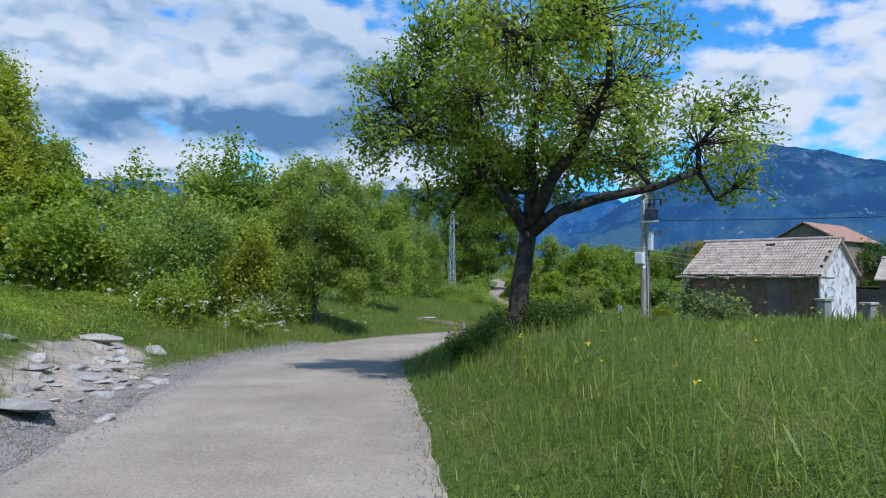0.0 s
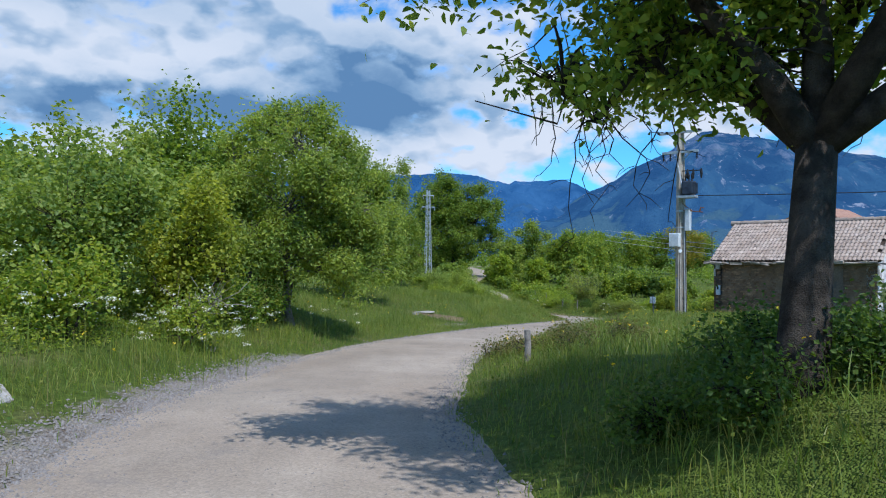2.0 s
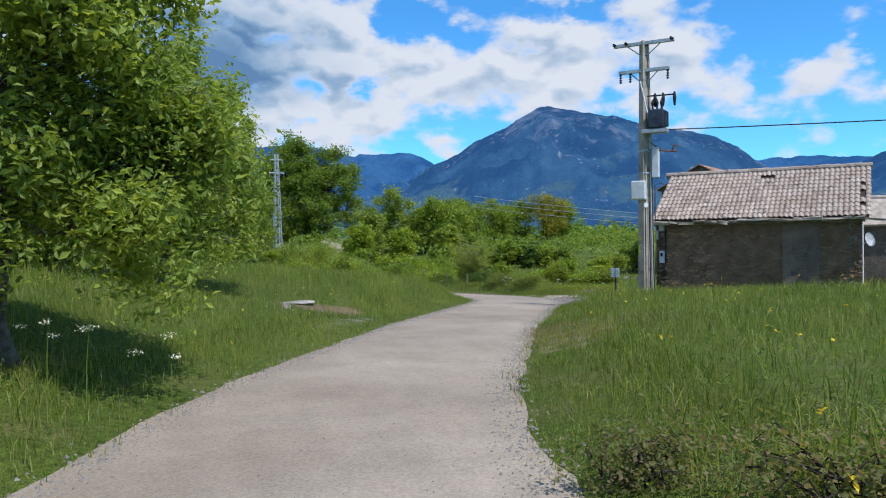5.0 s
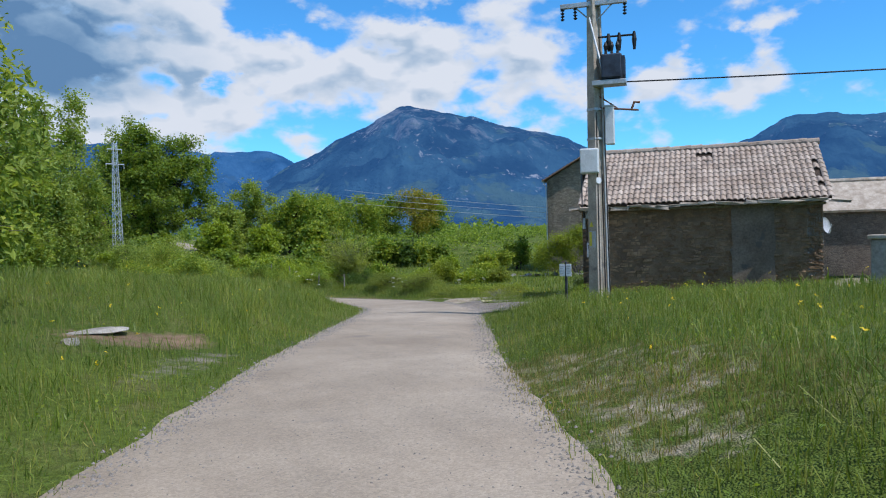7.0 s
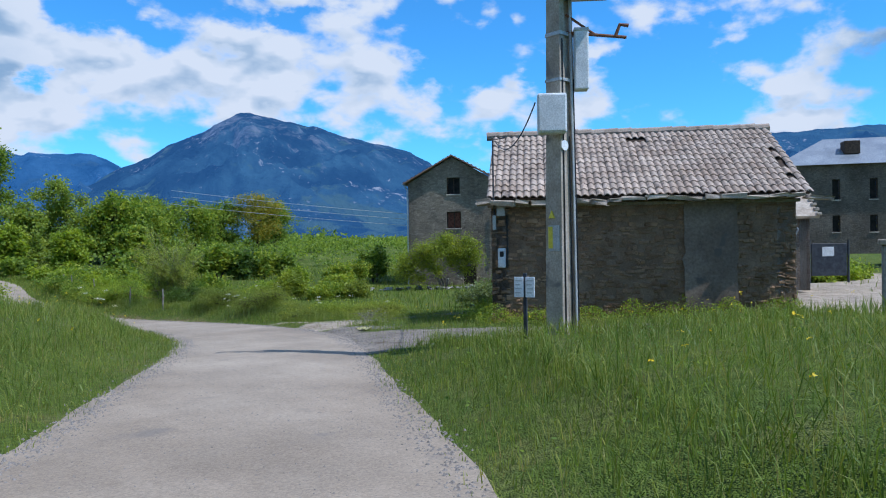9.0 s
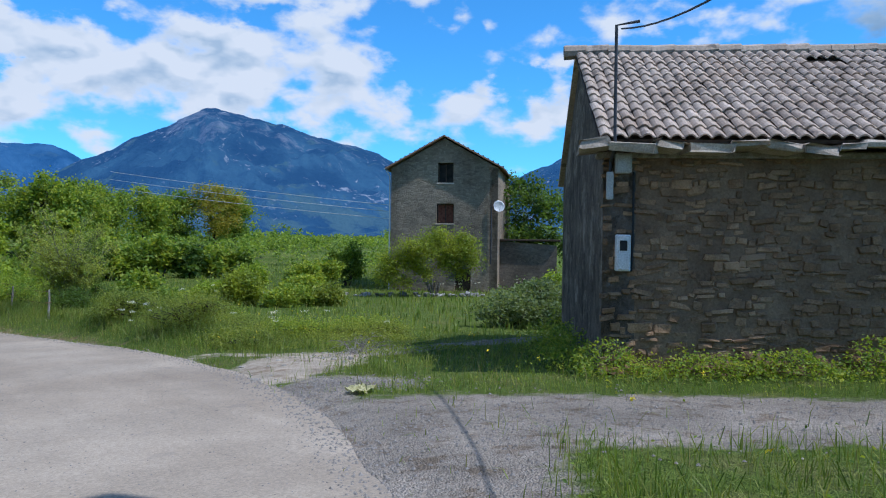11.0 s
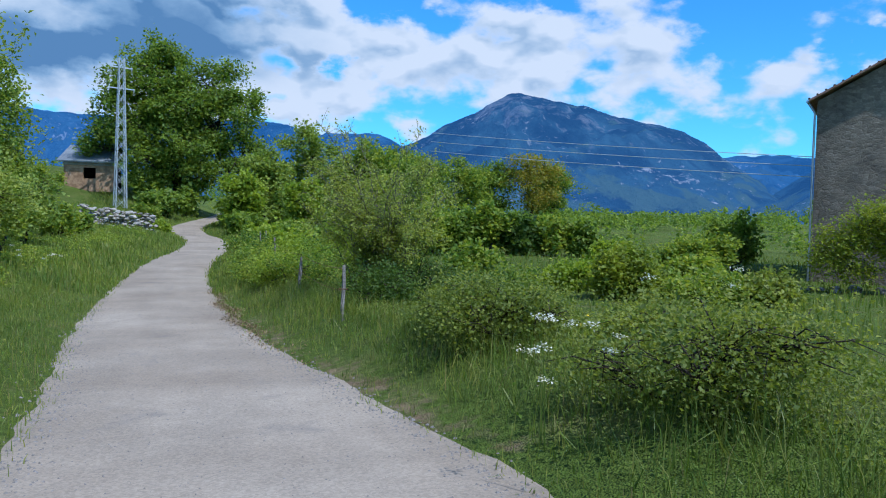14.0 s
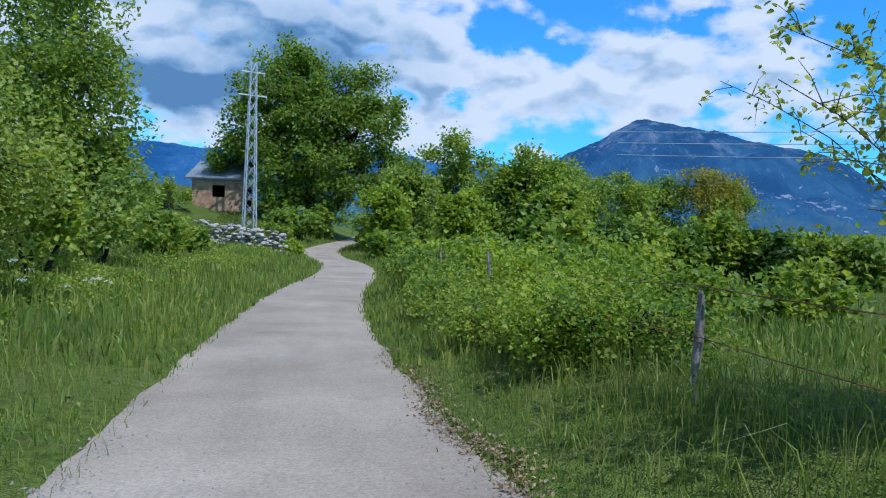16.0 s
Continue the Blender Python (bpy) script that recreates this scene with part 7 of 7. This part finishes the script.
def dry_brush(x, y, wide, tall, n, seed):
    """A heap of cut dead twigs, bent over each other."""
    rng = np.random.default_rng(seed)
    ob = thing("dry_brush", (x, y, gz(x, y)), "grey heap of dead twigs lying beside pale sand", "brushwood")
    for k in range(n):
        a, r = rng.uniform(0, 6.283), wide * rng.uniform(0.5, 1.0)
        start = np.array([rng.normal() * wide * 0.25, rng.normal() * wide * 0.2, 0.0])
        us = np.linspace(0, 1, 7)[:, None]
        path = start + us * np.array([math.cos(a) * r, math.sin(a) * r, 0]) + np.array([0, 0, tall * rng.uniform(0.5, 1.2)]) * (4 * us * (1 - us * rng.uniform(0.55, 1.0))) * 0.8
        path[1:] += rng.normal(size=(6, 3)) * 0.02
        path[:, 2] = np.maximum(path[:, 2], -0.02)
        bm = tube(path.tolist(), list(np.linspace(0.008, 0.002, 7)), 4)
        for i in (2, 3, 4):
            tip = path[i] + rng.normal(size=3) * 0.13
            add_tube(bm, [path[i].tolist(), tip.tolist()], [0.003, 0.0015], 3)
        part("twig", bm, M["old_wood"], ob)


dry_brush(14.0, 49.95, 0.6, 0.24, 24, 77)


# ---- gravel and bare ground ----
def pebbles(name, n, seed, label, where, size, mat):
    """Loose stones: small five-sided lumps, too many to count."""
    rng = np.random.default_rng(seed)
    x, y, z = where(rng, n)
    n = len(x)
    s = size * rng.uniform(0.5, 1.6, n)
    base = np.array([(1, 0, 0), (0.2, 0.9, 0), (-0.9, 0.45, 0), (-0.7, -0.7, 0), (0.4, -0.9, 0), (0.1, 0.05, 0.8)])
    a = rng.uniform(0, 6.28, n)
    c, sn = np.cos(a)[:, None], np.sin(a)[:, None]
    j = base[None] * rng.uniform(0.7, 1.3, (n, 6, 1))
    vx = (j[..., 0] * c - j[..., 1] * sn) * s[:, None] + x[:, None]
    vy = (j[..., 0] * sn + j[..., 1] * c) * s[:, None] + y[:, None]
    vz = j[..., 2] * s[:, None] + z[:, None] - 0.002
    f = np.arange(n)[:, None, None] * 6 + np.array([(0, 1, 5), (1, 2, 5), (2, 3, 5), (3, 4, 5), (4, 0, 5)])[None]
    ob = new(name, mesh_of(name, np.stack([vx, vy, vz], -1).reshape(-1, 3), f.reshape(-1, 3), M[mat]))
    tagged(ob, label, "gravel", kind="stuff")


def road_edge(rng, n):
    k = rng.integers(12, 134, n)
    side = np.where(rng.random(n) < 0.5, -1.0, 1.0)
    d = side * (half_width(LINE[k, 1]) + rng.normal(-0.20, 0.13, n))
    t = rng.uniform(-0.35, 0.35, n)
    x = LINE[k, 0] + STEP[k, 1] * d + STEP[k, 0] * t
    y = LINE[k, 1] - STEP[k, 0] * d + STEP[k, 1] * t
    return x, y, np.maximum(road_z(from_road(x, y)[1]) + 0.004, ground_z(x, y) + 0.002)


def on_road(rng, n):
    k = rng.integers(12, 134, n)
    d, t = half_width(LINE[k, 1]) * rng.uniform(-1, 1, n), rng.uniform(-0.35, 0.35, n)
    x = LINE[k, 0] + STEP[k, 1] * d + STEP[k, 0] * t
    y = LINE[k, 1] - STEP[k, 0] * d + STEP[k, 1] * t
    return x, y, road_z(from_road(x, y)[1]) - 0.008 + 0.035 * (1 - (d / (half_width(LINE[k, 1]) + 0.4)) ** 2)


def shoulder(rng, n):
    y = rng.uniform(1.5, 21, n)
    x = np.interp(y, [2, 6, 10.5, 14.5, 18, 21.5], [-3.0, -3.55, -4.0, -4.2, -3.9, -3.35]) + rng.normal(0, 0.33, n)
    return x, y, ground_z(x, y) + 0.004


def on_track(rng, n):
    x, y = [], []
    for line, w, what, full in BARE[2:5]:
        k = rng.integers(0, len(line), n // 3)
        x.append(line[k, 0] + rng.normal(0, 0.6, n // 3) * w[k])
        y.append(line[k, 1] + rng.normal(0, 0.6, n // 3) * w[k])
    x, y = np.concatenate(x), np.concatenate(y)
    return x, y, ground_z(x, y) + 0.004


M["pebble"] = material("pebble", two_tone((0.17, 0.152, 0.132), (0.30, 0.27, 0.24), 30.0, 0.95, 0.003))
pebbles("road_gravel", 24000, 31, "loose grey gravel along the road's edges", road_edge, 0.016, "pebble")
pebbles("shoulder_gravel", 12000, 32, "loose gravel on the shoulder", shoulder, 0.016, "pebble")
pebbles("road_chips", 11000, 34, "small loose chips on the worn road surface", on_road, 0.0075, "pebble")
pebbles("track_gravel", 4000, 33, "loose pale gravel on the track", on_track, 0.014, "pebble")


# ---- grass and flowers ----
def blades(name, x, y, z, h, w, mat, label, rng, bend=0.35, category="grass"):
    """Grass: one bent, tapering blade for each point."""
    n = len(x)
    a = rng.uniform(0, 6.283, n)
    ca, sa = np.cos(a), np.sin(a)
    b = np.abs(rng.normal(0, bend, n)) * h
    la = rng.uniform(0, 6.283, n)
    lx, ly = np.cos(la) * b, np.sin(la) * b
    p = np.stack([x, y, z], 1)
    side = np.stack([ca * w, sa * w, 0 * w], 1)
    mid = p + np.stack([lx * 0.3, ly * 0.3, h * 0.55], 1)
    tip = p + np.stack([lx, ly, h - 0.4 * b], 1)
    v = np.stack([p - side, p + side, mid + side * 0.75, mid - side * 0.75, tip], 1).reshape(-1, 3)
    f = (np.arange(n)[:, None, None] * 5 + np.array([(0, 1, 2), (0, 2, 3), (3, 2, 4)])[None]).reshape(-1, 3)
    ob = new(name, mesh_of(name, v, f, mat))
    return tagged(ob, label, category, kind="stuff")


def scatter(rng, n, x0, x1, y0, y1, lo, hi, patchy=0.0):
    """Points off the road by lo to hi metres, off bare ground and clear of walls."""
    x, y = rng.uniform(x0, x1, n), rng.uniform(y0, y1, n)
    d, s = from_road(x, y)
    out = np.abs(d) - half_width(s)
    keep = (out > lo + rng.normal(0, 0.08, n)) & (out < hi)
    x, y, d, out = x[keep], y[keep], d[keep], out[keep]
    deep = bare_depth(x, y).max(axis=1)
    keep = rng.random(len(x)) > np.where(deep > 0.02, np.clip(deep * 1.25 + 0.3 * bumps(x, y, 0.22), 0, 0.97), 0)
    if patchy:
        keep &= rng.random(len(x)) < 1 - patchy * (bumps(x * 1.7, y * 1.7, 0.8) * 0.5 + 0.5)
    # not inside the barn
    lx, ly = (x - 14.62) * 0.716 - (y - 44.78) * 0.698, (x - 14.62) * 0.698 + (y - 44.78) * 0.716
    keep &= ~((lx > -0.05) & (lx < 7.6) & (ly > -0.08) & (ly < 6.7))
    return x[keep], y[keep], d[keep], out[keep]


def grow():
    rng = np.random.default_rng(91)
    x, y, d, out = scatter(rng, 500000, -9, 16, 0, 78, -0.07, 1.6)
    h = rng.uniform(0.08, 0.26, len(x)) * (0.55 + 0.75 * smooth(0.0, 1.4, out)) * (1 + 0.35 * bumps(x, y, 0.9))
    h = np.where((d > 0) & (y > 50) & (out > 0.4), h * 1.5, h)
    blades("verge_grass", x, y, ground_z(x, y) - 0.01, h, rng.uniform(0.0025, 0.0055, len(x)), M["grass"], "short green verge grass along the road", rng, 0.7)
    x, y, d, out = scatter(rng, 420000, -14, 21, 0, 72, 1.2, 7.5, 0.35)
    tall = np.where((d > 0) & (y < 16), 0.25, np.where((d > 0) & (y < 24), 0.22, np.where((d > 0) & (y < 42), 0.30, 0.26)))
    h = tall * rng.uniform(0.5, 1.35, len(x)) * (1 + 0.35 * bumps(x, y, 1.3))
    h = np.where((d < 0) & (y > 38) & (y < 60), h * 1.6, h)
    h = np.where((d > 0) & (y > 46), h * np.where(out < 2.6, 1.15, 0.7), np.where((d > 0) & (y > 39), h * 0.7, h))
    blades("meadow_grass", x, y, ground_z(x, y) - 0.01, h, rng.uniform(0.0025, 0.0055, len(x)), M["grass"], "tall lush meadow grass", rng, 0.85)
    x, y, d, out = scatter(rng, 100000, -8, 20, 70, 128, 0.0, 9.0, 0.2)
    blades("lane_grass", x, y, ground_z(x, y) - 0.01, rng.uniform(0.12, 0.4, len(x)) * (0.6 + 0.6 * smooth(0, 1.5, out)), rng.uniform(0.012, 0.024, len(x)), M["grass"], "rough green grass along the lane", rng, 0.35)
    x, y, d, out = scatter(rng, 60000, -30, 45, 8, 110, 6.8, 34.0, 0.3)
    blades("field_grass", x, y, ground_z(x, y) - 0.01, rng.uniform(0.18, 0.45, len(x)), rng.uniform(0.012, 0.028, len(x)), M["grass"], "green grass of the open field", rng, 0.35)
    x, y, d, out = scatter(rng, 30000, -10, 16, 0, 76, 0.15, 5.0, 0.9)
    blades("dry_grass", x, y, ground_z(x, y), rng.uniform(0.12, 0.42, len(x)), rng.uniform(0.0015, 0.0035, len(x)), M["dry_grass"], "dry straw-coloured grass stalks", rng, 0.4)
    # dry turf on the bare patch and along the road's edges
    x, y = np.interp(rng.uniform(27, 31.6, 9000), [27, 28.7, 30.2, 31.6], [2.7, 3.8, 4.25, 4.1]) + rng.normal(0, 0.55, 9000), rng.uniform(26.8, 31.8, 9000)
    x2, y2, d2, o2 = scatter(rng, 90000, -7, 14, 0, 70, 0.0, 0.45, 0.9)
    x, y = np.concatenate([x, x2]), np.concatenate([y, y2])
    blades("dry_turf", x, y, ground_z(x, y), rng.uniform(0.03, 0.085, len(x)), rng.uniform(0.002, 0.004, len(x)), M["dry_grass"], "short yellowed turf along the road's edge", rng, 0.5)
    # broad weeds
    x, y, d, out = scatter(rng, 60000, -12, 19, 0, 76, 0.3, 6.0, 0.9)
    at = np.stack([x, y, ground_z(x, y) + rng.uniform(0.02, 0.16, len(x))], 1)
    ob = new("weeds", leaf_mesh("weeds", at, 0.038, M["leaf_bramble"], rng, 0.6))
    tagged(ob, "broad-leaved weeds and clover in the grass", "weeds", kind="stuff")


grow()


def flowers():
    rng = np.random.default_rng(17)
    # yellow meadow flowers
    x, y, d, out = scatter(rng, 1500, -9, 18, 4, 60, 0.7, 8.0, 0.9)
    z = ground_z(x, y) + rng.uniform(0.2, 0.5, len(x))
    at = np.repeat(np.stack([x, y, z], 1), 4, 0) + rng.normal(size=(len(x) * 4, 3)) * 0.006
    ob = new("yellow_flowers", leaf_mesh("yellow_flowers", at, 0.032, M["petal_yellow"], rng, 2.0))
    tagged(ob, "small yellow meadow flowers", "flowers", kind="stuff")
    # white umbels on tall stems
    spots = [(-5.0, 17.3, 1.2, 20), (-4.6, 19.0, 0.8, 15), (-6.5, 16.6, 1.2, 12), (-4.2, 21.3, 0.7, 8), (11.7, 55.3, 0.5, 9), (12.9, 56.6, 0.9, 3), (5.0, 72.5, 0.8, 8), (9.0, 46.0, 0.1, 0), (-3.4, 24.2, 0.6, 8), (-8.5, 14.5, 1.5, 14), (6.4, 50.5, 1.0, 6), (13.5, 51.3, 1.0, 8), (33.6, 69.3, 1.2, 14), (37.5, 68.2, 1.0, 16)]
    xs, ys = [], []
    for a, b, r, k in spots:
        xs.append(rng.normal(a, r * 0.6, k))
        ys.append(rng.normal(b, r * 0.6, k))
    x, y = np.concatenate(xs), np.concatenate(ys)
    g = ground_z(x, y)
    h = rng.uniform(0.55, 0.95, len(x))
    blades("umbel_stems", x, y, g, h, np.full(len(x), 0.005), M["grass"], "thin green stems of white flowers", rng, 0.05, "flowers")
    heads = np.stack([x, y, g + h - 0.02], 1)
    at = np.repeat(heads, 36, 0)
    at[:, :2] += rng.normal(size=(len(at), 2)) * 0.035
    at[:, 2] += rng.normal(size=len(at)) * 0.012
    ob = new("white_umbels", leaf_mesh("white_umbels", at, 0.02, M["petal_white"], rng, 3.0))
    tagged(ob, "flat white flower heads above the grass", "flowers", kind="stuff")


flowers()


def carpet(name, n, seed, x0, x1, y0, y1, lo, hi, side, height, leaf, mat, label):
    """Low tangled undergrowth: leaves heaped unevenly over the ground."""
    rng = np.random.default_rng(seed)
    x, y, d, out = scatter(rng, n, x0, x1, y0, y1, lo, hi)
    heap = height * (0.55 + 0.6 * bumps(x, y, 0.75) + 0.25 * bumps(x, y, 0.28)) * smooth(lo - 0.2, lo + 0.9, out) * (1 - smooth(hi - 1.0, hi, out))
    keep = (np.sign(d) == side) & (heap > 0.05)
    x, y, heap = x[keep], y[keep], heap[keep]
    z = ground_z(x, y) + heap * rng.uniform(0.25, 1.0, len(x)) ** 0.6
    ob = new(name, leaf_mesh(name, np.stack([x, y, z], 1), leaf, mat, rng, 1.0, narrow=0.4))
    tagged(ob, label, "undergrowth", kind="stuff")


def wall_weeds():
    """Nettles and tall grass at the foot of the barn's front and gable."""
    rng = np.random.default_rng(47)
    n = 13000
    t, o = rng.uniform(-0.4, 7.6, n), np.abs(rng.normal(0, 0.42, n)) + 0.06
    side = rng.random(n) < 0.3
    lx, ly = np.where(side, -o, t), np.where(side, t * 0.85, -o)
    x, y = 14.62 + lx * 0.716 + ly * 0.698, 44.78 - lx * 0.698 + ly * 0.716
    top = (0.42 + 0.3 * bumps(x, y, 0.22)) * np.clip(1.25 - o * 0.8, 0.15, 1)
    at = np.stack([x, y, ground_z(x, y) + top * rng.random(n) ** 0.8], 1)
    ob = new("nettles", leaf_mesh("nettles", at, 0.05, M["leaf_shrub"], rng, 1.0, narrow=0.3))
    tagged(ob, "nettles and tall weeds along the foot of the barn", "weeds", kind="stuff")


wall_weeds()
carpet("bramble_carpet", 120000, 41, 10, 20, 48.5, 64, 1.3, 5.2, 1, 0.27, 0.036, M["leaf_olive"], "low tangled brambles and nettles along the field edge")
carpet("bank_herbs", 80000, 43, -14, -3, 12, 24, 1.8, 8.0, -1, 0.5, 0.05, M["leaf_shrub"], "tall green herbs below the bushes on the bank")
carpet("lane_herbs", 90000, 44, 1, 14, 60, 100, 1.8, 5.0, -1, 0.6, 0.065, M["leaf_shrub"], "green herbs and nettles along the lane's edge")



def leaf_litter():
    """Dead leaves and earth swept to the road's edge."""
    rng = np.random.default_rng(58)
    y = np.clip(rng.normal(66.5, 2.6, 2400), 60, 72)
    k = np.array([np.argmin(np.abs(LINE[:, 1] - v)) for v in y])
    d = half_width(y) + rng.normal(0.04, 0.09, len(y)) + 0.08 * np.sin(y * 2.1)
    x = LINE[k, 0] + STEP[k, 1] * d
    at = np.stack([x, y, np.maximum(ground_z(x, y), road_z(y)) + 0.012 + rng.uniform(0, 0.02, len(y))], 1)
    ob = new("leaf_litter", leaf_mesh("leaf_litter", at, 0.034, M["dead_leaf"], rng, 1.5))
    tagged(ob, "brown dead leaves along the edge of the lane", "leaf litter", kind="stuff")


M["dead_leaf"] = material("dead_leaf", leafy([(0.20, 0.13, 0.07), (0.32, 0.22, 0.12), (0.14, 0.095, 0.055), (0.40, 0.31, 0.19)], 0.1))
leaf_litter()


# ---- pieces: roof tiles and wall stones of the barn ----
def barn_tiles():
    me = bent_tile()
    rng = random.Random(8)
    base = Matrix.Translation((0, -0.36, BARN_Z + 0.005)) @ pose(0, 0, 0, math.degrees(BARN_SLOPE))
    cols, rows, w, l = 43, 12, 0.1848, 0.332
    rest = []
    for c in range(cols):
        for r in range(rows):
            if (c in (21, 22, 23) and r == 10) or (c >= 41 and r in (2, 4, 5, 7) and rng.random() < 0.5):
                continue
            m = base @ Matrix.Translation((-0.10 + c * w + rng.gauss(0, 0.003), r * l + rng.gauss(0, 0.007), 0.0 + rng.gauss(0, 0.0025))) @ pose(0, 0, 0, rng.gauss(0, 0.5), rng.gauss(0, 0.7), rng.gauss(0, 0.7))
            if c < 25:
                o = new("roof_tile", me)
                o.parent = barn
                o.matrix_local = m
            else:
                rest.append(m)
    v0 = np.array([v.co for v in me.vertices])
    f0 = np.array([list(p.vertices) for p in me.polygons])
    v = np.concatenate([v0 @ np.array(m.to_3x3()).T + np.array(m.translation) for m in rest])
    f = np.concatenate([f0 + i * len(v0) for i in range(len(rest))])
    ob = new("roof_tiles", mesh_of("roof_tiles", v, f, M["tile"]))
    ob.parent = barn
    tagged(ob, kind="stuff")
    x = -0.3
    for k in range(21):
        b = tube([(x, 3.3, 3.50 + rng.gauss(0, 0.008)), (x + 0.42, 3.3, 3.53 + rng.gauss(0, 0.008))], [0.135, 0.12], 9)
        part("ridge_tile", b, M["tile"], barn)
        x += 0.39


barn_tiles()


def barn_stones():
    rng = random.Random(15)
    sets = [stone_block(k) for k in range(7)]
    z, count, rest = -1.95, 0, []
    spots = []
    while z < 1.17:
        h = rng.uniform(0.055, 0.14)
        x = rng.uniform(-0.03, 0.0)
        while x < 7.5:
            w = min(rng.choice((rng.uniform(0.07, 0.15), rng.uniform(0.12, 0.22), rng.uniform(0.18, 0.36))), 7.55 - x)
            if w > 0.06 and rng.random() > 0.36:
                if rng.random() < 0.22 and h > 0.15:
                    cut = h * rng.uniform(0.4, 0.6)
                    spots.append((x, z, w, cut))
                    spots.append((x, z + cut, w, min(h - cut, 1.20 - z - cut)))
                else:
                    spots.append((x, z + rng.uniform(-0.03, 0.03), w, min(h, 1.20 - z) * rng.uniform(0.7, 1.12)))
            x += w
        z += h
    spots.sort(key=lambda s: s[0])
    for x, z, w, h in spots:
        d = rng.uniform(0.012, 0.045)
        m = Matrix.Translation((x + 0.006, -d, z + 0.006)) @ pose(0, 0, 0, rng.gauss(0, 2.5), rng.gauss(0, 5.5), rng.gauss(0, 2.5)) @ Matrix.Diagonal((w - 0.012, d + 0.1, h - 0.012, 1))
        if count < 300:
            o = new("stone", sets[count % 7])
            o.parent = barn
            o.matrix_local = m
        else:
            rest.append((m, count % 7))
        count += 1
    if rest:
        vs, fs, at = [], [], 0
        for m, k in rest:
            v0 = np.array([v.co for v in sets[k].vertices])
            vs.append(v0 @ np.array(m.to_3x3()).T + np.array(m.translation))
            for p in sets[k].polygons:
                q = list(p.vertices)
                for i in range(1, len(q) - 1):
                    fs.append((q[0] + at, q[i] + at, q[i + 1] + at))
            at += len(v0)
        ob = new("stone_facing", mesh_of("stone_facing", np.concatenate(vs), fs, M["stone"]))
        ob.parent = barn
        tagged(ob, kind="stuff")


barn_stones()
